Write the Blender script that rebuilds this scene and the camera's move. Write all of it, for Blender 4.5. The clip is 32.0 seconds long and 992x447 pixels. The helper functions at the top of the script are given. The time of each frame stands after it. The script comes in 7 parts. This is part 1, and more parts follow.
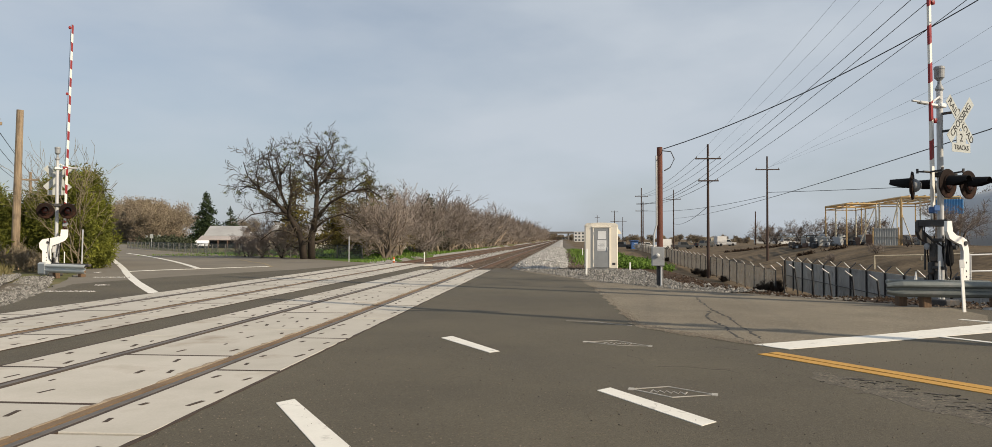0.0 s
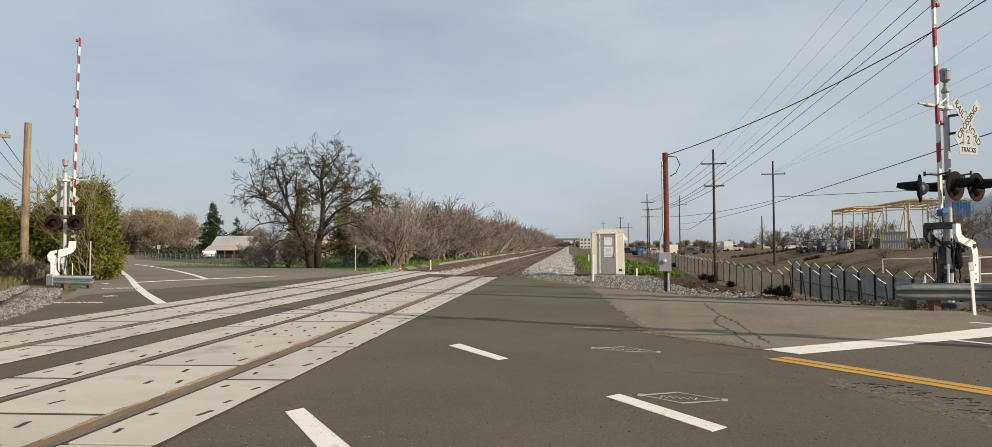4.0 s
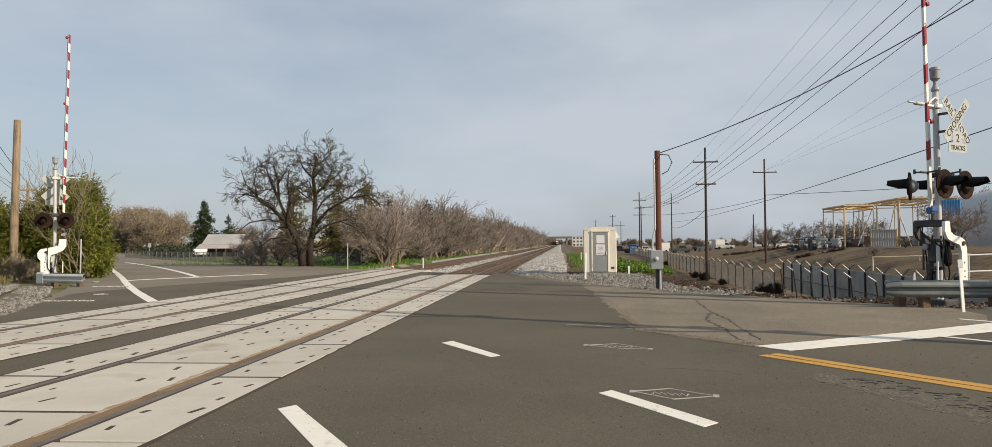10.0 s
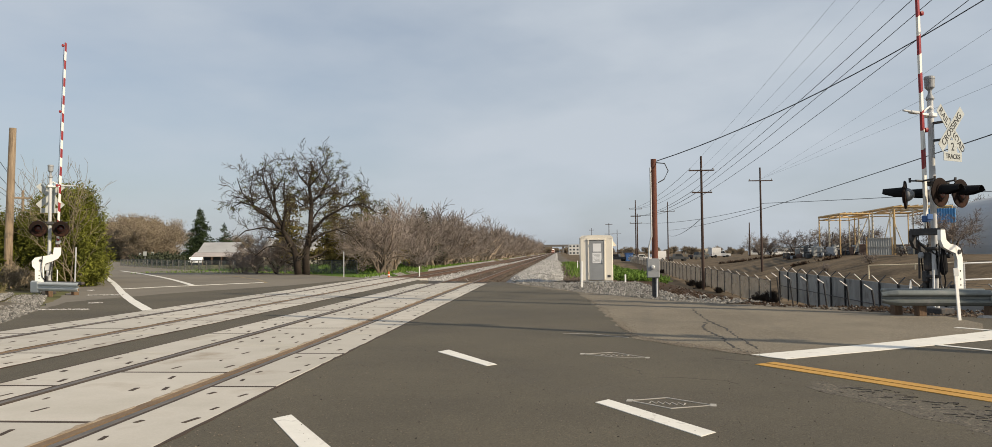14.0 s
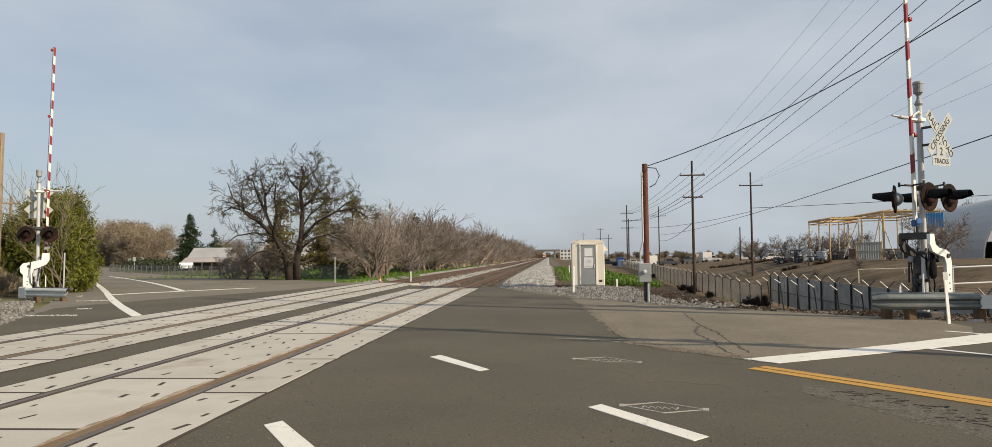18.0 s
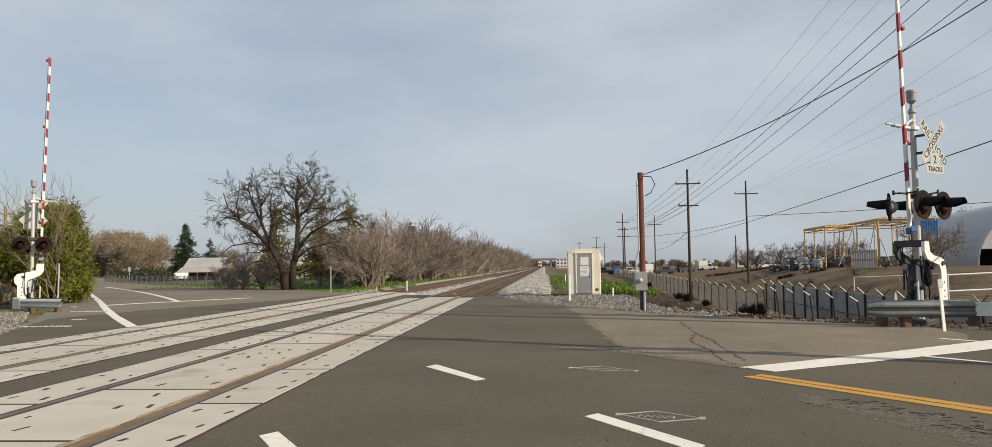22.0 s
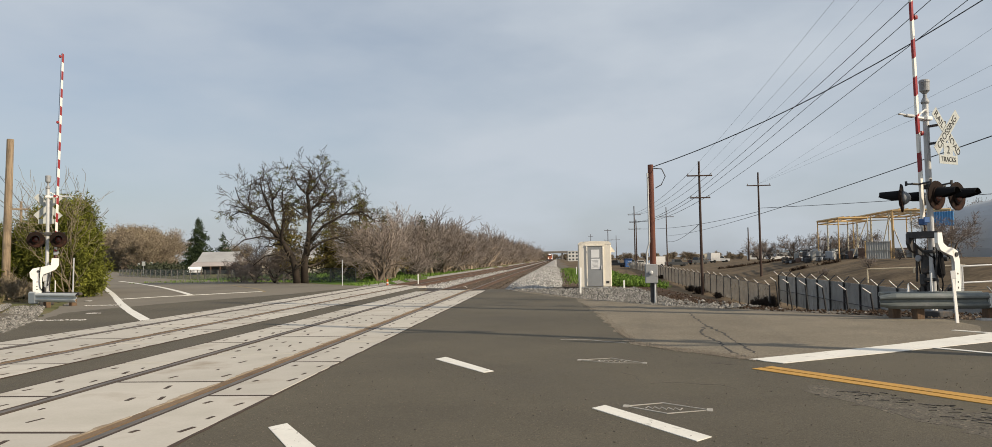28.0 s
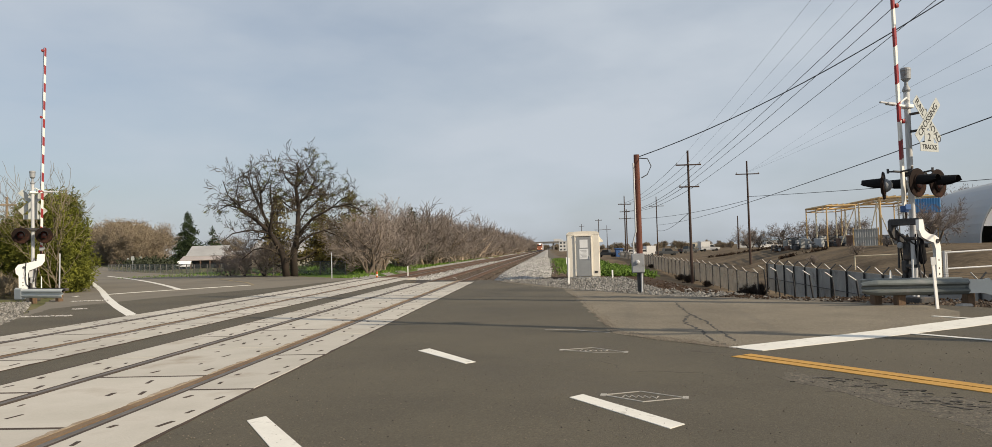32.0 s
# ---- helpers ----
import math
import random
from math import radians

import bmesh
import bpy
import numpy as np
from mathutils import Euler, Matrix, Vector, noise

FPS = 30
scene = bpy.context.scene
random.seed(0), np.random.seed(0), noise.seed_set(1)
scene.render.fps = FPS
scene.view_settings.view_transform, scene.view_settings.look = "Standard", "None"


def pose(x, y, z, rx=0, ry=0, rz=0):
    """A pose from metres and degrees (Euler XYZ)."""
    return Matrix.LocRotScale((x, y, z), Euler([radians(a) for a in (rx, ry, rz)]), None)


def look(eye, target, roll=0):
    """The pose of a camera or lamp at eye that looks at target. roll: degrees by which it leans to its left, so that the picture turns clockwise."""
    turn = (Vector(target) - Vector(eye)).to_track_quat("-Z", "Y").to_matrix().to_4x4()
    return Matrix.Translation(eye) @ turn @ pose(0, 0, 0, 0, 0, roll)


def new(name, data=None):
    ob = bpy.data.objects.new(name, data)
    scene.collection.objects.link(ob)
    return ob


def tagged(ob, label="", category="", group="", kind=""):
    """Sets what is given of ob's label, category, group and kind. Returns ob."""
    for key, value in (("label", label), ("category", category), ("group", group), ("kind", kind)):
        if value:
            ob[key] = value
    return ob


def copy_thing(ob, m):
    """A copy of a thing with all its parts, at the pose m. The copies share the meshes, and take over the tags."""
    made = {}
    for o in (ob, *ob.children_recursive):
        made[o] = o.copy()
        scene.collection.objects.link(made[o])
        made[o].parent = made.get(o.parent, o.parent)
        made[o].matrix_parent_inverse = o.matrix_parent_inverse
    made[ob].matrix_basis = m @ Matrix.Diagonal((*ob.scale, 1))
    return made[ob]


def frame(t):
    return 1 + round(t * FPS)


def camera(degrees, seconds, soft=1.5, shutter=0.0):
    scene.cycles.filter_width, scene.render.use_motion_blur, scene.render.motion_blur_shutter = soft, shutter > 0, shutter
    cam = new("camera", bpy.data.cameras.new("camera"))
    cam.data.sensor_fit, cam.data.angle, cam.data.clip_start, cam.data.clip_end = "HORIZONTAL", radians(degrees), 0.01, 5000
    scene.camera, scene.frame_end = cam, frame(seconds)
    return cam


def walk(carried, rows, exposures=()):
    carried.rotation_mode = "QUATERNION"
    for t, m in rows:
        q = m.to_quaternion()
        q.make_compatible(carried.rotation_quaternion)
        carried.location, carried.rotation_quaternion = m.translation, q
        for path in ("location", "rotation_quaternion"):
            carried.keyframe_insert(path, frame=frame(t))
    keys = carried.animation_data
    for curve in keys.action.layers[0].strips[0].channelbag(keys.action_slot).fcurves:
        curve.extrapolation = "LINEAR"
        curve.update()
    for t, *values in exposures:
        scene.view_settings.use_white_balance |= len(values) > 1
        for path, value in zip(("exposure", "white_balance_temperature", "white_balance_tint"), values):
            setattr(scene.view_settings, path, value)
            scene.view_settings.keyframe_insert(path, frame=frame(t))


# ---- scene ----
cam = camera(67.5, 32.0, soft=0.6)
PATH = [
    (0, (-0.201, -0.045, 1.332), (-0.363, 1.948, 1.373), 0.1),
    (0.5, (-0.206, -0.057, 1.331), (-0.377, 1.935, 1.38), 0.2),
    (1, (-0.207, -0.055, 1.333), (-0.38, 1.937, 1.376), 0.3),
    (1.5, (-0.21, -0.046, 1.327), (-0.379, 1.946, 1.367), 0.3),
    (2, (-0.211, -0.052, 1.33), (-0.376, 1.941, 1.374), 0.3),
    (2.5, (-0.212, -0.047, 1.327), (-0.379, 1.946, 1.363), 0.2),
    (3, (-0.213, -0.044, 1.329), (-0.379, 1.949, 1.363), -0.1),
    (3.5, (-0.213, -0.046, 1.328), (-0.386, 1.946, 1.376), -0.3),
    (5.5, (-0.206, -0.053, 1.327), (-0.385, 1.937, 1.398), -0.8),
    (6, (-0.201, -0.061, 1.329), (-0.381, 1.929, 1.403), -0.9),
    (6.5, (-0.202, -0.07, 1.329), (-0.378, 1.92, 1.413), -1.1),
    (7, (-0.204, -0.069, 1.329), (-0.376, 1.922, 1.409), -1.1),
    (7.5, (-0.205, -0.059, 1.329), (-0.375, 1.933, 1.4), -0.8),
    (8, (-0.213, -0.064, 1.323), (-0.379, 1.928, 1.39), -0.6),
    (8.5, (-0.214, -0.046, 1.318), (-0.38, 1.946, 1.374), -0.7),
    (9, (-0.213, -0.049, 1.32), (-0.38, 1.944, 1.374), -0.7),
    (9.5, (-0.21, -0.048, 1.319), (-0.365, 1.945, 1.384), -0.6),
    (10, (-0.214, -0.059, 1.317), (-0.371, 1.934, 1.373), -0.5),
    (10.5, (-0.212, -0.055, 1.32), (-0.382, 1.936, 1.386), -0.6),
    (11, (-0.202, -0.055, 1.319), (-0.359, 1.937, 1.388), -0.5),
    (11.5, (-0.207, -0.052, 1.318), (-0.36, 1.942, 1.375), -0.4),
    (12, (-0.206, -0.052, 1.319), (-0.352, 1.941, 1.387), -0.5),
    (12.5, (-0.216, -0.043, 1.316), (-0.37, 1.95, 1.384), -0.3),
    (13, (-0.222, -0.041, 1.319), (-0.367, 1.952, 1.394), -0.4),
    (13.5, (-0.217, -0.049, 1.32), (-0.366, 1.944, 1.398), -0.4),
    (14, (-0.216, -0.044, 1.32), (-0.363, 1.949, 1.398), -0.5),
    (14.5, (-0.217, -0.043, 1.318), (-0.365, 1.95, 1.399), -0.3),
    (16.5, (-0.229, -0.043, 1.32), (-0.362, 1.95, 1.415), -0.4),
    (17, (-0.225, -0.046, 1.32), (-0.348, 1.947, 1.421), -0.4),
    (17.5, (-0.234, -0.06, 1.325), (-0.366, 1.934, 1.422), -0.4),
    (18, (-0.224, -0.034, 1.318), (-0.348, 1.96, 1.409), -0.6),
    (18.5, (-0.216, -0.032, 1.321), (-0.343, 1.961, 1.416), -0.9),
    (19, (-0.214, -0.04, 1.322), (-0.338, 1.954, 1.421), -0.9),
    (19.5, (-0.216, -0.044, 1.318), (-0.337, 1.95, 1.41), -0.7),
    (20, (-0.219, -0.043, 1.319), (-0.335, 1.951, 1.418), -0.8),
    (20.5, (-0.219, -0.054, 1.319), (-0.34, 1.94, 1.421), -0.7),
    (21, (-0.221, -0.04, 1.318), (-0.341, 1.954, 1.42), -0.7),
    (21.5, (-0.221, -0.045, 1.318), (-0.347, 1.948, 1.429), -0.6),
    (22, (-0.22, -0.04, 1.32), (-0.333, 1.953, 1.435), -0.8),
    (22.5, (-0.218, -0.045, 1.319), (-0.341, 1.947, 1.439), -0.6),
    (23, (-0.222, -0.05, 1.321), (-0.345, 1.942, 1.444), -0.7),
    (23.5, (-0.222, -0.047, 1.322), (-0.352, 1.945, 1.442), -0.7),
    (24, (-0.227, -0.041, 1.317), (-0.355, 1.951, 1.431), -0.8),
    (24.5, (-0.225, -0.049, 1.32), (-0.353, 1.944, 1.431), -0.7),
    (25, (-0.225, -0.051, 1.321), (-0.359, 1.941, 1.438), -0.8),
    (25.5, (-0.23, -0.04, 1.32), (-0.371, 1.952, 1.438), -0.8),
    (27.5, (-0.221, -0.041, 1.318), (-0.351, 1.952, 1.418), -0.7),
    (28, (-0.179, -0.045, 1.313), (-0.323, 1.948, 1.41), -1.0),
    (28.5, (-0.115, -0.045, 1.32), (-0.254, 1.948, 1.414), -0.9),
    (29, (-0.051, -0.051, 1.315), (-0.195, 1.942, 1.394), -1.0),
    (29.5, (-0.012, -0.051, 1.311), (-0.149, 1.942, 1.402), -1.3),
    (30, (0.013, -0.052, 1.316), (-0.128, 1.941, 1.403), -1.4),
    (30.5, (0.024, -0.052, 1.315), (-0.109, 1.941, 1.407), -1.6),
    (31, (0.036, -0.045, 1.314), (-0.061, 1.951, 1.401), -1.8),
    (31.5, (0.013, -0.069, 1.317), (-0.078, 1.928, 1.376), -1.6),
    (32, (-0.049, -0.073, 1.317), (-0.17, 1.922, 1.389), -1.6),
]
walk(cam, [(t, look(eye, target, roll)) for t, eye, target, roll in PATH])

# ---- light and air ----
SUN_TO = Vector((0.82, -0.42, 0.52)).normalized()   # towards the sun: right and behind the viewer, fairly low
sun = new("sun", bpy.data.lights.new("sun", "SUN"))
sun.data.energy, sun.data.angle, sun.data.color = 5.0, radians(0.35), (1.0, 0.845, 0.63)
sun.matrix_world = look((0, 0, 60), Vector((0, 0, 60)) - SUN_TO)
scene.view_settings.exposure = 0.0


def make_world():
    w = bpy.data.worlds.new("sky")
    scene.world = w
    w.use_nodes = True
    nt = w.node_tree
    n, l = nt.nodes, nt.links
    n.clear()
    out, bg = n.new("ShaderNodeOutputWorld"), n.new("ShaderNodeBackground")
    sky = n.new("ShaderNodeTexSky")
    sky.sky_type, sky.sun_disc = "NISHITA", False
    sky.sun_elevation = math.asin(SUN_TO.z)
    sky.sun_rotation = math.atan2(SUN_TO.x, SUN_TO.y)
    sky.altitude, sky.air_density, sky.dust_density, sky.ozone_density = 30, 1.0, 2.0, 1.6
    tc = n.new("ShaderNodeTexCoord")
    mp = n.new("ShaderNodeMapping")
    mp.inputs["Scale"].default_value = (1.0, 0.7, 2.6)
    mp.inputs["Rotation"].default_value = (0.1, 0.5, 0.3)
    big, fine = n.new("ShaderNodeTexNoise"), n.new("ShaderNodeTexNoise")
    big.inputs["Scale"].default_value, big.inputs["Detail"].default_value, big.inputs["Roughness"].default_value = 1.9, 5, 0.5
    fine.inputs["Scale"].default_value, fine.inputs["Detail"].default_value = 6.0, 6
    add = n.new("ShaderNodeMath")
    add.operation = "MULTIPLY_ADD"
    add.inputs[1].default_value = 0.28
    ramp = n.new("ShaderNodeValToRGB")
    ramp.color_ramp.elements[0].position, ramp.color_ramp.elements[0].color = 0.42, (0.38, 0.38, 0.38, 1)
    ramp.color_ramp.elements[1].position, ramp.color_ramp.elements[1].color = 0.82, (0.97, 0.97, 0.97, 1)
    mix = n.new("ShaderNodeMixRGB")
    mix.inputs[2].default_value = (5.5, 6.05, 6.7, 1)     # thin high cloud
    l.new(tc.outputs["Generated"], mp.inputs["Vector"])
    l.new(mp.outputs["Vector"], big.inputs["Vector"])
    l.new(mp.outputs["Vector"], fine.inputs["Vector"])
    l.new(fine.outputs["Fac"], add.inputs[0])
    l.new(big.outputs["Fac"], add.inputs[2])
    l.new(add.outputs[0], ramp.inputs["Fac"])
    l.new(ramp.outputs["Color"], mix.inputs[0])
    l.new(sky.outputs["Color"], mix.inputs[1])
    l.new(mix.outputs[0], bg.inputs["Color"])
    bg.inputs["Strength"].default_value = 0.1
    l.new(bg.outputs[0], out.inputs["Surface"])


make_world()


# ---- materials ----
def mat(name, a, b=None, rough=0.7, metal=0.0, scale=3.0, fine=40.0, bump=0.0, bump_scale=None, vary=0.0, c=None, c_scale=0.6, c_at=0.6,
        emit=None, alpha=None, stretch=(1, 1, 1), world=False, fine_mix=0.35, spec=0.5, c_soft=0.12, speck=0.0, island=0.0, speck_mix=0.9):
    """A surface of two tones (a, b) in broad and fine grain, with stains of c and a fine relief."""
    m = bpy.data.materials.new(name)
    m.use_nodes = True
    nt = m.node_tree
    n, l = nt.nodes, nt.links
    p = n["Principled BSDF"]
    b = b or tuple(v * 0.8 for v in a)
    if world:
        src = n.new("ShaderNodeNewGeometry").outputs["Position"]
    else:
        src = n.new("ShaderNodeTexCoord").outputs["Object"]
    mp = n.new("ShaderNodeMapping")
    mp.inputs["Scale"].default_value = stretch
    l.new(src, mp.inputs["Vector"])

    def tex(s, detail=4.0):
        t = n.new("ShaderNodeTexNoise")
        t.inputs["Scale"].default_value, t.inputs["Detail"].default_value, t.inputs["Roughness"].default_value = s, detail, 0.6
        l.new(mp.outputs["Vector"], t.inputs["Vector"])
        return t.outputs["Fac"]

    broad, grain = tex(scale), tex(fine, 3.0)
    add = n.new("ShaderNodeMath")
    add.operation = "MULTIPLY_ADD"
    add.inputs[1].default_value = fine_mix
    l.new(grain, add.inputs[0])
    l.new(broad, add.inputs[2])
    ramp = n.new("ShaderNodeValToRGB")
    e = ramp.color_ramp.elements
    e[0].position, e[0].color = 0.5 + fine_mix * 0.5 - 0.26, (*b, 1)
    e[1].position, e[1].color = 0.5 + fine_mix * 0.5 + 0.26, (*a, 1)
    l.new(add.outputs[0], ramp.inputs["Fac"])
    col = ramp.outputs["Color"]
    if speck:
        vo, sm, mx = n.new("ShaderNodeTexVoronoi"), n.new("ShaderNodeValToRGB"), n.new("ShaderNodeMixRGB")
        vo.inputs["Scale"].default_value = speck
        l.new(mp.outputs["Vector"], vo.inputs["Vector"])
        e = sm.color_ramp.elements
        e[0].position, e[0].color, e[1].position, e[1].color = 0.10, (0.42, 0.41, 0.39, 1), 0.9, (1.85, 1.8, 1.72, 1)
        e.new(0.24).color = (0.85, 0.85, 0.85, 1)
        e.new(0.72).color = (1.12, 1.12, 1.12, 1)
        l.new(vo.outputs["Color"], sm.inputs["Fac"])
        mx.blend_type, mx.inputs[0].default_value = "MULTIPLY", speck_mix
        l.new(col, mx.inputs[1])
        l.new(sm.outputs["Color"], mx.inputs[2])
        col = mx.outputs[0]
    if c:
        st = n.new("ShaderNodeValToRGB")
        st.color_ramp.elements[0].position, st.color_ramp.elements[1].position = c_at - c_soft / 2, c_at + c_soft
        l.new(tex(c_scale, 6.0), st.inputs["Fac"])
        mx = n.new("ShaderNodeMixRGB")
        mx.inputs[2].default_value = (*c, 1)
        l.new(st.outputs["Color"], mx.inputs[0])
        l.new(col, mx.inputs[1])
        col = mx.outputs[0]
    if island:
        ge, hv, mi = n.new("ShaderNodeNewGeometry"), n.new("ShaderNodeHueSaturation"), n.new("ShaderNodeMapRange")
        mi.inputs["To Min"].default_value, mi.inputs["To Max"].default_value = 1 - island, 1 + island
        l.new(ge.outputs["Random Per Island"], mi.inputs["Value"])
        l.new(mi.outputs["Result"], hv.inputs["Value"])
        l.new(col, hv.inputs["Color"])
        col = hv.outputs["Color"]
    if vary:
        oi, hs, mr = n.new("ShaderNodeObjectInfo"), n.new("ShaderNodeHueSaturation"), n.new("ShaderNodeMapRange")
        mr.inputs["To Min"].default_value, mr.inputs["To Max"].default_value = 1 - vary, 1 + vary
        l.new(oi.outputs["Random"], mr.inputs["Value"])
        l.new(mr.outputs["Result"], hs.inputs["Value"])
        l.new(col, hs.inputs["Color"])
        col = hs.outputs["Color"]
    l.new(col, p.inputs["Base Color"])
    p.inputs["Roughness"].default_value, p.inputs["Metallic"].default_value = rough, metal
    p.inputs["Specular IOR Level"].default_value = spec
    if bump:
        bp = n.new("ShaderNodeBump")
        bp.inputs["Strength"].default_value, bp.inputs["Distance"].default_value = bump, 0.02
        l.new(tex(bump_scale, 5.0) if bump_scale else grain, bp.inputs["Height"])
        l.new(bp.outputs[0], p.inputs["Normal"])
    if emit:
        p.inputs["Emission Color"].default_value, p.inputs["Emission Strength"].default_value = (*emit[:3], 1), emit[3]
    if alpha is not None:
        p.inputs["Alpha"].default_value = alpha
    return m


M = {}
M["asphalt"] = mat("asphalt", (0.103, 0.089, 0.063), (0.069, 0.060, 0.044), 0.84, 0, 0.35, 70, 0.5, 90, c=(0.086, 0.076, 0.061), c_scale=0.22, c_at=0.6, world=True, fine_mix=0.8, spec=0.33, speck=75.0, speck_mix=0.4)
M["asphalt_old"] = mat("asphalt_old", (0.218, 0.190, 0.145), (0.150, 0.130, 0.100), 0.95, 0, 0.5, 60, 0.55, 70, c=(0.135, 0.12, 0.096), c_scale=0.4, c_at=0.62, world=True, fine_mix=0.6, spec=0.2, speck=60.0, speck_mix=0.6)
M["asphalt_far"] = mat("asphalt_far", (0.205, 0.183, 0.148), (0.155, 0.139, 0.114), 0.95, 0, 0.2, 30, 0.3, c=(0.12, 0.112, 0.1), c_scale=0.15, c_at=0.58, world=True, spec=0.2)
M["trackbed"] = mat("trackbed", (0.050, 0.040, 0.032), (0.022, 0.019, 0.017), 0.95, 0, 2, 40, 0.5, world=True)
M["dirt_fill"] = mat("dirt_fill", (0.215, 0.145, 0.082), (0.125, 0.083, 0.05), 0.95, 0, 1.2, 30, 0.6, c=(0.10, 0.065, 0.04), c_scale=1.5, c_at=0.58, world=True)
M["concrete"] = mat("concrete_panel", (0.51, 0.48, 0.43), (0.385, 0.36, 0.31), 0.88, 0, 0.9, 45, 0.25, 60, vary=0.07, c=(0.31, 0.27, 0.215), c_scale=0.9, c_at=0.61, world=True, spec=0.3)
M["slot"] = mat("slot_rust_gap_shade", (0.06, 0.038, 0.025), (0.03, 0.02, 0.014), 0.9)
M["rail_steel"] = mat("rail_steel", (0.17, 0.150, 0.132), (0.085, 0.074, 0.064), 0.6, 0.25, 2, 60, world=True)
M["rail_rust"] = mat("rail_rust", (0.13, 0.078, 0.052), (0.065, 0.04, 0.03), 0.85, 0.1, 3, 60, 0.2, world=True)
M["rail_dirt"] = mat("rail_dirt", (0.085, 0.058, 0.036), (0.042, 0.030, 0.022), 0.95, 0, 2.0, 30, 0.4, world=True)
M["stain"] = mat("brown_stain", (0.34, 0.27, 0.19), (0.22, 0.165, 0.11), 0.95, 0, 1.5, 30, c=(0.40, 0.34, 0.26), c_scale=4.0, c_at=0.55, world=True)
M["tie"] = mat("tie_wood", (0.115, 0.085, 0.064), (0.06, 0.046, 0.036), 0.95, 0, 4, 50, 0.4, vary=0.25)
M["ballast"] = mat("ballast", (0.33, 0.32, 0.305), (0.17, 0.165, 0.155), 0.95, 0, 4, 26, 1.0, 24, c=(0.22, 0.19, 0.15), c_scale=0.4, c_at=0.6, world=True, fine_mix=0.9, spec=0.2)
M["ballast_brown"] = mat("ballast_brown", (0.110, 0.086, 0.066), (0.042, 0.033, 0.027), 0.95, 0, 3, 30, 1.0, 26, world=True, fine_mix=0.8, spec=0.2)
M["gravel"] = mat("gravel_soil", (0.145, 0.128, 0.104), (0.07, 0.062, 0.05), 0.95, 0, 1.5, 22, 1.0, 30, c=(0.14, 0.115, 0.085), c_scale=0.6, c_at=0.55, world=True, fine_mix=0.9, spec=0.2)
M["stone"] = mat("ballast_stone", (0.25, 0.24, 0.222), (0.105, 0.10, 0.092), 0.92, 0, 6, 40, 0.3, world=True, spec=0.2, island=0.55)
M["gravel_pale"] = mat("dusty_rag", (0.42, 0.40, 0.37), (0.24, 0.23, 0.21), 0.95, 0, 8, 40, 0.6)
M["ballast_stone"] = mat("clean_ballast_stone", (0.42, 0.41, 0.39), (0.25, 0.245, 0.235), 0.95, 0, 4, 30, 0.5, world=True, spec=0.2, island=0.5)
M["brown_stone"] = mat("stained_stone", (0.135, 0.105, 0.08), (0.07, 0.055, 0.043), 0.95, 0, 4, 30, 0.5, world=True, spec=0.2, island=0.5)
M["clod"] = mat("soil_clod", (0.075, 0.050, 0.034), (0.030, 0.021, 0.015), 0.97, 0, 4, 30, 0.5, world=True, spec=0.1, island=0.4)
M["grit"] = mat("grit", (0.22, 0.19, 0.15), (0.12, 0.10, 0.08), 0.9, 0, 9, 60, world=True)
M["soil"] = mat("dry_field", (0.165, 0.125, 0.082), (0.060, 0.046, 0.031), 0.97, 0, 0.25, 3, 1.0, 1.2, c=(0.065, 0.05, 0.034), c_scale=0.22, c_at=0.57, world=True, fine_mix=0.7, spec=0.1)
M["soil_red"] = mat("bare_soil", (0.082, 0.050, 0.031), (0.024, 0.016, 0.010), 0.97, 0, 0.6, 8, 0.7, 6, c=(0.05, 0.036, 0.026), c_scale=0.7, c_at=0.52, world=True, fine_mix=0.6, spec=0.1)
M["lawn"] = mat("grass_ground", (0.10, 0.165, 0.032), (0.055, 0.10, 0.022), 0.95, 0, 0.2, 5, 0.6, 6, c=(0.17, 0.14, 0.07), c_scale=0.15, c_at=0.63, world=True, fine_mix=0.6, spec=0.1)
M["verge"] = mat("verge", (0.17, 0.155, 0.08), (0.09, 0.10, 0.04), 0.97, 0, 0.3, 5, 0.6, 6, c=(0.20, 0.155, 0.10), c_scale=0.3, c_at=0.55, world=True, spec=0.1)
M["blade"] = mat("grass_blade", (0.135, 0.215, 0.036), (0.07, 0.125, 0.024), 0.8, 0, 0.5, 4, world=True, spec=0.2, island=0.35)
M["blade_dry"] = mat("weed_blade", (0.17, 0.14, 0.07), (0.09, 0.09, 0.038), 0.9, 0, 0.5, 4, world=True, spec=0.1, island=0.3)
M["paint_white"] = mat("road_paint_white", (0.74, 0.72, 0.66), (0.62, 0.60, 0.545), 0.8, 0, 3, 60, 0.15, c=(0.26, 0.24, 0.21), c_scale=6.0, c_at=0.645, world=True)
M["paint_yellow"] = mat("road_paint_yellow", (0.50, 0.275, 0.05), (0.38, 0.21, 0.045), 0.8, 0, 3, 60, 0.15, c=(0.22, 0.17, 0.10), c_scale=5.0, c_at=0.66, world=True)
M["paint_yellow_worn"] = mat("road_paint_yellow_worn", (0.30, 0.215, 0.09), (0.20, 0.165, 0.10), 0.9, 0, 3, 60, 0.15, c=(0.16, 0.145, 0.12), c_scale=2.0, c_at=0.52, world=True)
M["paint_mark"] = mat("spray_mark", (0.45, 0.43, 0.39), (0.24, 0.225, 0.2), 0.9, 0, 9, 80, world=True)
M["crack"] = mat("crack_fill", (0.045, 0.041, 0.036), (0.03, 0.028, 0.025), 0.95, 0, 5, 60, world=True)
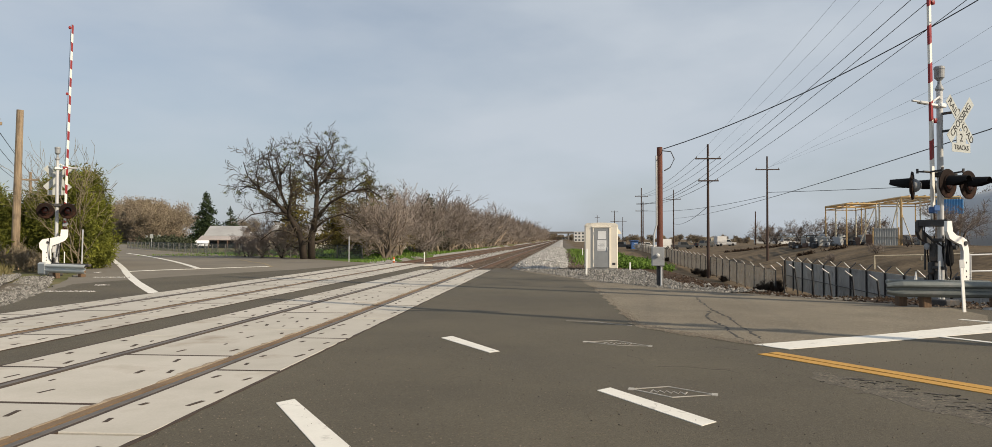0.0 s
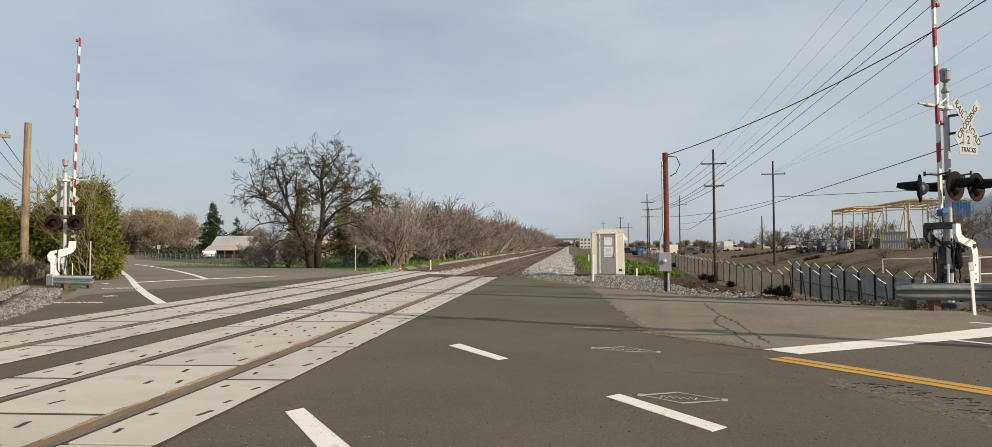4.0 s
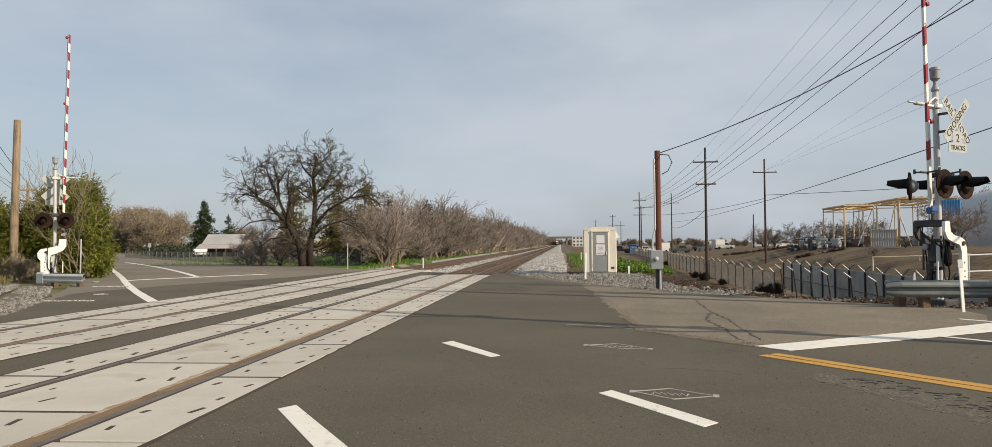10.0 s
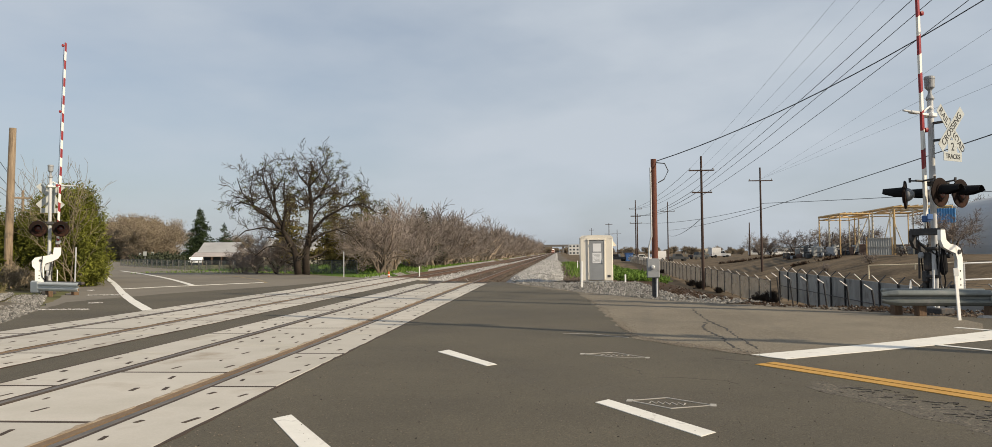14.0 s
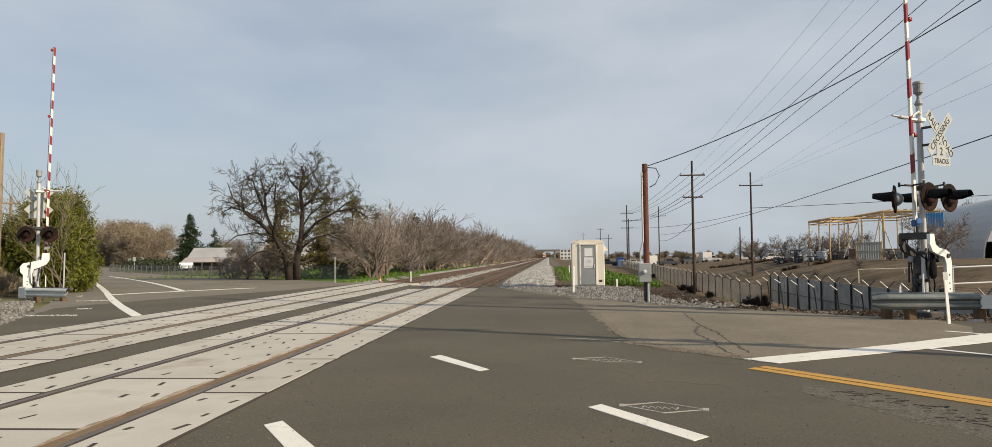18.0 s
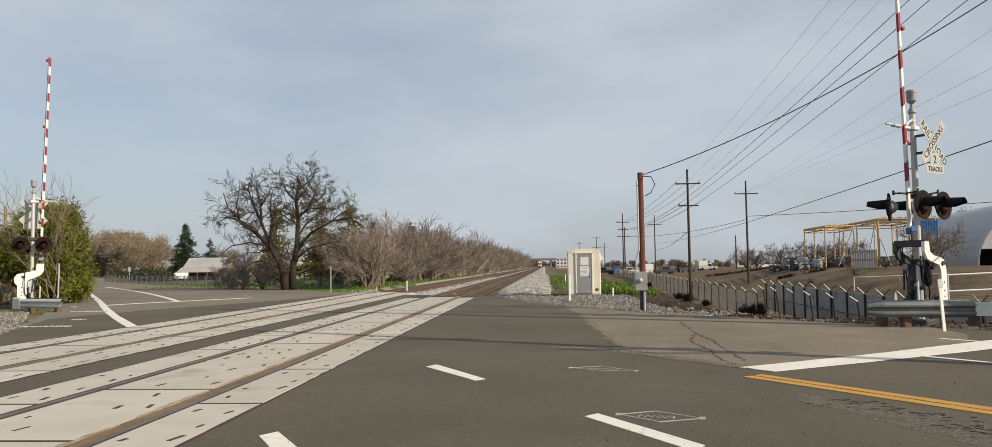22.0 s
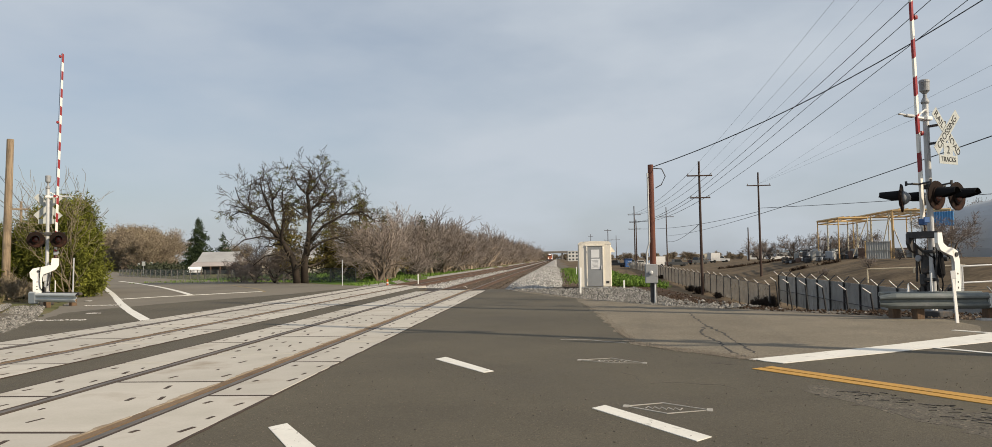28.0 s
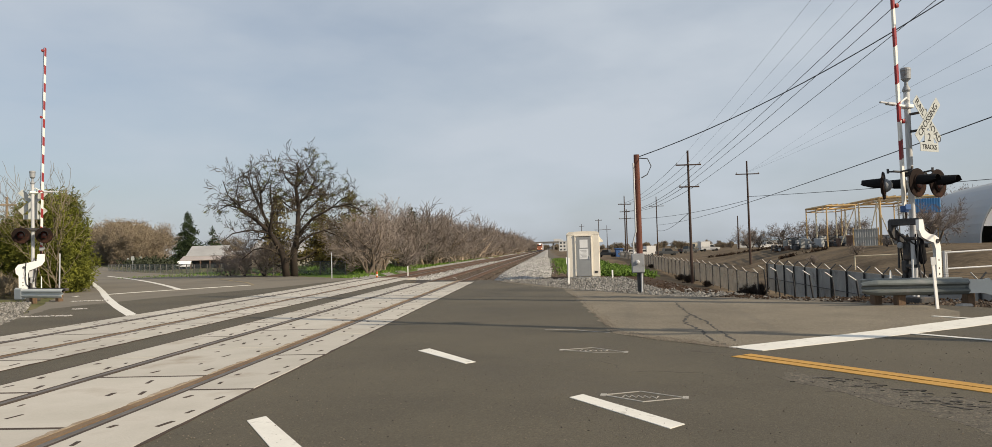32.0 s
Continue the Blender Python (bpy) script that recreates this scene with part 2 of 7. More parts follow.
M["sealer"] = mat("ravelled_asphalt", (0.108, 0.094, 0.072), (0.058, 0.051, 0.039), 0.95, 0, 5, 45, 0.9, 40, world=True, fine_mix=0.9, speck=45.0)
M["aluminium"] = mat("galvanised", (0.56, 0.57, 0.575), (0.44, 0.45, 0.46), 0.5, 0.1, 2, 40, c=(0.36, 0.36, 0.36), c_scale=2.5, c_at=0.64)
M["grey_paint"] = mat("grey_enamel", (0.33, 0.345, 0.36), (0.24, 0.25, 0.265), 0.55, 0.1, 3, 40, c=(0.14, 0.13, 0.12), c_scale=4, c_at=0.64)
M["dark_iron"] = mat("dark_iron", (0.08, 0.08, 0.083), (0.035, 0.034, 0.034), 0.6, 0.4, 5, 50, c=(0.13, 0.09, 0.06), c_scale=5, c_at=0.62)
M["white_enamel"] = mat("white_enamel", (0.80, 0.80, 0.78), (0.72, 0.72, 0.70), 0.45, 0, 2, 40, c=(0.50, 0.46, 0.40), c_scale=3, c_at=0.68)
M["black"] = mat("black_enamel", (0.012, 0.012, 0.013), (0.007, 0.007, 0.008), 0.75, 0, 4, 40, spec=0.12)
M["rust_black"] = mat("rust_black", (0.022, 0.012, 0.009), (0.010, 0.007, 0.006), 0.75, 0, 3, 30, c=(0.065, 0.028, 0.017), c_scale=5, c_at=0.62, spec=0.12)
M["lens_red"] = mat("red_lens", (0.14, 0.020, 0.012), (0.07, 0.012, 0.008), 0.18, 0, 6, 60, spec=0.6)
M["gate_red"] = mat("gate_red", (0.29, 0.018, 0.022), (0.21, 0.013, 0.017), 0.45)
M["gate_white"] = mat("gate_white", (0.78, 0.77, 0.73), (0.68, 0.67, 0.63), 0.5, 0, 2, 40, c=(0.5, 0.47, 0.4), c_scale=2, c_at=0.66)
M["sign_white"] = mat("sign_white", (0.46, 0.485, 0.47), (0.39, 0.41, 0.40), 0.4, c=(0.33, 0.33, 0.30), c_scale=3.0, c_at=0.62)
M["sign_black"] = mat("sign_black", (0.02, 0.02, 0.02), (0.015, 0.015, 0.015), 0.5)
M["blue_plate"] = mat("blue_plate", (0.05, 0.13, 0.33), (0.035, 0.09, 0.24), 0.5)
M["blue_sheet"] = mat("blue_sheet", (0.06, 0.26, 0.55), (0.04, 0.18, 0.40), 0.5, 0, 0.6, 10)
M["guard"] = mat("guardrail_zinc", (0.20, 0.222, 0.215), (0.12, 0.133, 0.13), 0.55, 0.3, 1.5, 30, c=(0.25, 0.25, 0.245), c_scale=2, c_at=0.62)
M["zinc_pale"] = mat("zinc_pale", (0.58, 0.60, 0.58), (0.46, 0.48, 0.465), 0.55, 0.2, 1.5, 30)
M["post_wood"] = mat("post_wood", (0.17, 0.105, 0.06), (0.085, 0.055, 0.035), 0.9, 0, 5, 30, 0.4, stretch=(6, 6, 1))
M["pole_tan"] = mat("pole_weathered", (0.37, 0.285, 0.195), (0.19, 0.14, 0.095), 0.9, 0, 2.5, 16, 0.5, stretch=(7, 7, 0.6), c=(0.11, 0.08, 0.055), c_scale=1.8, c_at=0.6)
M["pole_red"] = mat("pole_redwood", (0.17, 0.058, 0.036), (0.085, 0.032, 0.022), 0.85, 0, 2.5, 16, 0.5, stretch=(7, 7, 0.6))
M["pole_dark"] = mat("pole_creosote", (0.07, 0.042, 0.033), (0.036, 0.024, 0.02), 0.9, 0, 2, 12, stretch=(5, 5, 0.5))
M["cable"] = mat("cable", (0.045, 0.047, 0.053), (0.035, 0.036, 0.04), 0.7)
# paler blue-grey tone for the thin, faint cables
M["cable_far"] = mat("cable_pale", (0.15, 0.16, 0.18), (0.12, 0.13, 0.15), 0.7)
M["house_cream"] = mat("cream_enamel", (0.75, 0.705, 0.615), (0.68, 0.635, 0.55), 0.6, 0, 1.2, 30, c=(0.52, 0.46, 0.36), c_scale=1.6, c_at=0.66)
M["door_grey"] = mat("door_grey", (0.31, 0.325, 0.335), (0.25, 0.26, 0.27), 0.5, 0.2, 2, 30)
M["paper"] = mat("paper_notice", (0.74, 0.75, 0.76), (0.66, 0.67, 0.68), 0.7)
M["fence_post"] = mat("fence_post_zinc", (0.055, 0.055, 0.057), (0.03, 0.03, 0.032), 0.6, 0.5, 4, 30)
M["fence_arm"] = mat("fence_arm_zinc", (0.46, 0.46, 0.45), (0.36, 0.36, 0.35), 0.5, 0.2, 4, 30)
M["slat"] = mat("grey_slat", (0.37, 0.375, 0.365), (0.25, 0.255, 0.25), 0.6, 0.1, 0.8, 12, vary=0.12, c=(0.14, 0.14, 0.135), c_scale=1.0, c_at=0.62)
M["frame_ochre"] = mat("ochre_paint", (0.60, 0.40, 0.17), (0.44, 0.29, 0.13), 0.6, 0, 0.8, 8)
M["frame_pale"] = mat("pale_cream_steel", (0.66, 0.58, 0.42), (0.50, 0.43, 0.31), 0.6, 0, 0.8, 8)
M["sheet_grey"] = mat("grey_sheet", (0.36, 0.37, 0.36), (0.27, 0.28, 0.275), 0.6, 0.2, 0.5, 6)
M["fabric_grey"] = mat("barn_fabric", (0.40, 0.42, 0.44), (0.34, 0.36, 0.38), 0.7, 0, 0.15, 3)
M["fabric_white"] = mat("barn_front", (0.78, 0.79, 0.80), (0.72, 0.73, 0.74), 0.6, 0, 0.2, 3)
M["truck_white"] = mat("truck_white", (0.60, 0.60, 0.60), (0.50, 0.50, 0.50), 0.35)
M["truck_dark"] = mat("truck_dark", (0.05, 0.055, 0.06), (0.035, 0.04, 0.045), 0.4)
M["rubber"] = mat("rubber", (0.02, 0.02, 0.02), (0.015, 0.015, 0.015), 0.85)
M["glass_dark"] = mat("dark_glass", (0.03, 0.035, 0.04), (0.02, 0.025, 0.03), 0.1, 0, spec=0.8)
M["bark_dark"] = mat("bark_dark", (0.044, 0.032, 0.023), (0.012, 0.009, 0.007), 0.95, 0, 2, 12, 1.0, 14, world=True)
M["twig"] = mat("twig_grey", (0.27, 0.225, 0.195), (0.13, 0.108, 0.093), 0.95, 0, 0.25, 3, vary=0.16, world=True)
M["stem_tan"] = mat("stem_tan", (0.34, 0.27, 0.205), (0.10, 0.078, 0.06), 0.95, 0, 0.6, 4, vary=0.2, world=True)
M["stem_brown"] = mat("stem_brown", (0.19, 0.15, 0.115), (0.06, 0.047, 0.037), 0.95, 0, 0.6, 4, vary=0.2, world=True)
M["twig_shade"] = mat("twig_back_shade", (0.17, 0.14, 0.115), (0.085, 0.07, 0.058), 0.95, 0, 0.3, 3, vary=0.12, world=True)
M["twig_dark"] = mat("twig_dark", (0.088, 0.067, 0.044), (0.036, 0.028, 0.020), 0.95, 0, 0.3, 3, world=True)
M["twig_mauve"] = mat("twig_mauve", (0.225, 0.178, 0.135), (0.125, 0.098, 0.074), 0.95, 0, 0.12, 2, vary=0.12, world=True)
M["dead_twig"] = mat("dead_twig", (0.23, 0.19, 0.13), (0.14, 0.115, 0.08), 0.95, 0, 1, 6, world=True)
M["fine_twig"] = mat("fine_twig_olive", (0.30, 0.25, 0.178), (0.17, 0.14, 0.10), 0.95, 0, 0.3, 3, vary=0.18, world=True, spec=0.1, island=0.3)
M["needle"] = mat("needle_olive", (0.185, 0.195, 0.032), (0.040, 0.050, 0.012), 0.85, 0, 0.9, 5, world=True, fine_mix=0.6, spec=0.15, island=0.35)
M["needle_dark"] = mat("needle_dark", (0.050, 0.072, 0.032), (0.022, 0.034, 0.018), 0.9, 0, 0.5, 4, world=True, spec=0.15, island=0.3)
M["mistletoe"] = mat("mistletoe", (0.150, 0.140, 0.035), (0.06, 0.07, 0.022), 0.9, 0, 1, 5, world=True, spec=0.15, island=0.3)
M["brown_leaf"] = mat("brown_olive_leaf", (0.200, 0.165, 0.050), (0.085, 0.070, 0.027), 0.9, 0, 0.9, 5, world=True, spec=0.1, island=0.35)
M["hedge_dark"] = mat("hedge_dark", (0.045, 0.055, 0.026), (0.022, 0.028, 0.015), 0.95, 0, 0.6, 4, world=True)
M["roof_metal"] = mat("pale_metal_roof", (0.41, 0.405, 0.395), (0.30, 0.295, 0.285), 0.6, 0.1, 0.4, 4)
M["roof_pink"] = mat("pink_grey_roof", (0.42, 0.37, 0.345), (0.30, 0.265, 0.25), 0.7, 0, 0.5, 4)
M["wall_cream"] = mat("cream_wall", (0.66, 0.60, 0.48), (0.54, 0.48, 0.38), 0.8, 0, 0.5, 5)
M["wall_brown"] = mat("brown_wall", (0.18, 0.115, 0.09), (0.10, 0.07, 0.055), 0.85, 0, 0.6, 5)
M["wall_white"] = mat("white_wall", (0.62, 0.62, 0.60), (0.54, 0.54, 0.52), 0.8, 0, 0.3, 3)
M["wall_blue"] = mat("pale_blue_roof", (0.42, 0.58, 0.70), (0.36, 0.50, 0.60), 0.6, 0, 0.3, 3)
M["bridge"] = mat("bridge_concrete", (0.21, 0.195, 0.18), (0.15, 0.14, 0.13), 0.9, 0, 0.1, 2)
M["window_far"] = mat("far_window", (0.06, 0.07, 0.08), (0.045, 0.05, 0.06), 0.3)
M["orange"] = mat("orange_plastic", (0.62, 0.13, 0.03), (0.5, 0.10, 0.025), 0.6)
M["lamp_on"] = mat("headlight_on", (1, 1, 0.95), (1, 0.98, 0.9), 0.3, emit=(1.0, 0.90, 0.70, 6.0))
M["loco_orange"] = mat("loco_orange", (0.34, 0.12, 0.06), (0.26, 0.09, 0.05), 0.5)
M["loco_dark"] = mat("loco_dark", (0.06, 0.07, 0.10), (0.04, 0.05, 0.07), 0.5)
M["coach_silver"] = mat("coach_silver", (0.50, 0.51, 0.53), (0.40, 0.41, 0.43), 0.4, 0.4)


def mesh_screen(name, tone, cover):
    """Woven wire seen from afar: a grid of wires finer than the eye can part."""
    m = mat(name, tone, tuple(v * 0.7 for v in tone), 0.7, 0.2, 1.0, 12)
    nt = m.node_tree
    n, l = nt.nodes, nt.links
    p, out = n["Principled BSDF"], n["Material Output"]
    tr, mx, no, rp = n.new("ShaderNodeBsdfTransparent"), n.new("ShaderNodeMixShader"), n.new("ShaderNodeTexNoise"), n.new("ShaderNodeMapRange")
    no.inputs["Scale"].default_value = 1.6
    rp.inputs["From Min"].default_value, rp.inputs["From Max"].default_value = 0.3, 0.7
    rp.inputs["To Min"].default_value, rp.inputs["To Max"].default_value = cover - 0.14, cover + 0.14
    l.new(no.outputs["Fac"], rp.inputs["Value"])
    l.new(rp.outputs["Result"], mx.inputs[0])
    l.new(tr.outputs[0], mx.inputs[1])
    l.new(p.outputs[0], mx.inputs[2])
    l.new(mx.outputs[0], out.inputs["Surface"])
    return m


M["link_tan"] = mesh_screen("chain_link_dusty", (0.60, 0.55, 0.46), 0.48)
M["link_dark"] = mesh_screen("chain_link_dark", (0.05, 0.05, 0.05), 0.55)
M["link_green"] = mesh_screen("chain_link_grey", (0.30, 0.31, 0.27), 0.26)


# ---- mesh building ----
class MB:
    """Gathers vertices and faces for one mesh."""

    def __init__(self):
        self.v, self.f, self.smooth = [], [], False

    def add(self, vs, fs):
        o = len(self.v)
        self.v.extend(tuple(p) for p in vs)
        self.f.extend(tuple(i + o for i in f) for f in fs)
        return self

    def box(self, c, s, m=None, bevel=0.0):
        """A box round c with size s; bevel: chamfered edges. m: a turn applied about c."""
        x, y, z = (v / 2 for v in s)
        b = min(bevel, x * 0.9, y * 0.9, z * 0.9)
        if b <= 0:
            vs = [(i * x, j * y, k * z) for i in (-1, 1) for j in (-1, 1) for k in (-1, 1)]
            fs = [(0, 1, 3, 2), (4, 6, 7, 5), (0, 4, 5, 1), (2, 3, 7, 6), (0, 2, 6, 4), (1, 5, 7, 3)]
        else:
            bm = bmesh.new()
            bmesh.ops.create_cube(bm, size=1.0)
            for q in bm.verts:
                q.co = Vector((q.co.x * 2 * x, q.co.y * 2 * y, q.co.z * 2 * z))
            bmesh.ops.bevel(bm, geom=bm.edges[:], offset=b, segments=1, affect="EDGES")
            bm.verts.index_update()
            vs, fs = [tuple(q.co) for q in bm.verts], [[q.index for q in f.verts] for f in bm.faces]
            bm.free()
        c = Vector(c)
        return self.add([(m @ Vector(p) if m else Vector(p)) + c for p in vs], fs)

    def rod(self, p0, p1, r0, r1=None, n=8, caps=True):
        p0, p1 = Vector(p0), Vector(p1)
        r1 = r0 if r1 is None else r1
        d = p1 - p0
        if d.length < 1e-6:
            return self
        d.normalize()
        a = d.cross((0, 0, 1) if abs(d.z) < 0.9 else (1, 0, 0)).normalized()
        b = d.cross(a)
        ring = [(math.cos(2 * math.pi * i / n), math.sin(2 * math.pi * i / n)) for i in range(n)]
        vs = [p0 + (a * cs + b * sn) * r0 for cs, sn in ring] + [p1 + (a * cs + b * sn) * r1 for cs, sn in ring]
        fs = [(i, i + n, (i + 1) % n + n, (i + 1) % n) for i in range(n)]
        if caps:
            fs += [tuple(range(n)), tuple(reversed(range(n, 2 * n)))]
        return self.add(vs, fs)

    def tube(self, pts, r, n=5):
        """A bent tube through pts; r: one radius or one for each point."""
        pts = [Vector(p) for p in pts]
        rs = r if isinstance(r, (list, tuple)) else [r] * len(pts)
        vs, fs = [], []
        for k, p in enumerate(pts):
            d = (pts[min(k + 1, len(pts) - 1)] - pts[max(k - 1, 0)]).normalized()
            a = d.cross((0, 0, 1) if abs(d.z) < 0.95 else (1, 0, 0)).normalized()
            b = d.cross(a)
            vs += [p + (a * math.cos(2 * math.pi * i / n) + b * math.sin(2 * math.pi * i / n)) * rs[k] for i in range(n)]
        for k in range(len(pts) - 1):
            fs += [(k * n + i, k * n + n + i, k * n + n + (i + 1) % n, k * n + (i + 1) % n) for i in range(n)]
        fs += [tuple(range(n)), tuple(reversed(range(len(vs) - n, len(vs))))]
        return self.add(vs, fs)

    def prism(self, poly, z0, z1):
        """A flat polygon of (x, y), counter-clockwise, from z0 up to z1."""
        n = len(poly)
        vs = [(x, y, z0) for x, y in poly] + [(x, y, z1) for x, y in poly]
        fs = [tuple(reversed(range(n))), tuple(range(n, 2 * n))] + [(i, (i + 1) % n, (i + 1) % n + n, i + n) for i in range(n)]
        return self.add(vs, fs)

    def plate(self, poly, y0, y1):
        """An upright polygon of (x, z) from y0 to y1."""
        n = len(poly)
        vs = [(x, y0, z) for x, z in poly] + [(x, y1, z) for x, z in poly]
        fs = [tuple(range(n)), tuple(reversed(range(n, 2 * n)))] + [(i, i + n, (i + 1) % n + n, (i + 1) % n) for i in range(n)]
        return self.add(vs, fs)

    def dome(self, c, axis, prof, n=20):
        """A turned shape round c along axis; prof: (distance along, radius)."""
        c, d = Vector(c), Vector(axis).normalized()
        a = d.cross((0, 0, 1) if abs(d.z) < 0.9 else (1, 0, 0)).normalized()
        b = d.cross(a)
        vs = [c + d * h + (a * math.cos(2 * math.pi * i / n) + b * math.sin(2 * math.pi * i / n)) * r for h, r in prof for i in range(n)]
        fs = [(k * n + i, k * n + (i + 1) % n, k * n + n + (i + 1) % n, k * n + n + i) for k in range(len(prof) - 1) for i in range(n)]
        fs += [tuple(reversed(range(n))), tuple(range(len(vs) - n, len(vs)))]
        return self.add(vs, fs)

    def mesh(self, name):
        me = bpy.data.meshes.new(name)
        me.from_pydata(self.v, [], self.f)
        if self.smooth:
            me.polygons.foreach_set("use_smooth", [True] * len(me.polygons))
        me.update()
        return me


def part(name, mb, material, parent=None, label="", at=None):
    """One mesh object, under a thing or a part when parent is given."""
    me = mb if isinstance(mb, bpy.types.Mesh) else mb.mesh(name)
    mats = material if isinstance(material, (list, tuple)) else [material]
    if not me.materials:
        for m in mats:
            me.materials.append(m)
    ob = new(name, me)
    if parent:
        ob.parent = parent
    if at is not None:
        ob.matrix_local = at if isinstance(at, Matrix) else Matrix.Translation(at)
    return tagged(ob, label)


def thing(name, m, label, category, group="", kind=""):
    ob = new(name)
    ob.empty_display_size = 0.3
    ob.matrix_world = m if isinstance(m, Matrix) else Matrix.Translation(m)
    return tagged(ob, label, category, group, kind)


def words(text, size, material, parent, at, name="lettering"):
    cu = bpy.data.curves.new("lettering", "FONT")
    cu.body, cu.size, cu.align_x, cu.align_y, cu.extrude = text, size, "CENTER", "CENTER", 0.002
    tmp = bpy.data.objects.new("tmp", cu)
    scene.collection.objects.link(tmp)
    bpy.context.view_layer.update()
    me = bpy.data.meshes.new_from_object(tmp.evaluated_get(bpy.context.evaluated_depsgraph_get()))
    bpy.data.objects.remove(tmp)
    me.materials.clear()
    return part(name, me, material, parent, "black lettering", at=at)


# ---- plan ----
U, N = Vector((-0.557, 0.8305)), Vector((0.8305, 0.557))   # along the road, across it


def road(n, s):
    return (n * N.x + s * U.x, n * N.y + s * U.y)


def smooth(v, a, b):
    k = min(1.0, max(0.0, (v - a) / (b - a)))
    return k * k * (3 - 2 * k)


def bend(y):
    """The tracks swing a little to the right beyond the crossing."""
    return 0.0082 * max(0.0, y - 30.0) * smooth(y, 20, 90)


TRACK_A, TRACK_B, HALF = -4.4425, -8.40, 0.7525


def height(x, y):
    n, s = x * N.x + y * N.y, x * U.x + y * U.y
    z = -0.10
    edge = 17.5 - 2.3 * smooth(s, 10.5, 13.5)          # past the gate the bank falls off at once
    drop = smooth(x - 0.012 * max(0, y - 60), 4.5, 10.0) * smooth(n, edge, edge + 6.0)
    z -= 2.45 * drop
    rise = smooth(x - 0.10 * max(0, y - 62), 17.0, 34.0) * smooth(y, 25.0, 62.0)
    z += rise * 3.15 * (1 - 0.35 * smooth(y, 120, 220))
    z += 1.4 * drop * (1 - rise) * smooth(y, 75, 150)
    xb = x - bend(y)
    if y > 34.5 and -11.2 < xb < -0.4 and n > 16.5:
        z = -0.5
    if x > 12:
        z += drop * 0.10 * noise.noise((x * 0.12, y * 0.12, 1.7))
    if x < -14 and n < -2.0:
        z += 0.25 * noise.noise((x * 0.1, y * 0.1, 4.1)) + 0.1
    return z


# ---- ground ----
def spread(lo, hi, step, grow, end):
    """Grid lines: even between lo and hi, then wider and wider out to -end and end."""
    mid, w = list(np.arange(lo, hi + 1e-6, step)), step
    right, left = [], []
    p, w = hi, step
    while p < end:
        w *= grow
        p += w
        right.append(p)
    p, w = lo, step
    while p > -end:
        w *= grow
        p -= w
        left.append(p)
    return left[::-1] + mid + right


def zone(x, y):
    """The kind of ground: 0 dry field, 1 gravel, 2 ballast, 3 lawn, 4 verge, 5 bare soil."""
    n = x * N.x + y * N.y
    j = 0.6 * noise.noise((x * 0.6, y * 0.6, 0.3))
    xb = x - bend(y)
    if -11.6 + j < xb < -1.2 + j and y > 30:
        return 2
    if x > -1.3 and y > 14:
        if xb < 1.9 + j * 2 and y > 32:
            return 1
        if n < 16.5 + j * 2 and x < 3.9:
            return 1
        if xb < 5.3 + j * 2 and 37 + j * 3 < y < 62 and noise.noise((x * 0.35, y * 0.12, 8.2)) > -0.25:
            return 3
        if n < 15.6 + j:
            return 1
        if n < 30 and x < 13:
            return 5
        return 0
    if x > 0:
        return 1 if n < 18 else 0
    if n < -1.0 and y < 60:
        return 1 if (x > -16 + j * 2 and n > -7) else 4
    if n > 5 and x < -11 and y < 140:
        return 4 if (n < 14.5 + j * 2 and y < 60) or x < -33 else 3
    return 4


def ground():
    xs, ys = spread(-40, 40, 1.0, 1.17, 3200), spread(-12, 75, 1.0, 1.15, 3200)
    vs = [(x, y, height(x, y)) for y in ys for x in xs]
    w = len(xs)
    fs = [(j * w + i, j * w + i + 1, (j + 1) * w + i + 1, (j + 1) * w + i) for j in range(len(ys) - 1) for i in range(w - 1)]
    me = bpy.data.meshes.new("ground")
    me.from_pydata(vs, [], fs)
    for k in ("soil", "gravel", "ballast", "lawn", "verge", "soil_red"):
        me.materials.append(M[k])
    idx = []
    for f in fs:
        a, c = vs[f[0]], vs[f[2]]
        idx.append(zone((a[0] + c[0]) / 2, (a[1] + c[1]) / 2))
    me.polygons.foreach_set("material_index", idx)
    me.polygons.foreach_set("use_smooth", [True] * len(idx))
    me.update()
    tagged(new("ground", me), "dry brown field, gravel shoulders and green verges", "ground", kind="structure")


ground()


def wavy(pts, amp=0.06, step=0.35, seed=0):
    """Points along a line, uneven like a worn edge."""
    rnd, out = random.Random(seed), []
    for (x0, y0), (x1, y1) in zip(pts, pts[1:]):
        k = max(1, int(math.hypot(x1 - x0, y1 - y0) / step))
        for i in range(k):
            t = i / k
            out.append((x0 + (x1 - x0) * t + rnd.uniform(-amp, amp), y0 + (y1 - y0) * t + rnd.uniform(-amp, amp)))
    return out + [pts[-1]]


A_L, A_R, B_L, B_R = -5.95, -2.97, -9.92, -6.75    # outer edges of the crossing panels


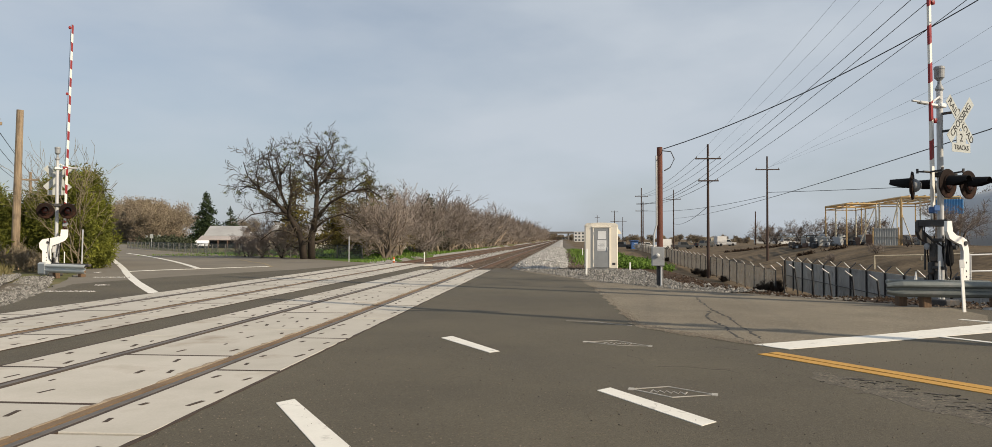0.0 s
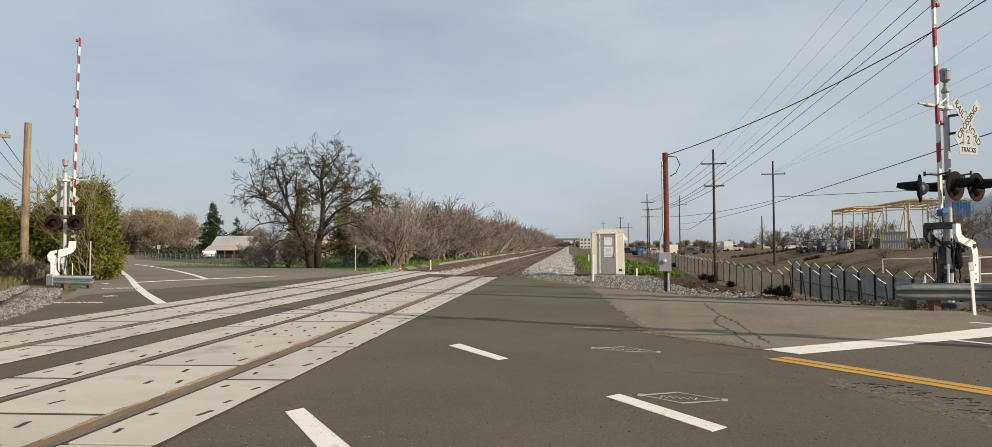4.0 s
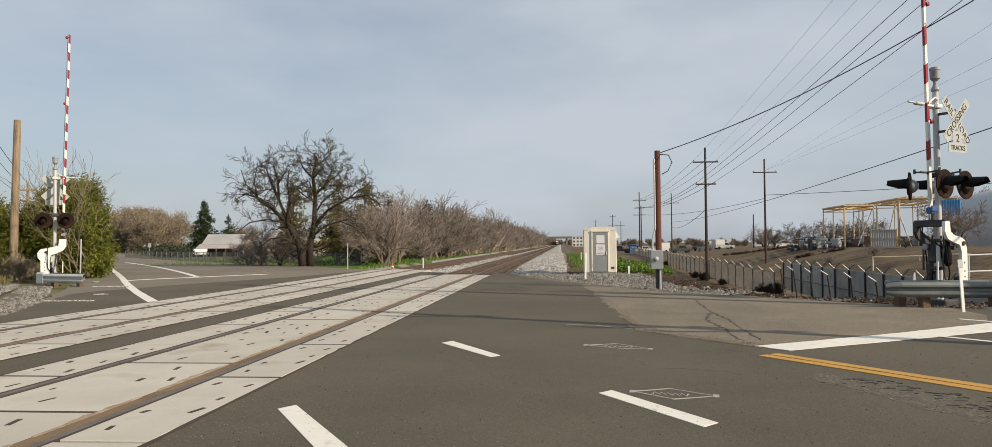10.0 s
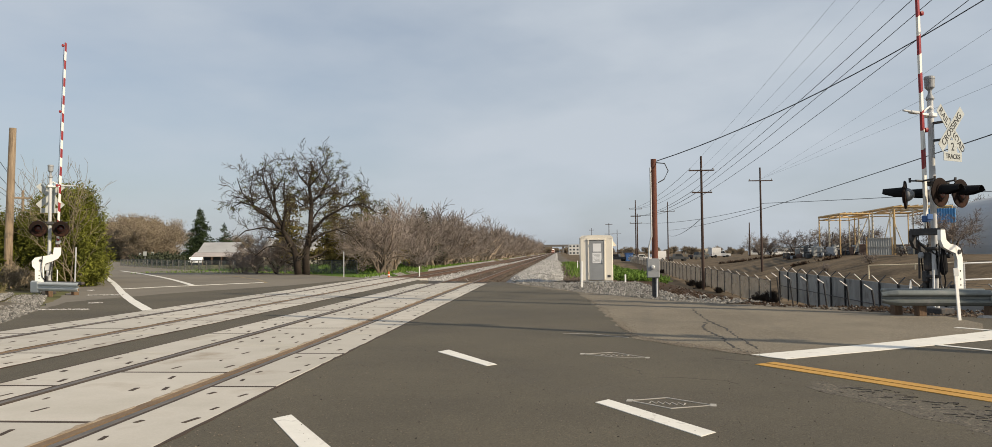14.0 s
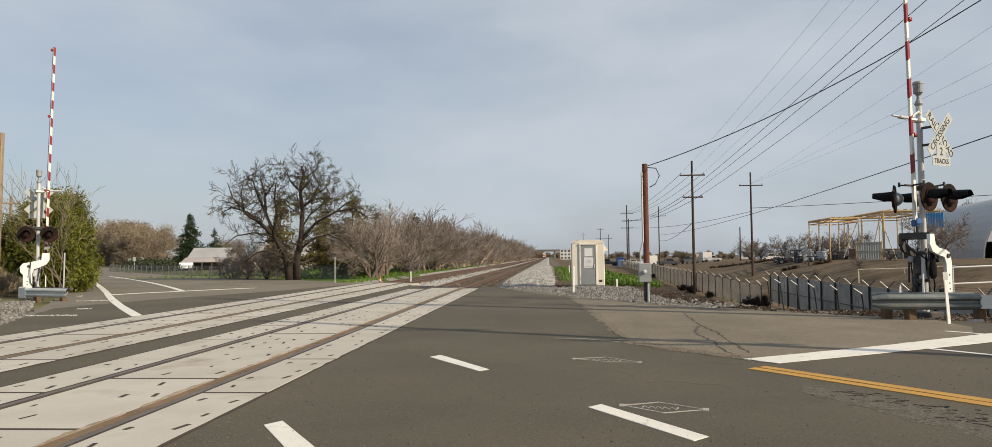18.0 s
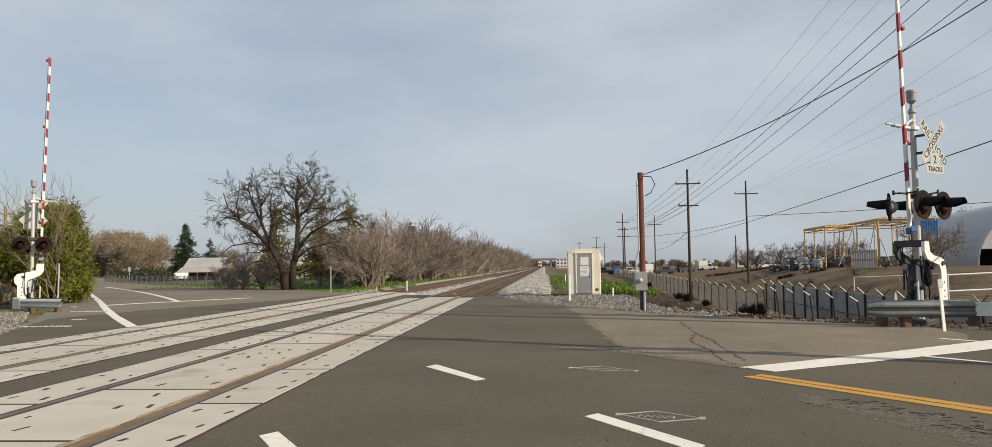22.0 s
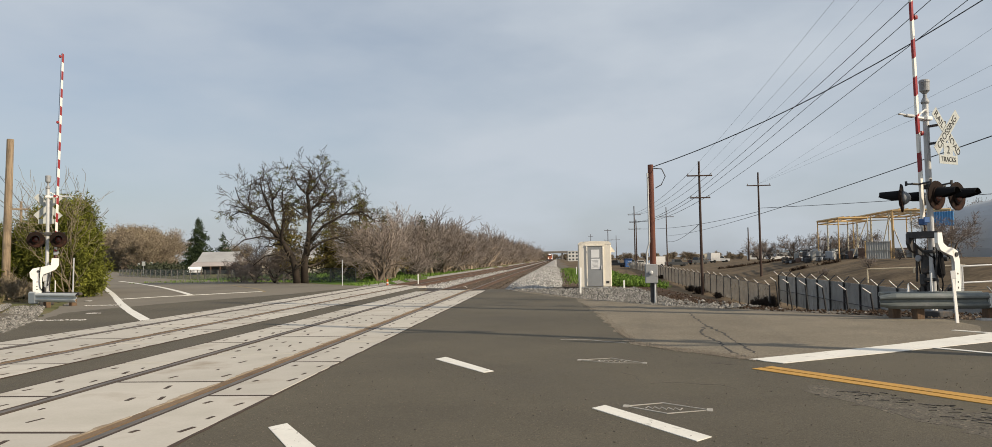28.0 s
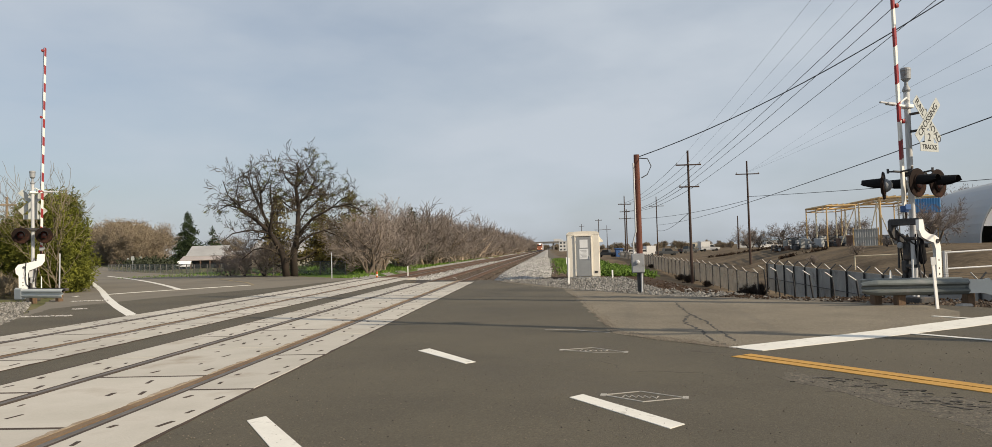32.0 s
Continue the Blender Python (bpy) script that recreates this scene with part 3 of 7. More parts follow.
def roads():
    # near side: fresh dark asphalt up to the panels
    edge = [road(14.2, -70), road(14.2, -5), (7.6, 15.2), (6.3, 16.4), (5.0, 17.7), (3.9, 18.9), (2.7, 20.4), (1.2, 23.5), (0.2, 25.8), (-0.9, 28.6), (-2.3, 33.0)]
    poly = wavy(edge, 0.05, 0.5, 1) + [(A_R, 33.6), (A_R, -2.0), (-4.5, -8.0), road(-6, -70)]
    part("road", MB().prism(poly, -0.16, 0.0), M["asphalt"], label="dark grey asphalt road through the level crossing").update_tag()
    tagged(bpy.data.objects["road"], category="road", kind="structure")
    # between and beyond the tracks
    ob = part("road_between_tracks", MB().prism([(B_R, 2.0), (A_L, 0.0), (A_L, 34.4), (B_R, 36.2)], -0.16, -0.004), M["asphalt"], label="strip of dark asphalt between two tracks")
    tagged(ob, category="road", kind="structure")
    west = [(B_L, 6.0), (B_L, 40.2)] + wavy([(-10.6, 40.6), (-12.2, 42.2), (-17.0, 48.3), (-23.3, 55.0), (-32.7, 64.5), (-45, 80)], 0.08, 0.7, 3) \
        + [(-64.5, 108.5), (-101, 166), (-330, 520), (-336, 516), (-104, 160), (-64.5, 98), (-45.0, 68.0)] + wavy([(-41, 61.6), (-27.5, 41.5), (-18.1, 26.4), (-12.4, 16.5), (-10.7, 13.0)], 0.06, 0.5, 4)
    ob = part("road_beyond", MB().prism(west[::-1], -0.16, -0.012), M["asphalt_far"], label="grey weathered asphalt road running off beyond the tracks")
    tagged(ob, category="road", kind="structure")
    strip = [(B_L, 39.9)] + wavy([(-10.6, 35.5), (-11.3, 31.2), (-13.6, 24.6), (-14.2, 20.5), (-12.6, 17.0), (-10.75, 13.2)], 0.05, 0.4, 5) + [(B_L, 6.5)]
    ob = part("road_new_strip", MB().prism(strip, -0.05, -0.006), M["asphalt"], label="newer dark asphalt strip beside the crossing panels")
    tagged(ob, category="road", kind="structure")
    # older lighter asphalt by the shoulder
    old = wavy([(-2.35, 32.6), (-0.6, 28.4), (0.55, 25.0), (0.75, 21.0), (0.88, 17.0), (0.95, 14.0), (0.98, 11.6), (1.35, 10.75), (1.75, 10.3), (2.05, 9.85), (2.28, 9.55)], 0.07, 0.22, 6)
    old += [(4.2, 10.75), (6.6, 12.3), (7.3, 13.6), (7.45, 15.1), (6.2, 16.3), (4.95, 17.55), (3.8, 18.75), (2.6, 20.3), (1.1, 23.4), (0.1, 25.7), (-1.0, 28.5)]
    ob = part("road_old_patch", MB().prism(old[::-1], -0.03, 0.004), M["asphalt_old"], label="pale worn asphalt at the road's edge, cracked")
    tagged(ob, category="road", kind="structure")


roads()


def stroke(pts, w, z=0.006, jag=0.0, seed=1):
    """A painted or sunken line on the ground, a thin slab of width w along pts."""
    mb, rnd = MB(), random.Random(seed)
    L, R = [], []
    for i, p in enumerate(pts):
        a, b = Vector(pts[max(0, i - 1)]), Vector(pts[min(len(pts) - 1, i + 1)])
        d = (b - a).normalized()
        q = Vector((-d.y, d.x)) * (w / 2)
        j = 1 + rnd.uniform(-jag, jag)
        L.append((p[0] + q.x * j, p[1] + q.y * j))
        R.append((p[0] - q.x * j, p[1] - q.y * j))
    for i in range(len(pts) - 1):
        mb.prism([R[i], R[i + 1], L[i + 1], L[i]], z - 0.006, z)
    return mb


def flow(pts, k=6):
    """A smooth curve through the points."""
    out = []
    for i in range(len(pts) - 1):
        p = [Vector(pts[min(len(pts) - 1, max(0, i + j))]) for j in (-1, 0, 1, 2)]
        for n in range(k):
            t = n / k
            out.append(tuple(0.5 * (2 * p[1] + (p[2] - p[0]) * t + (2 * p[0] - 5 * p[1] + 4 * p[2] - p[3]) * t * t + (3 * p[1] - p[0] - 3 * p[2] + p[3]) * t ** 3)))
    return out + [tuple(pts[-1])]


def slab(poly, z=0.005):
    area = sum(a[0] * b[1] - b[0] * a[1] for a, b in zip(poly, poly[1:] + poly[:1]))
    return MB().prism(poly if area > 0 else poly[::-1], z - 0.006, z)


def marking(name, mb, m, label):
    return tagged(part(name, mb, m, label=label), category="road marking", kind="structure")


def markings():
    white = "white painted line on asphalt, slightly worn"
    for q in ([(-2.46, 5.82), (-2.36, 5.97), (-1.44, 4.52), (-1.70, 4.56)],
              [(-1.74, 9.84), (-1.62, 10.04), (-0.87, 8.74), (-0.98, 8.62)],
              [(0.155, 6.55), (0.28, 6.68), (0.96, 5.5), (0.83, 5.37)]):
        marking("lane_dash", slab(q), M["paint_white"], "short white lane dash painted on dark asphalt")
    marking("stop_bar", slab(wavy([(2.28, 9.55), (4.41, 10.8), (6.75, 12.35), (9.5, 14.1)], 0.012, 0.2, 2) + [(9.8, 13.65), (6.05, 11.15), (4.06, 10.0)] + wavy([(2.60, 9.19), (2.28, 9.55)], 0.02, 0.1, 4), 0.010), M["paint_white"], "broad white stop bar with worn end")
    marking("lane_line", slab([(4.90, 10.66), (4.99, 10.70), (9.05, 4.72), (8.93, 4.66)], 0.0105), M["paint_white"], white)
    marking("shoulder_line", slab([(6.43, 12.86), (6.52, 12.92), (9.6, 8.3), (9.5, 8.25)], 0.0115), M["paint_white"], white)
    d = Vector((0.558, -0.83))
    for off in (0.08, 0.262):
        a = Vector((2.11, 8.77)) + Vector((0.83, 0.558)) * off
        b = a + d * 14
        marking("yellow_line", stroke([tuple(a + (b - a) * k / 60) for k in range(61)], 0.150, 0.007, 0.05, 3), M["paint_yellow"], "double yellow centre line, slightly faded")
    # beyond the tracks
    marking("edge_line", stroke(flow([(-9.52, 16.7), (-12.75, 21.35), (-16.16, 26.5), (-20.36, 33.0), (-30.3, 48.0), (-39.0, 60.9), (-43.0, 67.7), (-49.1, 78.2), (-59.0, 94.3), (-96, 151.5), (-328, 514)]), 0.25, -0.004, 0.06, 5), M["paint_white"], white)
    marking("stop_bar", stroke(flow([(-17.38, 28.5), (-16.8, 29.9), (-15.9, 31.3), (-15.0, 32.8), (-13.9, 34.4)]), 0.30, -0.005, 0.06, 6), M["paint_white"], white)
    marking("lane_line", stroke(flow([(-16.1, 31.85), (-19.4, 37.0), (-24.4, 44.4), (-31.6, 54.4), (-38.0, 62.8)]), 0.24, -0.006), M["paint_white"], white)
    marking("yellow_line", stroke([(-13.7, 34.3), (-15.5, 38.0), (-20, 45), (-28, 55.5), (-36, 66.5), (-66, 104), (-100, 158), (-332, 518)], 0.16, -0.006), M["paint_yellow_worn"], "nearly worn-off yellow centre line")
    # spray marks of the utilities
    for pts in ([(0.46, 6.64), (0.80, 6.78), (1.15, 6.46), (0.77, 6.32), (0.46, 6.64)], [(0.17, 9.65), (0.58, 9.80), (0.96, 9.32), (0.56, 9.36), (0.17, 9.65)],
                [(-0.04, 12.08), (0.2, 12.05), (0.42, 12.0), (0.7, 11.7), (0.95, 11.5)]):
        marking("spray_mark", stroke(pts, 0.022, 0.005), M["paint_mark"], "thin pale spray-painted diamond on asphalt")
    for x, y in ((0.46, 6.64), (1.15, 6.46), (0.17, 9.65), (0.96, 9.32)):
        marking("spray_dot", stroke([(x - 0.01, y - 0.05), (x + 0.01, y + 0.05)], 0.05, 0.0055), M["paint_mark"], "pale spray paint dab")
    for x, y, k in ((0.62, 6.58, 1.0), (0.40, 9.58, 1.15)):
        z = [(x + 0.028 * i * k, y + (0.045 if i % 2 else -0.045) - 0.008 * i) for i in range(12)]
        marking("spray_mark", stroke(z, 0.016, 0.005), M["paint_mark"], "illegible pale spray scribble")
    # cracks
    rnd = random.Random(9)
    for pts in ([(3.0, 17.4), (2.85, 15.9), (2.7, 14.16), (2.42, 13.2), (2.31, 12.49), (2.36, 11.7), (2.32, 11.2), (2.25, 10.4), (2.3, 9.8)], [(2.7, 14.16), (2.73, 13.03), (2.61, 11.62), (2.52, 10.15)],
                [(0.62, 8.6), (0.75, 8.3), (0.72, 8.0)], [(0.85, 7.85), (1.1, 7.9), (1.5, 7.7), (1.62, 7.5)], [(1.75, 9.3), (2.15, 9.1)]):
        fine = wavy(pts, 0.035, 0.10, rnd.randint(1, 99))
        marking("road_crack", stroke(fine, 0.03 if pts[0][1] > 12 else 0.004, 0.0065 if pts[0][1] > 12 else 0.001, 0.7, rnd.randint(1, 99)), M["crack"], "dark crack in the asphalt")
    worn = wavy([(2.45, 7.75), (2.9, 7.05), (3.35, 6.2), (3.8, 5.2), (4.4, 4.0)], 0.10, 0.12, 31) + wavy([(3.7, 3.6), (3.2, 4.6), (2.8, 5.7), (2.5, 6.6), (2.3, 7.4)], 0.12, 0.12, 32)
    marking("ravelled_patch", slab(worn, 0.0012), M["sealer"], "ravelled rough patch in the asphalt")
    for k in range(90):
        t, o = rnd.uniform(0, 1), rnd.gauss(0, 0.20)
        x, y = 2.55 + 1.35 * t + o * 0.83, 7.35 - 2.7 * t + o * 0.558
        a, ln = rnd.uniform(-0.9, 0.2), rnd.uniform(0.03, 0.11)
        marking("road_pit", stroke([(x, y), (x + ln * 0.5 * math.cos(a), y + ln * 0.5 * math.sin(a) + 0.01), (x + ln * math.cos(a), y + ln * math.sin(a))], rnd.uniform(0.010, 0.024), 0.0055, 0.7, k), M["crack"], "small pit in ravelled asphalt")
    for x, a, b in ((A_R + 0.02, -3.0, 33.3), (A_L - 0.02, 0.5, 34.2), (B_R + 0.02, 2.5, 36.0), (B_L - 0.02, 6.6, 39.6)):
        marking("edge_gap", stroke(wavy([(x, a), (x, b)], 0.012, 0.25, int(a * 7)), 0.035, 0.004, 0.6, 5), M["slot"], "dark dirt-filled gap along the crossing panels")


def rail_stains():
    rnd = random.Random(61)
    for x, side, y0, y1, wide in ((TRACK_A + HALF - 0.15, -1, -3.5, 33.0, 0.07), (TRACK_A - HALF + 0.10, 1, 0.0, 33.0, 0.02), (TRACK_B + HALF - 0.16, -1, 3.0, 39.0, 0.025)):
        y = y0
        while y < y1:
            ln = rnd.uniform(0.5, 1.6)
            k = max(4, int(ln / 0.09))
            ws = [wide * rnd.uniform(0.25, 1.0) * math.sin(math.pi * (i + 0.3) / (k + 0.6)) ** 0.5 for i in range(k + 1)]
            poly = [(x - side * 0.004, y + ln * i / k) for i in range(k + 1)] + [(x + side * (ws[i] + 0.004), y + ln * i / k) for i in range(k, -1, -1)]
            marking("rail_stain", slab(poly, 0.0085), M["stain" if wide > 0.05 else "rail_dirt"], "brown dirt smeared along the panel edge")
            y += ln + rnd.uniform(0.0, 0.35 if wide > 0.05 else 1.2)


markings()
rail_stains()


# ---- railway ----
def rail_run(x0, y0, y1, step):
    """A rail of true section along the track."""
    prof = [(-0.07, -0.16), (0.07, -0.16), (0.07, -0.145), (0.012, -0.12), (0.012, -0.04), (0.036, -0.032), (0.036, -0.003), (0.03, 0.004), (-0.03, 0.004), (-0.036, -0.003), (-0.036, -0.032), (-0.012, -0.04), (-0.012, -0.12), (-0.07, -0.145)]
    n, vs, fs = len(prof), [], []
    ys = [y0]
    while ys[-1] < y1:
        ys.append(min(y1, ys[-1] + step * (1 + max(0, ys[-1] - 60) * 0.02)))
    for y in ys:
        vs += [(x0 + bend(y) + a, y, b) for a, b in prof]
    for k in range(len(ys) - 1):
        fs += [(k * n + i, k * n + (i + 1) % n, k * n + n + (i + 1) % n, k * n + n + i) for i in range(n)]
    fs += [tuple(reversed(range(n))), tuple(range(len(vs) - n, len(vs)))]
    me = bpy.data.meshes.new("rail")
    me.from_pydata(vs, [], fs)
    me.materials.append(M["rail_rust"])
    me.materials.append(M["rail_steel"])
    me.polygons.foreach_set("material_index", [1 if (i % n in (6, 7, 8) and i < (len(ys) - 1) * n) else 0 for i in range(len(fs))])
    me.update()
    return me


def tracks():
    tie = MB().box((0, 0, -0.25), (2.55, 0.22, 0.17), bevel=0.012).mesh("tie")
    tie.materials.append(M["tie"])
    for c, first, name in ((TRACK_A, 34.0, "near"), (TRACK_B, 39.6, "far")):
        t = thing("railway_track", (0, 0, 0), "rusty-sided steel rails on brown wooden ties in grey ballast", "railway track", kind="structure")
        for s in (-1, 1):
            part("rail", rail_run(c + s * HALF, -14.0, 1500.0, 4.0), None, t, "rusty rail with worn bright head")
        for k in range(150):
            y = first + 0.5 * k
            part("tie", tie, None, t, at=pose(c + bend(y), y, 0.005 * ((k * 7) % 5 - 2), 0, 0, ((k * 13) % 7 - 3) * 0.4))
        mb = MB()
        for k in range(500):
            y = first + 75 + 0.5 * k * (1 + k * 0.002)
            mb.box((c + bend(y), y, -0.25), (2.55, 0.24, 0.17))
        tagged(part("far_ties", mb, M["tie"], t), kind="stuff")
    # ballast shoulders, as a shaped bed under the ties
    for c, m in ((TRACK_A, "ballast_brown"), (TRACK_B, "ballast_brown")):
        prof = [(-1.75, -0.34), (-1.3, -0.215), (-0.45, -0.225), (0.45, -0.225), (1.3, -0.215), (1.75, -0.34)]
        ys = [34.0 if c == TRACK_A else 39.6]
        while ys[-1] < 1500:
            ys.append(ys[-1] + 2.0 * (1 + max(0, ys[-1] - 60) * 0.03))
        vs = [(c + bend(y) + a, y, b + 0.012 * noise.noise((a * 2, y, 0))) for y in ys for a, b in prof]
        fs = [(k * 6 + i, k * 6 + i + 1, k * 6 + 7 + i, k * 6 + 6 + i) for k in range(len(ys) - 1) for i in range(5)]
        ob = part("ballast_bed", MB().add(vs, fs), M[m], label="brown-stained ballast between the ties")
        tagged(ob, category="ballast", kind="structure")
    # raised grey ballast between the tracks and at their shoulder
    for cx, w, h, m, y0 in (((TRACK_A + TRACK_B) / 2, 0.85, -0.16, "ballast", 38.5), (-1.15, 1.75, 0.20, "ballast", 35.2)):
        prof = [(-w, -0.40), (-w * 0.45, h - 0.05), (0, h), (w * 0.45, h - 0.06), (w * 1.3, -0.6)]
        ys = [y0]
        while ys[-1] < 1400:
            ys.append(ys[-1] + 1.0 * (1 + max(0, ys[-1] - 60) * 0.04))
        vs = [(cx + bend(y) + a * smooth(y, y0 - 3, y0 + 4), y, (b + 0.33) * smooth(y, y0 - 1, y0 + 4) - 0.33 + 0.05 * noise.noise((a * 1.5, y * 0.7, 3))) for y in ys for a, b in prof]
        fs = [(k * 5 + i, k * 5 + i + 1, k * 5 + 6 + i, k * 5 + 5 + i) for k in range(len(ys) - 1) for i in range(4)]
        ob = part("ballast_shoulder", MB().add(vs, fs), M[m], label="clean grey crushed-stone ballast ridge")
        tagged(ob, category="ballast", kind="structure")
    bed = MB().prism([(B_L - 0.02, 3.0), (A_R + 0.02, -4.0), (A_R + 0.02, 34.0), (B_L - 0.02, 40.0)], -0.2, -0.055)
    tagged(part("crossing_bed", bed, M["trackbed"], label="dark dirt under the crossing panels"), category="track bed", kind="structure")
    for c, gl, gr in ((TRACK_A, 0.085, 0.125), (TRACK_B, 0.12, 0.14)):
        l, r = c - HALF, c + HALF
        # dark strips hold packed dirt and the open gaps' shade in one colour
        for x0, x1, m in ((l - 0.085, l - 0.04, "slot"), (l + 0.04, l + 0.046 + gl, "rail_dirt"), (r - 0.046 - gr, r - 0.062, "dirt_fill"), (r + 0.04, r + 0.085, "slot")):
            mb = MB()
            for k in range(34):
                y = -4 + k * 1.3
                if y < (33.2 if c == TRACK_A else 39.2):
                    mb.prism([(x0, y), (x1, y), (x1, y + 1.3), (x0, y + 1.3)], -0.06, 0.0035 - 0.0005 * (k % 3))
            tagged(part("flangeway_fill", mb, M[m], label="rust-coloured dirt packed in the flangeway" if m == "dirt_fill" else "dark strip of packed dirt and gap shade beside the rail"), category="dirt", kind="structure")


tracks()


def crossing_panels():
    rnd = random.Random(5)
    L, gap = 2.44, 0.06

    def panel_mesh(w, slots):
        mb = MB()
        mb.box((0, 0, -0.10), (w, L - gap, 0.20), bevel=0.006)
        me = mb.mesh("concrete_panel")
        me.materials.append(M["concrete"])
        sl = MB()
        for x, y in slots:
            sl.box((x + rnd.uniform(-.02, .02), y, 0.0), (0.028 + 0.03 * rnd.random() ** 2, 0.08 + 0.13 * rnd.random(), 0.006), Matrix.Rotation(rnd.uniform(-.3, .3), 3, "Z"))
        # dark strip in the joint: brown fill and gap shade in one colour
        sl.box((0, L / 2, -0.02), (w - 0.01, gap + 0.02, 0.038))
        sm = sl.mesh("lifting_slot")
        sm.materials.append(M["slot"])
        return me, sm

    A = thing("crossing_surface", (0, 0, 0), "pale precast concrete panels laid between and beside the near rails", "level crossing", kind="structure")
    B = thing("crossing_surface", (0, 0, 0), "pale precast concrete panels laid between and beside the far rails", "level crossing", kind="structure")
    for t, c, lo, hi, dz, gl, gr, left, right in ((A, TRACK_A, -4.1, 33.4, 0.0, 0.085, 0.125, A_L, A_R), (B, TRACK_B, 1.0, 39.6, 0.0, 0.12, 0.14, B_L, B_R)):
        l, r = c - HALF, c + HALF
        cols = [(left, l - 0.075, "field", 0.0), (l + 0.036 + gl, r - 0.036 - gr, "gauge", 0.86), (r + 0.075, right, "field", 0.0)]
        for x0, x1, kind, off in cols:
            w = x1 - x0
            xs = (-w * 0.28, w * 0.28) if kind == "field" else (-w * 0.36, -w * 0.12, w * 0.12, w * 0.36)
            ys = (-0.78, -0.3, 0.25, 0.82)
            variants = []
            for v in range(3):
                pts = [(x, y + rnd.uniform(-.1, .1)) for x in xs for y in ys if rnd.random() < (0.6 if kind == "field" else 0.42)]
                variants.append(panel_mesh(w, pts))
            y, k = 4.78 + off + L / 2 - 4 * L, 0
            while y + L / 2 < hi + 0.6:
                if y - L / 2 > lo - 1.5:
                    me, sm = variants[rnd.randrange(3)]
                    p = part("concrete_panel", me, None, t, at=pose((x0 + x1) / 2 + rnd.uniform(-.006, .006), y, 0.0045 + rnd.uniform(-.001, .001), 0, rnd.uniform(-.03, .03), 180 * rnd.randrange(2)))
                    part("lifting_slots", sm, None, p)
                y += L


crossing_panels()


# ---- crossing gates ----
def gate_parts(t, arm_tip, arm_lean, inner="white_enamel", swing=0.0, plain=0.0, band=0.36):
    """Road side is +x, oncoming traffic looks at the +y face."""
    base = MB().box((0, 0, 0.06), (0.5, 0.5, 0.14), bevel=0.02)
    part("foundation", base, M["dark_iron"], t, "dark weathered concrete foundation block")
    mast = MB().rod((0, 0, 0.1), (0, 0, 4.62), 0.066, 0.062, 16)
    mast.smooth = False
    part("mast", mast, M["aluminium"], t, "round aluminium mast")
    part("mast_collar", MB().rod((0, 0, 0.2), (0, 0, 0.55), 0.11, 0.10, 16), M["grey_paint"], t)
    bell = MB().dome((0, 0, 4.62), (0, 0, 1), [(0, 0.066), (0.04, 0.088), (0.09, 0.07), (0.15, 0.04), (0.22, 0.036), (0.27, 0.08), (0.29, 0.10), (0.46, 0.105), (0.48, 0.112), (0.52, 0.108), (0.54, 0.08)], 18)
    part("bell", bell, M["grey_paint"], t, "grey electronic bell on the mast top")
    # clamp with a side lamp near the top
    br = MB().box((0.16, 0, 4.30), (0.36, 0.07, 0.05), bevel=0.01).box((0, 0, 4.30), (0.2, 0.2, 0.09), bevel=0.015)
    br.tube([(0.0, 0.05, 4.42), (0.1, 0.05, 4.48), (0.22, 0.02, 4.40), (0.30, 0, 4.32)], 0.022, 6)
    part("arm_rest_bracket", br, M["white_enamel"], t)
    lampbar = MB().box((0.52, -0.05, 4.33), (0.30, 0.10, 0.06), bevel=0.015).box((0.78, -0.05, 4.34), (0.26, 0.05, 0.035), bevel=0.01)
    part("side_bracket", lampbar, M["aluminium"], t)
    # crossbuck: two blades and the plate with the count of tracks
    face = 0.42
    cb = part("crossbuck", MB().box((0, face - 0.215, 3.74), (0.05, 0.40, 0.05)).box((0, face - 0.215, 4.12), (0.05, 0.40, 0.05)).box((0, face - 0.02, 3.93), (0.06, 0.012, 0.5)), M["dark_iron"], t, "white crossbuck sign with black letters on dark brackets")
    for ang, txt, dy in ((45, "CROSSING", 0.014), (-45, None, 0.0)):
        rot = pose(0, face + dy, 3.94, 0, ang, 0)
        part("sign_blade", MB().box((0, 0, 0), (1.22, 0.008, 0.23), bevel=0.003), [M["sign_white"]], cb, "white reflective blade", at=rot)
        if txt:
            words(txt, 0.205, M["sign_black"], cb, rot @ pose(0, 0.007, 0, 90, 0, 180))
        else:
            words("RAIL", 0.205, M["sign_black"], cb, rot @ pose(0.36, 0.007, 0, 90, 0, 180))
            words("ROAD", 0.205, M["sign_black"], cb, rot @ pose(-0.36, 0.007, 0, 90, 0, 180))
    part("track_count_sign", MB().plate([(-0.17, 3.70), (0.17, 3.70), (0.17, 3.44), (0.34, 3.44), (0.34, 3.25), (-0.34, 3.25), (-0.34, 3.44), (-0.17, 3.44)], face + 0.018, face + 0.026), M["sign_white"], cb, "white plate with black lettering")
    words("2", 0.24, M["sign_black"], cb, pose(0, face + 0.03, 3.55, 90, 0, 180))
    words("TRACKS", 0.145, M["sign_black"], cb, pose(0, face + 0.03, 3.345, 90, 0, 180))
    # flashing lights, two each way
    z = 2.58
    cross = MB().rod((-0.62, 0, z + 0.27), (0.62, 0, z + 0.27), 0.024, n=8)
    cross.box((0, 0, z + 0.24), (0.26, 0.26, 0.12), bevel=0.02)
    for f in (-1, 1):
        for s in (-1, 1):
            cross.rod((s * 0.385, 0, z + 0.27), (s * 0.385, f * 0.27, z + 0.30), 0.02, n=6)
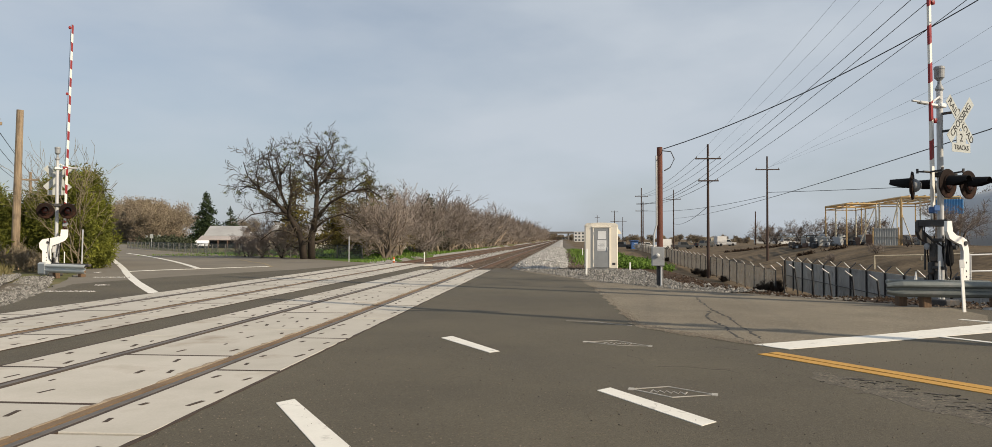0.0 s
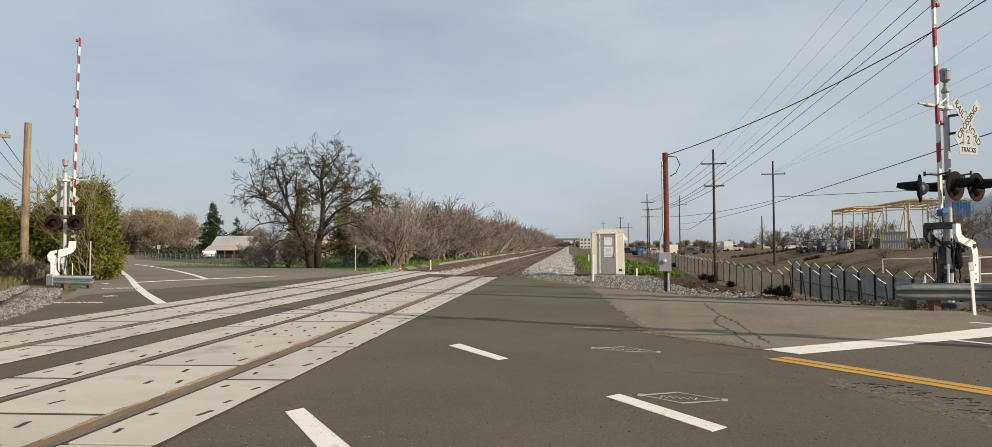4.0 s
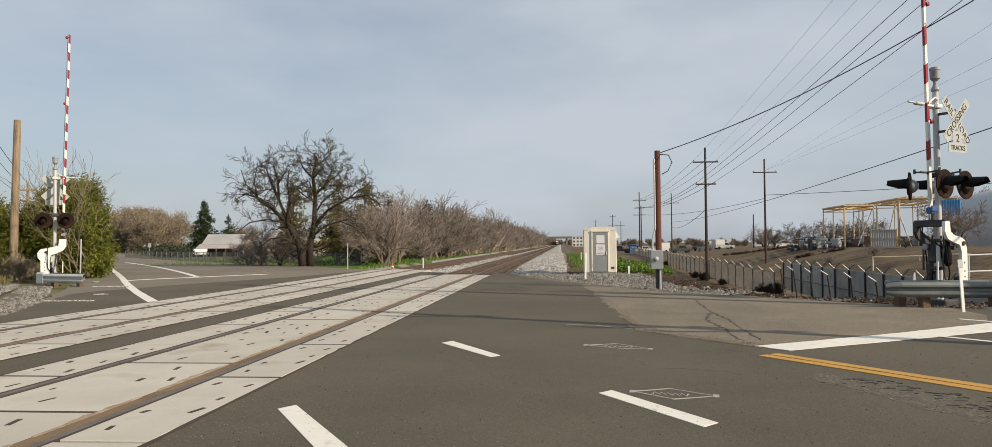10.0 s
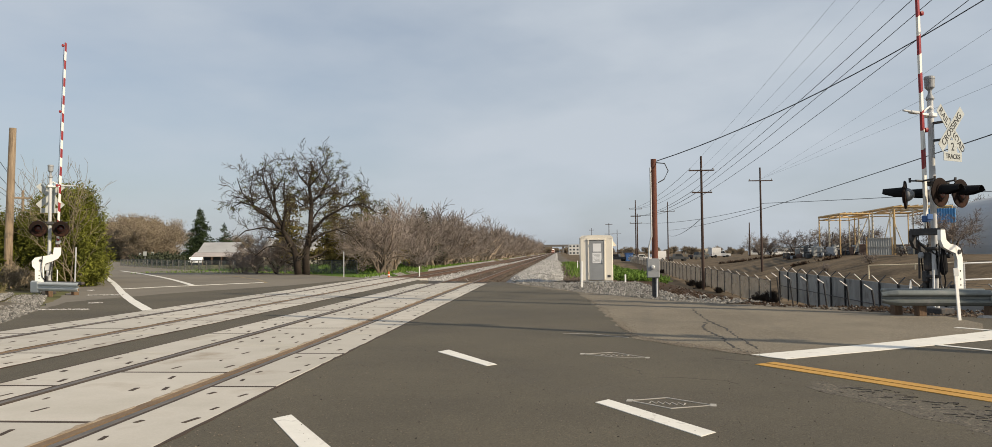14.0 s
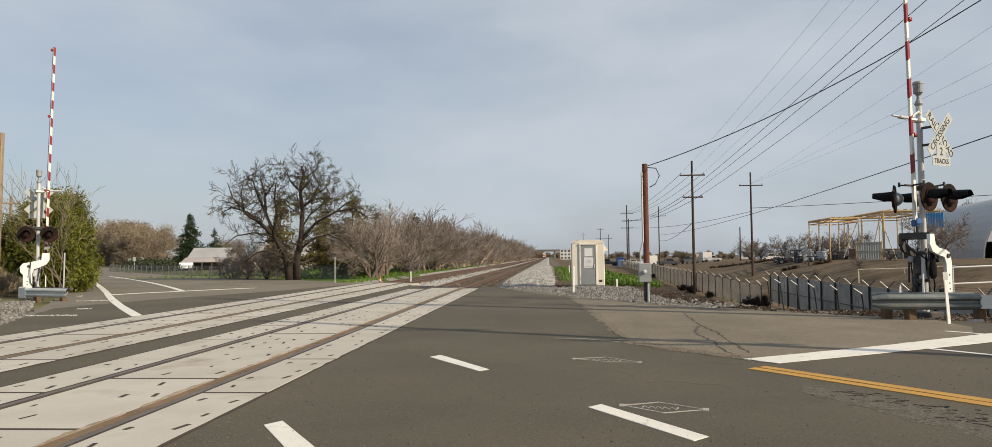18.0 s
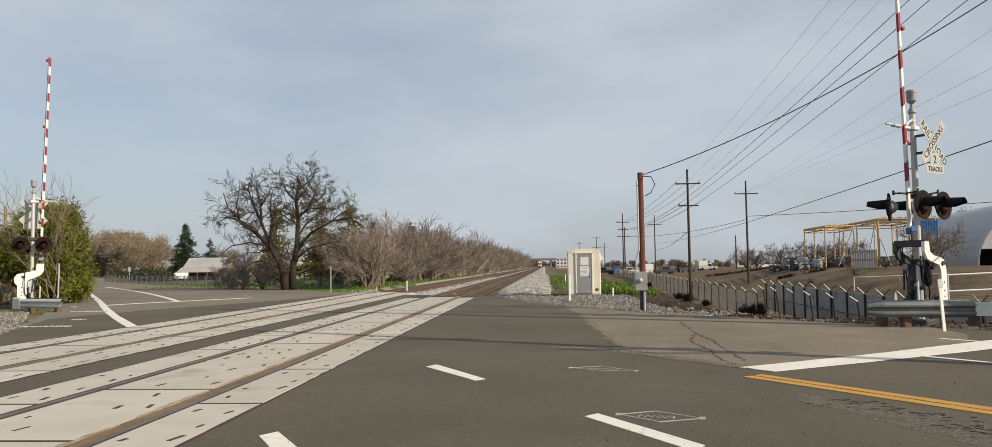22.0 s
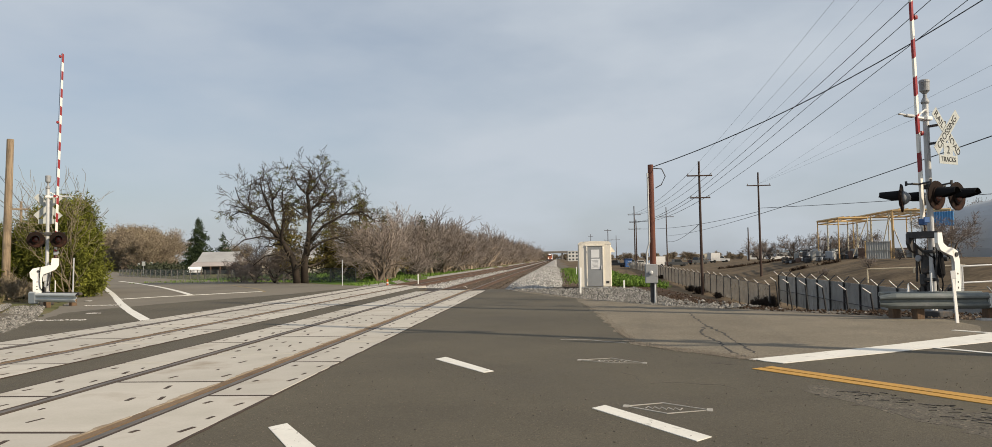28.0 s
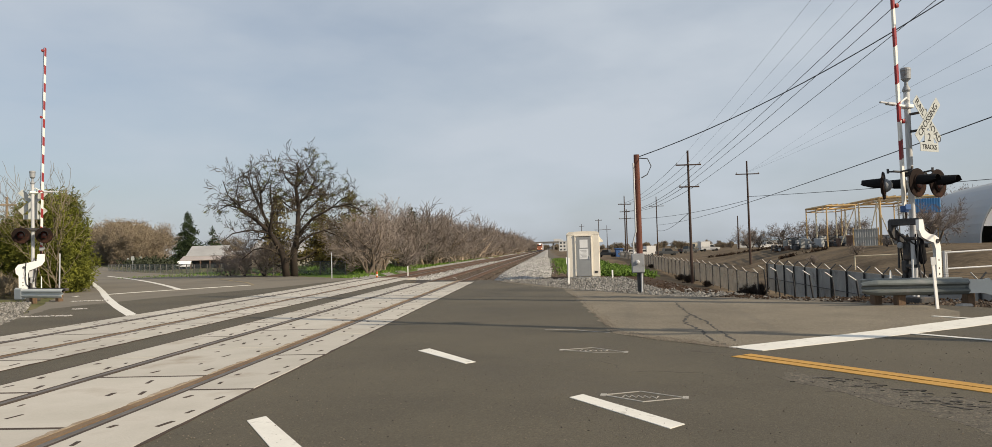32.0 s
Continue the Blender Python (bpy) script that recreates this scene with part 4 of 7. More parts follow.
            cross.rod((s * 0.385, f * 0.27, z + 0.26), (s * 0.385, f * 0.27, z + 0.36), 0.028, n=6)
    part("light_crossarm", cross, M["dark_iron"], t)
    for f in (-1, 1):
        for s in (-1, 1):
            hang = pose(s * 0.385, f * 0.31, z, 0, 0, (0 if f > 0 else 180 + swing))
            c = Vector((0, 0.06, 0))
            fl = part("flasher", MB().dome(c, (0, 1, 0), [(-0.02, 0.295), (0.0, 0.31), (0.015, 0.31), (0.02, 0.28)], 26), M["rust_black"], t, "dark round backing disc of an unlit flashing light", at=hang)
            back = MB().dome(c, (0, -1, 0), [(0.02, 0.15), (0.07, 0.145), (0.12, 0.11), (0.17, 0.05)], 18)
            back.smooth = True
            part("lamp_housing", back, M["grey_paint"], fl)
            part("lens", MB().dome(c + Vector((0, 0.02, 0)), (0, 1, 0), [(0, 0.155), (0.02, 0.15), (0.035, 0.09), (0.042, 0.01)], 22), M["lens_red"], fl, "unlit dark red lens")
            part("lens_ring", MB().dome(c + Vector((0, 0.018, 0)), (0, 1, 0), [(0, 0.195), (0.03, 0.185), (0.03, 0.16)], 22), M["rust_black"], fl)
            hood, n = MB(), 14
            vs, fs = [], []
            for k in range(n + 1):
                a = math.radians(-25 + 230 * k / n)
                for d, r in ((0.02, 0.15), (0.43, 0.13)):
                    reach = (0.43 if math.sin(a) > 0.25 else 0.20 + 0.30 * (1 + math.sin(a) / 0.45) / 1.6) if d > 0.1 else d
                    for rr in (r, r - 0.008):
                        vs.append((c.x + rr * math.cos(a), c.y + reach, c.z + 0.02 + rr * math.sin(a)))
            for k in range(n):
                o, p = k * 4, k * 4 + 4
                fs += [(o, p, p + 2, o + 2), (o + 1, o + 3, p + 3, p + 1), (o + 2, p + 2, p + 3, o + 3)]
            part("hood", hood.add(vs, fs), M["black"], fl)
    # gate machine, yokes and counterweights
    works = "aluminium" if inner == "white_enamel" else "dark_iron"
    part("gate_machine", MB().box((-0.06, -0.17, 1.12), (0.22, 0.16, 0.42), bevel=0.04), M[works], t, "dark cast gate machine")
    part("shaft", MB().rod((-0.06, -0.30, 1.24), (-0.06, 0.30, 1.24), 0.045, n=12), M["dark_iron"], t)
    part("motor", MB().dome((-0.02, -0.22, 0.92), (0, 0, -1), [(0, 0.06), (0.03, 0.075), (0.22, 0.075), (0.27, 0.04)], 16), M[works], t)
    part("hub", MB().dome((0.08, -0.24, 1.26), (0.75, -0.2, 0), [(0, 0.07), (0.04, 0.07), (0.05, 0.035)], 14), M["grey_paint"], t)
    part("buffer", MB().dome((0.02, 0.19, 1.42), (0, 0, -1), [(0, 0.03), (0.10, 0.045), (0.32, 0.075), (0.50, 0.08), (0.58, 0.04)], 14), M[works if works == "aluminium" else "black"], t, "dark drop-shaped buffer")
    part("spring", MB().rod((-0.05, -0.25, 0.30), (-0.05, -0.25, 0.72), 0.04, n=10), M["dark_iron"], t)
    part("strut", MB().rod((0.12, -0.36, 1.62), (0.0, -0.12, 1.34), 0.03, n=6), M["dark_iron"], t)
    part("strut", MB().rod((0.10, -0.10, 1.40), (-0.05, 0.22, 1.12), 0.024, n=6), M["dark_iron"], t)
    part("push_rod", MB().tube([(0.16, 0.2, 1.75), (0.10, 0.16, 1.45), (0.10, 0.13, 0.9), (0.06, 0.2, 0.35)], 0.022, 6), M["dark_iron"], t)
    part("push_rod", MB().tube([(0.2, -0.24, 1.72), (0.10, -0.28, 1.4), (0.02, -0.34, 0.75)], 0.024, 6), M["dark_iron"], t)
    for zz in (0.80, 1.40):
        part("clamp", MB().box((0, -0.03, zz), (0.20, 0.24, 0.07), bevel=0.02), M["dark_iron"], t)
    yoke = [(0.20, 1.80), (0.36, 1.80), (0.37, 1.58), (0.27, 1.43), (0.08, 1.36), (-0.17, 1.30), (-0.23, 1.16), (-0.22, 0.42), (-0.42, 0.42), (-0.43, 1.20), (-0.36, 1.40), (-0.20, 1.47), (0.02, 1.50), (0.16, 1.58)]
    if works == "aluminium":      # the far gate carries a broader casting
        yoke = [(0.16, 1.84), (0.40, 1.84), (0.40, 1.56), (0.30, 1.40), (0.08, 1.28), (-0.12, 1.20), (-0.16, 1.05), (-0.15, 0.30), (-0.46, 0.30), (-0.47, 1.00), (-0.56, 1.10), (-0.58, 1.30), (-0.48, 1.44), (-0.30, 1.48), (0.0, 1.54), (0.14, 1.64)]
    # near gate's inner yoke is dark: its shade is put into the colour
    for y, m, lb in ((0.31, "white_enamel", "white painted counterweight yoke"), (-0.31, inner, "counterweight yoke, shade put into its tone on the near gate")):
        pr = [(x, z) for x, z in yoke]
        yk = part("yoke", MB().plate(pr, y - 0.035, y + 0.035), M[m], t, lb)
        for zz in (0.62, 0.74, 0.92):
            part("bolt_hole", MB().rod((-0.325, y - 0.037, zz), (-0.325, y + 0.037, zz), 0.022, n=8), M["black"], yk)
        part("pivot", MB().rod((-0.29, y - 0.06, 1.33), (-0.29, y + 0.06, 1.33), 0.05, n=10), M["dark_iron"], yk)
        for g, w in ((0.80, 0.26), (0.62, 0.24)):
            part("counterweight", MB().box((-0.325, y * g, 0.50), (w + 0.03, 0.05, w), bevel=0.02), M["white_enamel" if works == "aluminium" else "dark_iron"], t)
    part("yoke_plate", MB().box((0.28, 0, 1.76), (0.15, 0.68, 0.15), bevel=0.015), M["dark_iron"], t)
    # cables at the machine
    for k in range(5):
        part("cable", MB().tube([(0.1 - 0.08 * k, 0.20 - 0.14 * k, 1.5), (0.16 - 0.10 * k, 0.24 - 0.17 * k, 1.15), (0.02 - 0.06 * k, 0.22 - 0.15 * k, 0.7), (0.05, 0.16 - 0.12 * k, 0.22)], 0.016, 5), M["black"], t)
    part("junction_box", MB().box((-0.12, -0.12, 0.62), (0.16, 0.14, 0.24), bevel=0.02), M["dark_iron"], t)
    part("conduit", MB().rod((0.28, 0.12, 0.16), (0.28, 0.12, 0.95), 0.02, n=8), M["white_enamel"], t)
    if works != "aluminium":
        part("placard", MB().plate([(-0.12, 0.0), (0.16, 0.0), (0.16, 0.2), (0.0, 0.42), (-0.12, 0.3)], -0.01, 0.01), M["white_enamel"], t, "white weathered placard", at=pose(0.42, -0.3, 0.30, 0, 0, 20))
    # the raised arm in red and white bands
    foot, top = Vector((0.28, 0, 1.84)), Vector((0.28 + arm_lean, 0, arm_tip))
    part("arm_clamp", MB().box((0.28, 0, 2.04), (0.15, 0.13, 0.14), bevel=0.02).box((0.30, 0.09, 2.08), (0.2, 0.03, 0.12), bevel=0.01), M["grey_paint" if works == "aluminium" else "blue_plate"], t, "adapter clamp at the arm's foot")
    part("arm_socket", MB().rod((0.28, 0, 1.82), (0.28, 0, 2.0), 0.05, n=8), M["rust_black"], t)
    arm = part("gate_arm", MB().rod(foot, foot + (top - foot) * 0.02, 0.05, n=4), M["gate_white"], t, "raised gate arm banded in red and white")
    L = (top - foot).length
    d = (top - foot).normalized()
    side = Vector((d.z, 0, -d.x))
    n = int((L - plain) / band)
    cuts = [plain / L + (1 - plain / L) * k / n for k in range(n + 1)]
    if plain:
        cuts = [0.0] + cuts
    for k, (a, b) in enumerate(zip(cuts, cuts[1:])):
        w0, w1 = 0.045 - 0.010 * a, 0.045 - 0.010 * b
        p, q = foot + (top - foot) * a, foot + (top - foot) * (b - 0.0002)
        sl = 0.05 if 0 < k else 0.0
        vs = []
        for c, w, sh in ((p, w0, sl), (q, w1, 0.05)):
            for i, j in ((-1, -1), (1, -1), (1, 1), (-1, 1)):
                vs.append(c + side * (w * i) + d * (sh * -i * 0.5) + Vector((0, 0.026 * j, 0)))
        red = k % 2 == 1 if plain else k % 2 == (n - 1) % 2
        part("band", MB().add(vs, [(0, 3, 2, 1), (4, 5, 6, 7), (0, 1, 5, 4), (1, 2, 6, 5), (2, 3, 7, 6), (3, 0, 4, 7)]), M["gate_red" if red else "gate_white"], arm)
    for fr in (0.30, 0.66, 0.985):
        c = foot + (top - foot) * fr - side * 0.10
        part("arm_lamp", MB().dome(c - Vector((0, 0.06, 0)), (0, 1, 0), [(0, 0.03), (0.01, 0.052), (0.11, 0.052), (0.12, 0.03)], 12).box(c + side * 0.05, (0.08, 0.04, 0.04)), M["gate_red"], arm, "small unlit red arm lamp")
    part("lamp_wire", MB().tube([foot + (top - foot) * (i / 12) - side * (0.082 - 0.02 * i / 12) for i in range(13)], 0.008, 4), M["black"], arm)


def gate_at(n, s, turn, tip, lean, label, inner="white_enamel", swing=0.0, size=1.0, plain=0.0, band=0.36):
    x, y = road(n, s)
    t = thing("crossing_gate", pose(x, y, -0.08, 0, 0, turn), label, "crossing gate", group="crossing gates")
    gate_parts(t, tip / size, lean / size, inner, swing, plain, band)
    t.scale = (size, size, size)
    return t


ROAD_TURN = math.degrees(math.atan2(-N.y, -N.x))    # the near gate's arm reaches towards -N
near_gate = gate_at(15.98, 9.36, ROAD_TURN, 8.9, 0.12, "railway crossing gate with raised striped arm, behind a guardrail", "dark_iron", 26.0, plain=1.30, band=0.386)
far_gate = gate_at(-1.0, 32.6, ROAD_TURN + 180, 9.55, 0.18, "railway crossing gate with raised striped arm, beside dark evergreens", size=0.94)


def w_beam(t, a, b, z, curl=0.0, name="beam", zinc="guard"):
    """A corrugated guardrail beam from a to b."""
    a, b = Vector(a), Vector(b)
    d = (b - a).normalized()
    q = Vector((d.y, -d.x))
    prof = [(0.0, 0.155), (0.045, 0.135), (0.075, 0.09), (0.075, 0.06), (0.01, 0.02), (0.01, -0.02), (0.075, -0.06), (0.075, -0.09), (0.045, -0.135), (0.0, -0.155)]
    prof2 = [(x - 0.008, y) for x, y in prof[::-1]]
    ring = prof + prof2
    n, vs, fs = len(ring), [], []
    steps = 14
    for k in range(steps + 1):
        c = a + (b - a) * (k / steps)
        for o, h in ring:
            p = c + q * (o - curl * max(0, 1 - k / 2.0))
            vs.append((p.x, p.y, z + h * (1 - 0.35 * max(0, 1 - k / 1.5) * (1 if curl else 0))))
    for k in range(steps):
        fs += [(k * n + i, k * n + (i + 1) % n, k * n + n + (i + 1) % n, k * n + n + i) for i in range(n)]
    fs += [tuple(reversed(range(n))), tuple(range(len(vs) - n, len(vs)))]
    return part(name, MB().add(vs, fs), M[zinc], t, "galvanised corrugated steel beam")


def guardrails():
    t = thing("guardrail", (0, 0, 0), "short galvanised guardrail on stubby wooden posts shielding the gate", "guardrail", group="guardrails")
    w_beam(t, (6.28, 15.15), (8.22, 14.95), 0.36, 0.05)
    end = MB().plate([(-0.24, -0.13), (0.02, -0.13), (0.22, -0.20), (0.17, 0.10), (0.12, 0.16), (0.02, 0.13), (-0.24, 0.14)], -0.03, 0.03)
    part("end_shoe", end, M["zinc_pale"], t, "flared steel end shoe", at=pose(8.44, 14.89, 0.36, 0, 0, -6))
    for x, y in ((6.70, 15.50), (7.02, 15.20), (8.30, 15.12)):
        part("post", MB().box((x, y, 0.12), (0.16, 0.18, 0.52), Matrix.Rotation(0.1, 3, "Z"), 0.012), M["post_wood"], t, "stubby brown wooden post")
    part("back_beam", MB().box((7.4, 15.5, 0.47), (1.9, 0.10, 0.10), Matrix.Rotation(-0.12, 3, "Z"), 0.02), M["guard"], t)
    t = thing("guardrail", (0, 0, 0), "short pale galvanised guardrail before the far gate", "guardrail", group="guardrails")
    w_beam(t, (-18.35, 25.07), (-16.2, 24.1), 0.26, zinc="zinc_pale")
    part("end_shoe", MB().box((-18.5, 25.14, 0.24), (0.5, 0.16, 0.44), Matrix.Rotation(-0.43, 3, "Z"), 0.05), M["zinc_pale"], t)
    for x, y in ((-17.9, 25.0), (-16.55, 24.4)):
        part("post", MB().box((x, y, 0.0), (0.18, 0.18, 0.46), Matrix.Rotation(-0.4, 3, "Z"), 0.012), M["post_wood"], t)
    part("back_beam", MB().box((-17.3, 24.9, 0.38), (2.2, 0.14, 0.10), Matrix.Rotation(-0.42, 3, "Z"), 0.02), M["dark_iron"], t)
    # slim white marker posts
    for x, y, h, tilt, z in ((7.25, 14.22, 0.95, -3.5, -0.1), (0.95, 28.75, 1.05, 1.5, -0.1), (-8.3, 45.2, 0.75, 0, -0.25), (3.05, 33.2, 0.40, 0, -0.1), (-11.9, 41.2, 1.55, 0, -0.1), (1.9, 60, 0.8, 0, -0.2), (-17.9, 26.4, 1.75, 1.0, -0.1)):
        p = thing("marker_post", pose(x, y, z, 0, tilt, 12), "slim white marker post at the roadside", "marker post", group="marker posts")
        part("blade", MB().box((0, 0, h / 2), (0.07 if h < 1.2 else 0.05, 0.02, h), bevel=0.008), M["white_enamel" if h < 1.2 else "aluminium"], p)
        if h == 0.95:
            part("reflector", MB().box((0, -0.014, h + 0.04), (0.105, 0.008, 0.15), bevel=0.004), M["aluminium"], p, "grey square reflector")
    c = thing("marker_post", (-9.2, 40.6, -0.1), "orange flexible marker post with white band", "marker post", group="marker posts")
    part("blade", MB().rod((0, 0, 0), (0, 0, 0.42), 0.06, 0.05, 10), M["orange"], c)
    part("band", MB().rod((0, 0, 0.2), (0, 0, 0.27), 0.062, 0.06, 10), M["white_enamel"], c)
    b = thing("paper_scrap", (8.15, 15.0, -0.07), "pale torn bag lying under the guardrail", "litter")
    part("bag", MB().box((0, 0, 0.05), (0.30, 0.2, 0.08), Matrix.Rotation(0.3, 3, "Z"), 0.036), M["gravel_pale"], b)
    b = thing("paper_scrap", (8.85, 14.45, -0.08), "pale crumpled rag beside the guardrail", "litter")
    part("rag", MB().box((0, 0, 0.03), (0.36, 0.18, 0.06), Matrix.Rotation(-0.3, 3, "Z"), 0.026), M["gravel_pale"], b)


guardrails()


# ---- signal house and service pole ----
def signal_house():
    t = thing("signal_house", pose(1.83, 34.3, -0.12, 0, 0, -1.5), "small cream-painted metal signal house on gravel beside the tracks", "signal house")
    W, D, H = 1.46, 1.7, 1.96
    part("skid", MB().box((0, 0, 0.05), (W - 0.02, D, 0.14), bevel=0.02), M["grey_paint"], t)
    part("body", MB().box((0, 0, 0.12 + H / 2), (W, D, H), bevel=0.03), M["house_cream"], t, "cream enamelled sheet body")
    roof = MB()
    roof.plate([(-W / 2 - 0.004, 0.06 + H), (W / 2 + 0.004, 0.06 + H), (W / 2 + 0.004, 0.12 + H), (W / 2 - 0.10, 0.20 + H), (0, 0.225 + H), (-W / 2 + 0.10, 0.20 + H), (-W / 2 - 0.004, 0.12 + H)], -D / 2 - 0.008, D / 2 + 0.008)
    part("roof", roof, M["house_cream"], t)
    fr = MB()
    for x in (-0.36, 0.36):
        fr.box((x, -D / 2 - 0.02, 1.08), (0.06, 0.06, 1.78), bevel=0.01)
    fr.box((0, -D / 2 - 0.02, 1.98), (0.84, 0.08, 0.06), bevel=0.012)
    part("door_frame", fr, M["house_cream"], t)
    d = part("door", MB().box((0, -D / 2 - 0.01, 1.05), (0.66, 0.05, 1.76), bevel=0.01), M["door_grey"], t, "grey steel door with paper notices")
    part("notice", MB().box((0.02, -D / 2 - 0.04, 1.62), (0.36, 0.006, 0.36)), M["paper"], d)
    part("notice", MB().box((0.02, -D / 2 - 0.04, 1.16), (0.40, 0.006, 0.46)), M["paper"], d)
    bars = MB()
    for k in range(7):
        bars.box((0.02 + 0.02 * (k % 3 - 1), -D / 2 - 0.045, 1.32 - 0.055 * k), (0.30 - 0.05 * (k % 3), 0.003, 0.014))
    part("print_line", bars, M["grey_paint"], d)
    part("handle", MB().box((0.27, -D / 2 - 0.05, 1.0), (0.03, 0.05, 0.16), bevel=0.008), M["aluminium"], d)
    for z in (0.45, 1.7):
        part("hinge", MB().rod((-0.34, -D / 2 - 0.045, z - 0.06), (-0.34, -D / 2 - 0.045, z + 0.06), 0.018, n=6), M["aluminium"], d)
    part("label_plate", MB().box((0.55, -D / 2 - 0.005, 0.34), (0.14, 0.012, 0.10), bevel=0.003), M["dark_iron"], t)
    part("vent_hood", MB().plate([(0, 0), (0.18, -0.22), (0.18, -0.28), (0, -0.28)], -0.25, 0.25), M["house_cream"], t, at=pose(W / 2 - 0.01, -0.4, 1.95))
    return t


signal_house()


def service_pole():
    t = thing("service_pole", (2.86, 22.3, -0.1), "reddish wooden service pole with grey meter box and conduit", "service pole")
    p = MB().rod((0, 0, -0.1), (0, 0, 4.16), 0.095, 0.082, 14)
    part("pole", p, M["pole_red"], t, "red-stained round wooden pole")
    part("post_base", MB().rod((0.0, 0, -0.1), (0, 0, 0.88), 0.10, 0.10, 14), M["dark_iron"], t)
    part("meter_box", MB().box((-0.08, -0.15, 0.92), (0.36, 0.16, 0.56), bevel=0.015), M["grey_paint"], t, "grey steel meter box")
    part("meter", MB().dome((-0.1, -0.23, 0.95), (0, -1, 0), [(0, 0.06), (0.05, 0.06), (0.07, 0.03)], 14), M["aluminium"], t)
    part("conduit", MB().tube([(-0.19, -0.10, 1.2), (-0.19, -0.10, 1.55), (-0.11, -0.12, 1.85), (-0.11, -0.11, 3.0), (-0.11, -0.10, 3.9)], 0.026, 8), M["aluminium"], t)
    part("conduit", MB().rod((0.02, -0.13, 0.0), (0.02, -0.13, 0.66), 0.03, n=8), M["aluminium"], t)
    part("drip_loop", MB().tube([(0.05, -0.05, 4.05), (0.32, -0.05, 4.02), (0.42, -0.05, 3.80), (0.30, -0.05, 3.55), (0.12, -0.08, 3.45)], 0.016, 5), M["cable"], t)


service_pole()


# ---- utility poles and cables ----
def utility_pole(x, y, top, arms, m="pole_dark", r=0.16, turn=0.0, label="dark creosoted utility pole with crossarms", lean=0.0, tip=None):
    z0 = height(x, y) - 0.05
    t = thing("utility_pole", pose(x, y, z0, 0, lean, turn), label, "utility pole", group="utility poles")
    H = top - z0
    part("pole", MB().rod((0, 0, 0), (0, 0, H), r, r * 0.62, 12), M[m], t)
    for z, w in arms:
        a = part("crossarm", MB().box((0, -r, z - z0), (w, 0.10, 0.13), bevel=0.015), M[m], t)
        ins = [-w / 2 + 0.12, w / 2 - 0.12] + ([0.0] if w > 2.2 else [])
        for k in ins:
            part("insulator", MB().dome((k, -r, z - z0 + 0.06), (0, 0, 1), [(0, 0.03), (0.06, 0.03), (0.07, 0.065), (0.13, 0.07), (0.15, 0.035), (0.2, 0.03)], 8), M["grey_paint"], a)
    return t


POLES = [(14.8, 75.0, 10.75, [(9.3, 2.5), (7.1, 2.0)]), (26.6, 97.0, 11.9, [(10.2, 3.0)]), (27.4, 178.0, 13.0, [(10.7, 3.4)]), (18.2, 163.0, 12.4, [(10.5, 2.8), (8.9, 2.2), (7.4, 2.6)]),
         (18.9, 166.0, 9.6, []), (18.0, 235.0, 10.2, [(9.8, 2.2), (6.8, 2.6)]), (26.0, 297.0, 10.0, [(8.3, 3.0)]), (17.8, 330, 11.8, [(10.8, 2.2)]), (38.95, 150, 6.8, [])]
for x, y, top, arms in POLES:
    utility_pole(x, y, top, arms)
utility_pole(15.8, 11.0, 17.6, [(16.6, 3.0), (13.9, 2.4), (12.0, 1.0)], r=0.22)      # its long shadow lies across the road
utility_pole(56.0, 36.0, 12.6, [(11.0, 3.0)])


def cable(a, b, sag, r, m="cable", label="thin dark overhead cable", steps=24, group="overhead cables"):
    a, b = Vector(a), Vector(b)
    pts = [a + (b - a) * (k / steps) - Vector((0, 0, sag * 4 * (k / steps) * (1 - k / steps))) for k in range(steps + 1)]
    ob = part("overhead_cable", MB().tube(pts, r, 5), M[m], label=label)
    tagged(ob, category="cable", group=group)


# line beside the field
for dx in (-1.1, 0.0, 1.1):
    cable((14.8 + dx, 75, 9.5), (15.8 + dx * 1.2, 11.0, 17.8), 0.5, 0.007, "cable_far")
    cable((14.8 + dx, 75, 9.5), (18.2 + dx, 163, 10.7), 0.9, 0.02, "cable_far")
for dx, z in ((-0.85, 14.0), (-0.2, 13.8), (0.85, 13.3)):
    cable((14.8 + dx, 75, 7.3), (15.8 + dx, 11.0, z), 0.45, 0.016)
    cable((14.8 + dx, 75, 7.3), (18.2 + dx, 163, 9.1), 0.9, 0.025)
cable((2.95, 22.3, 4.0), (15.8, 11.0, 12.0), 1.2, 0.014, label="thick black service cable from the short pole")
utility_pole(16.0, 4.35, 14.2, [(11.6, 2.0), (9.3, 2.0), (8.6, 2.0)], r=0.17)
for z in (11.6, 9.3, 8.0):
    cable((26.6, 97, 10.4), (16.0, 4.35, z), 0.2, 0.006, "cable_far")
cable((18.2, 163, 7.5), (26.7, 97, 6.9), 0.8, 0.03)
cable((26.7, 97, 7.3), (56, 36, 6.3), 0.4, 0.03)
cable((27.4, 178, 6.2), (15.8, 11.0, 6.2), 1.0, 0.024)
cable((27.4, 178, 5.0), (14.8, 75, 4.6), 0.8, 0.03)
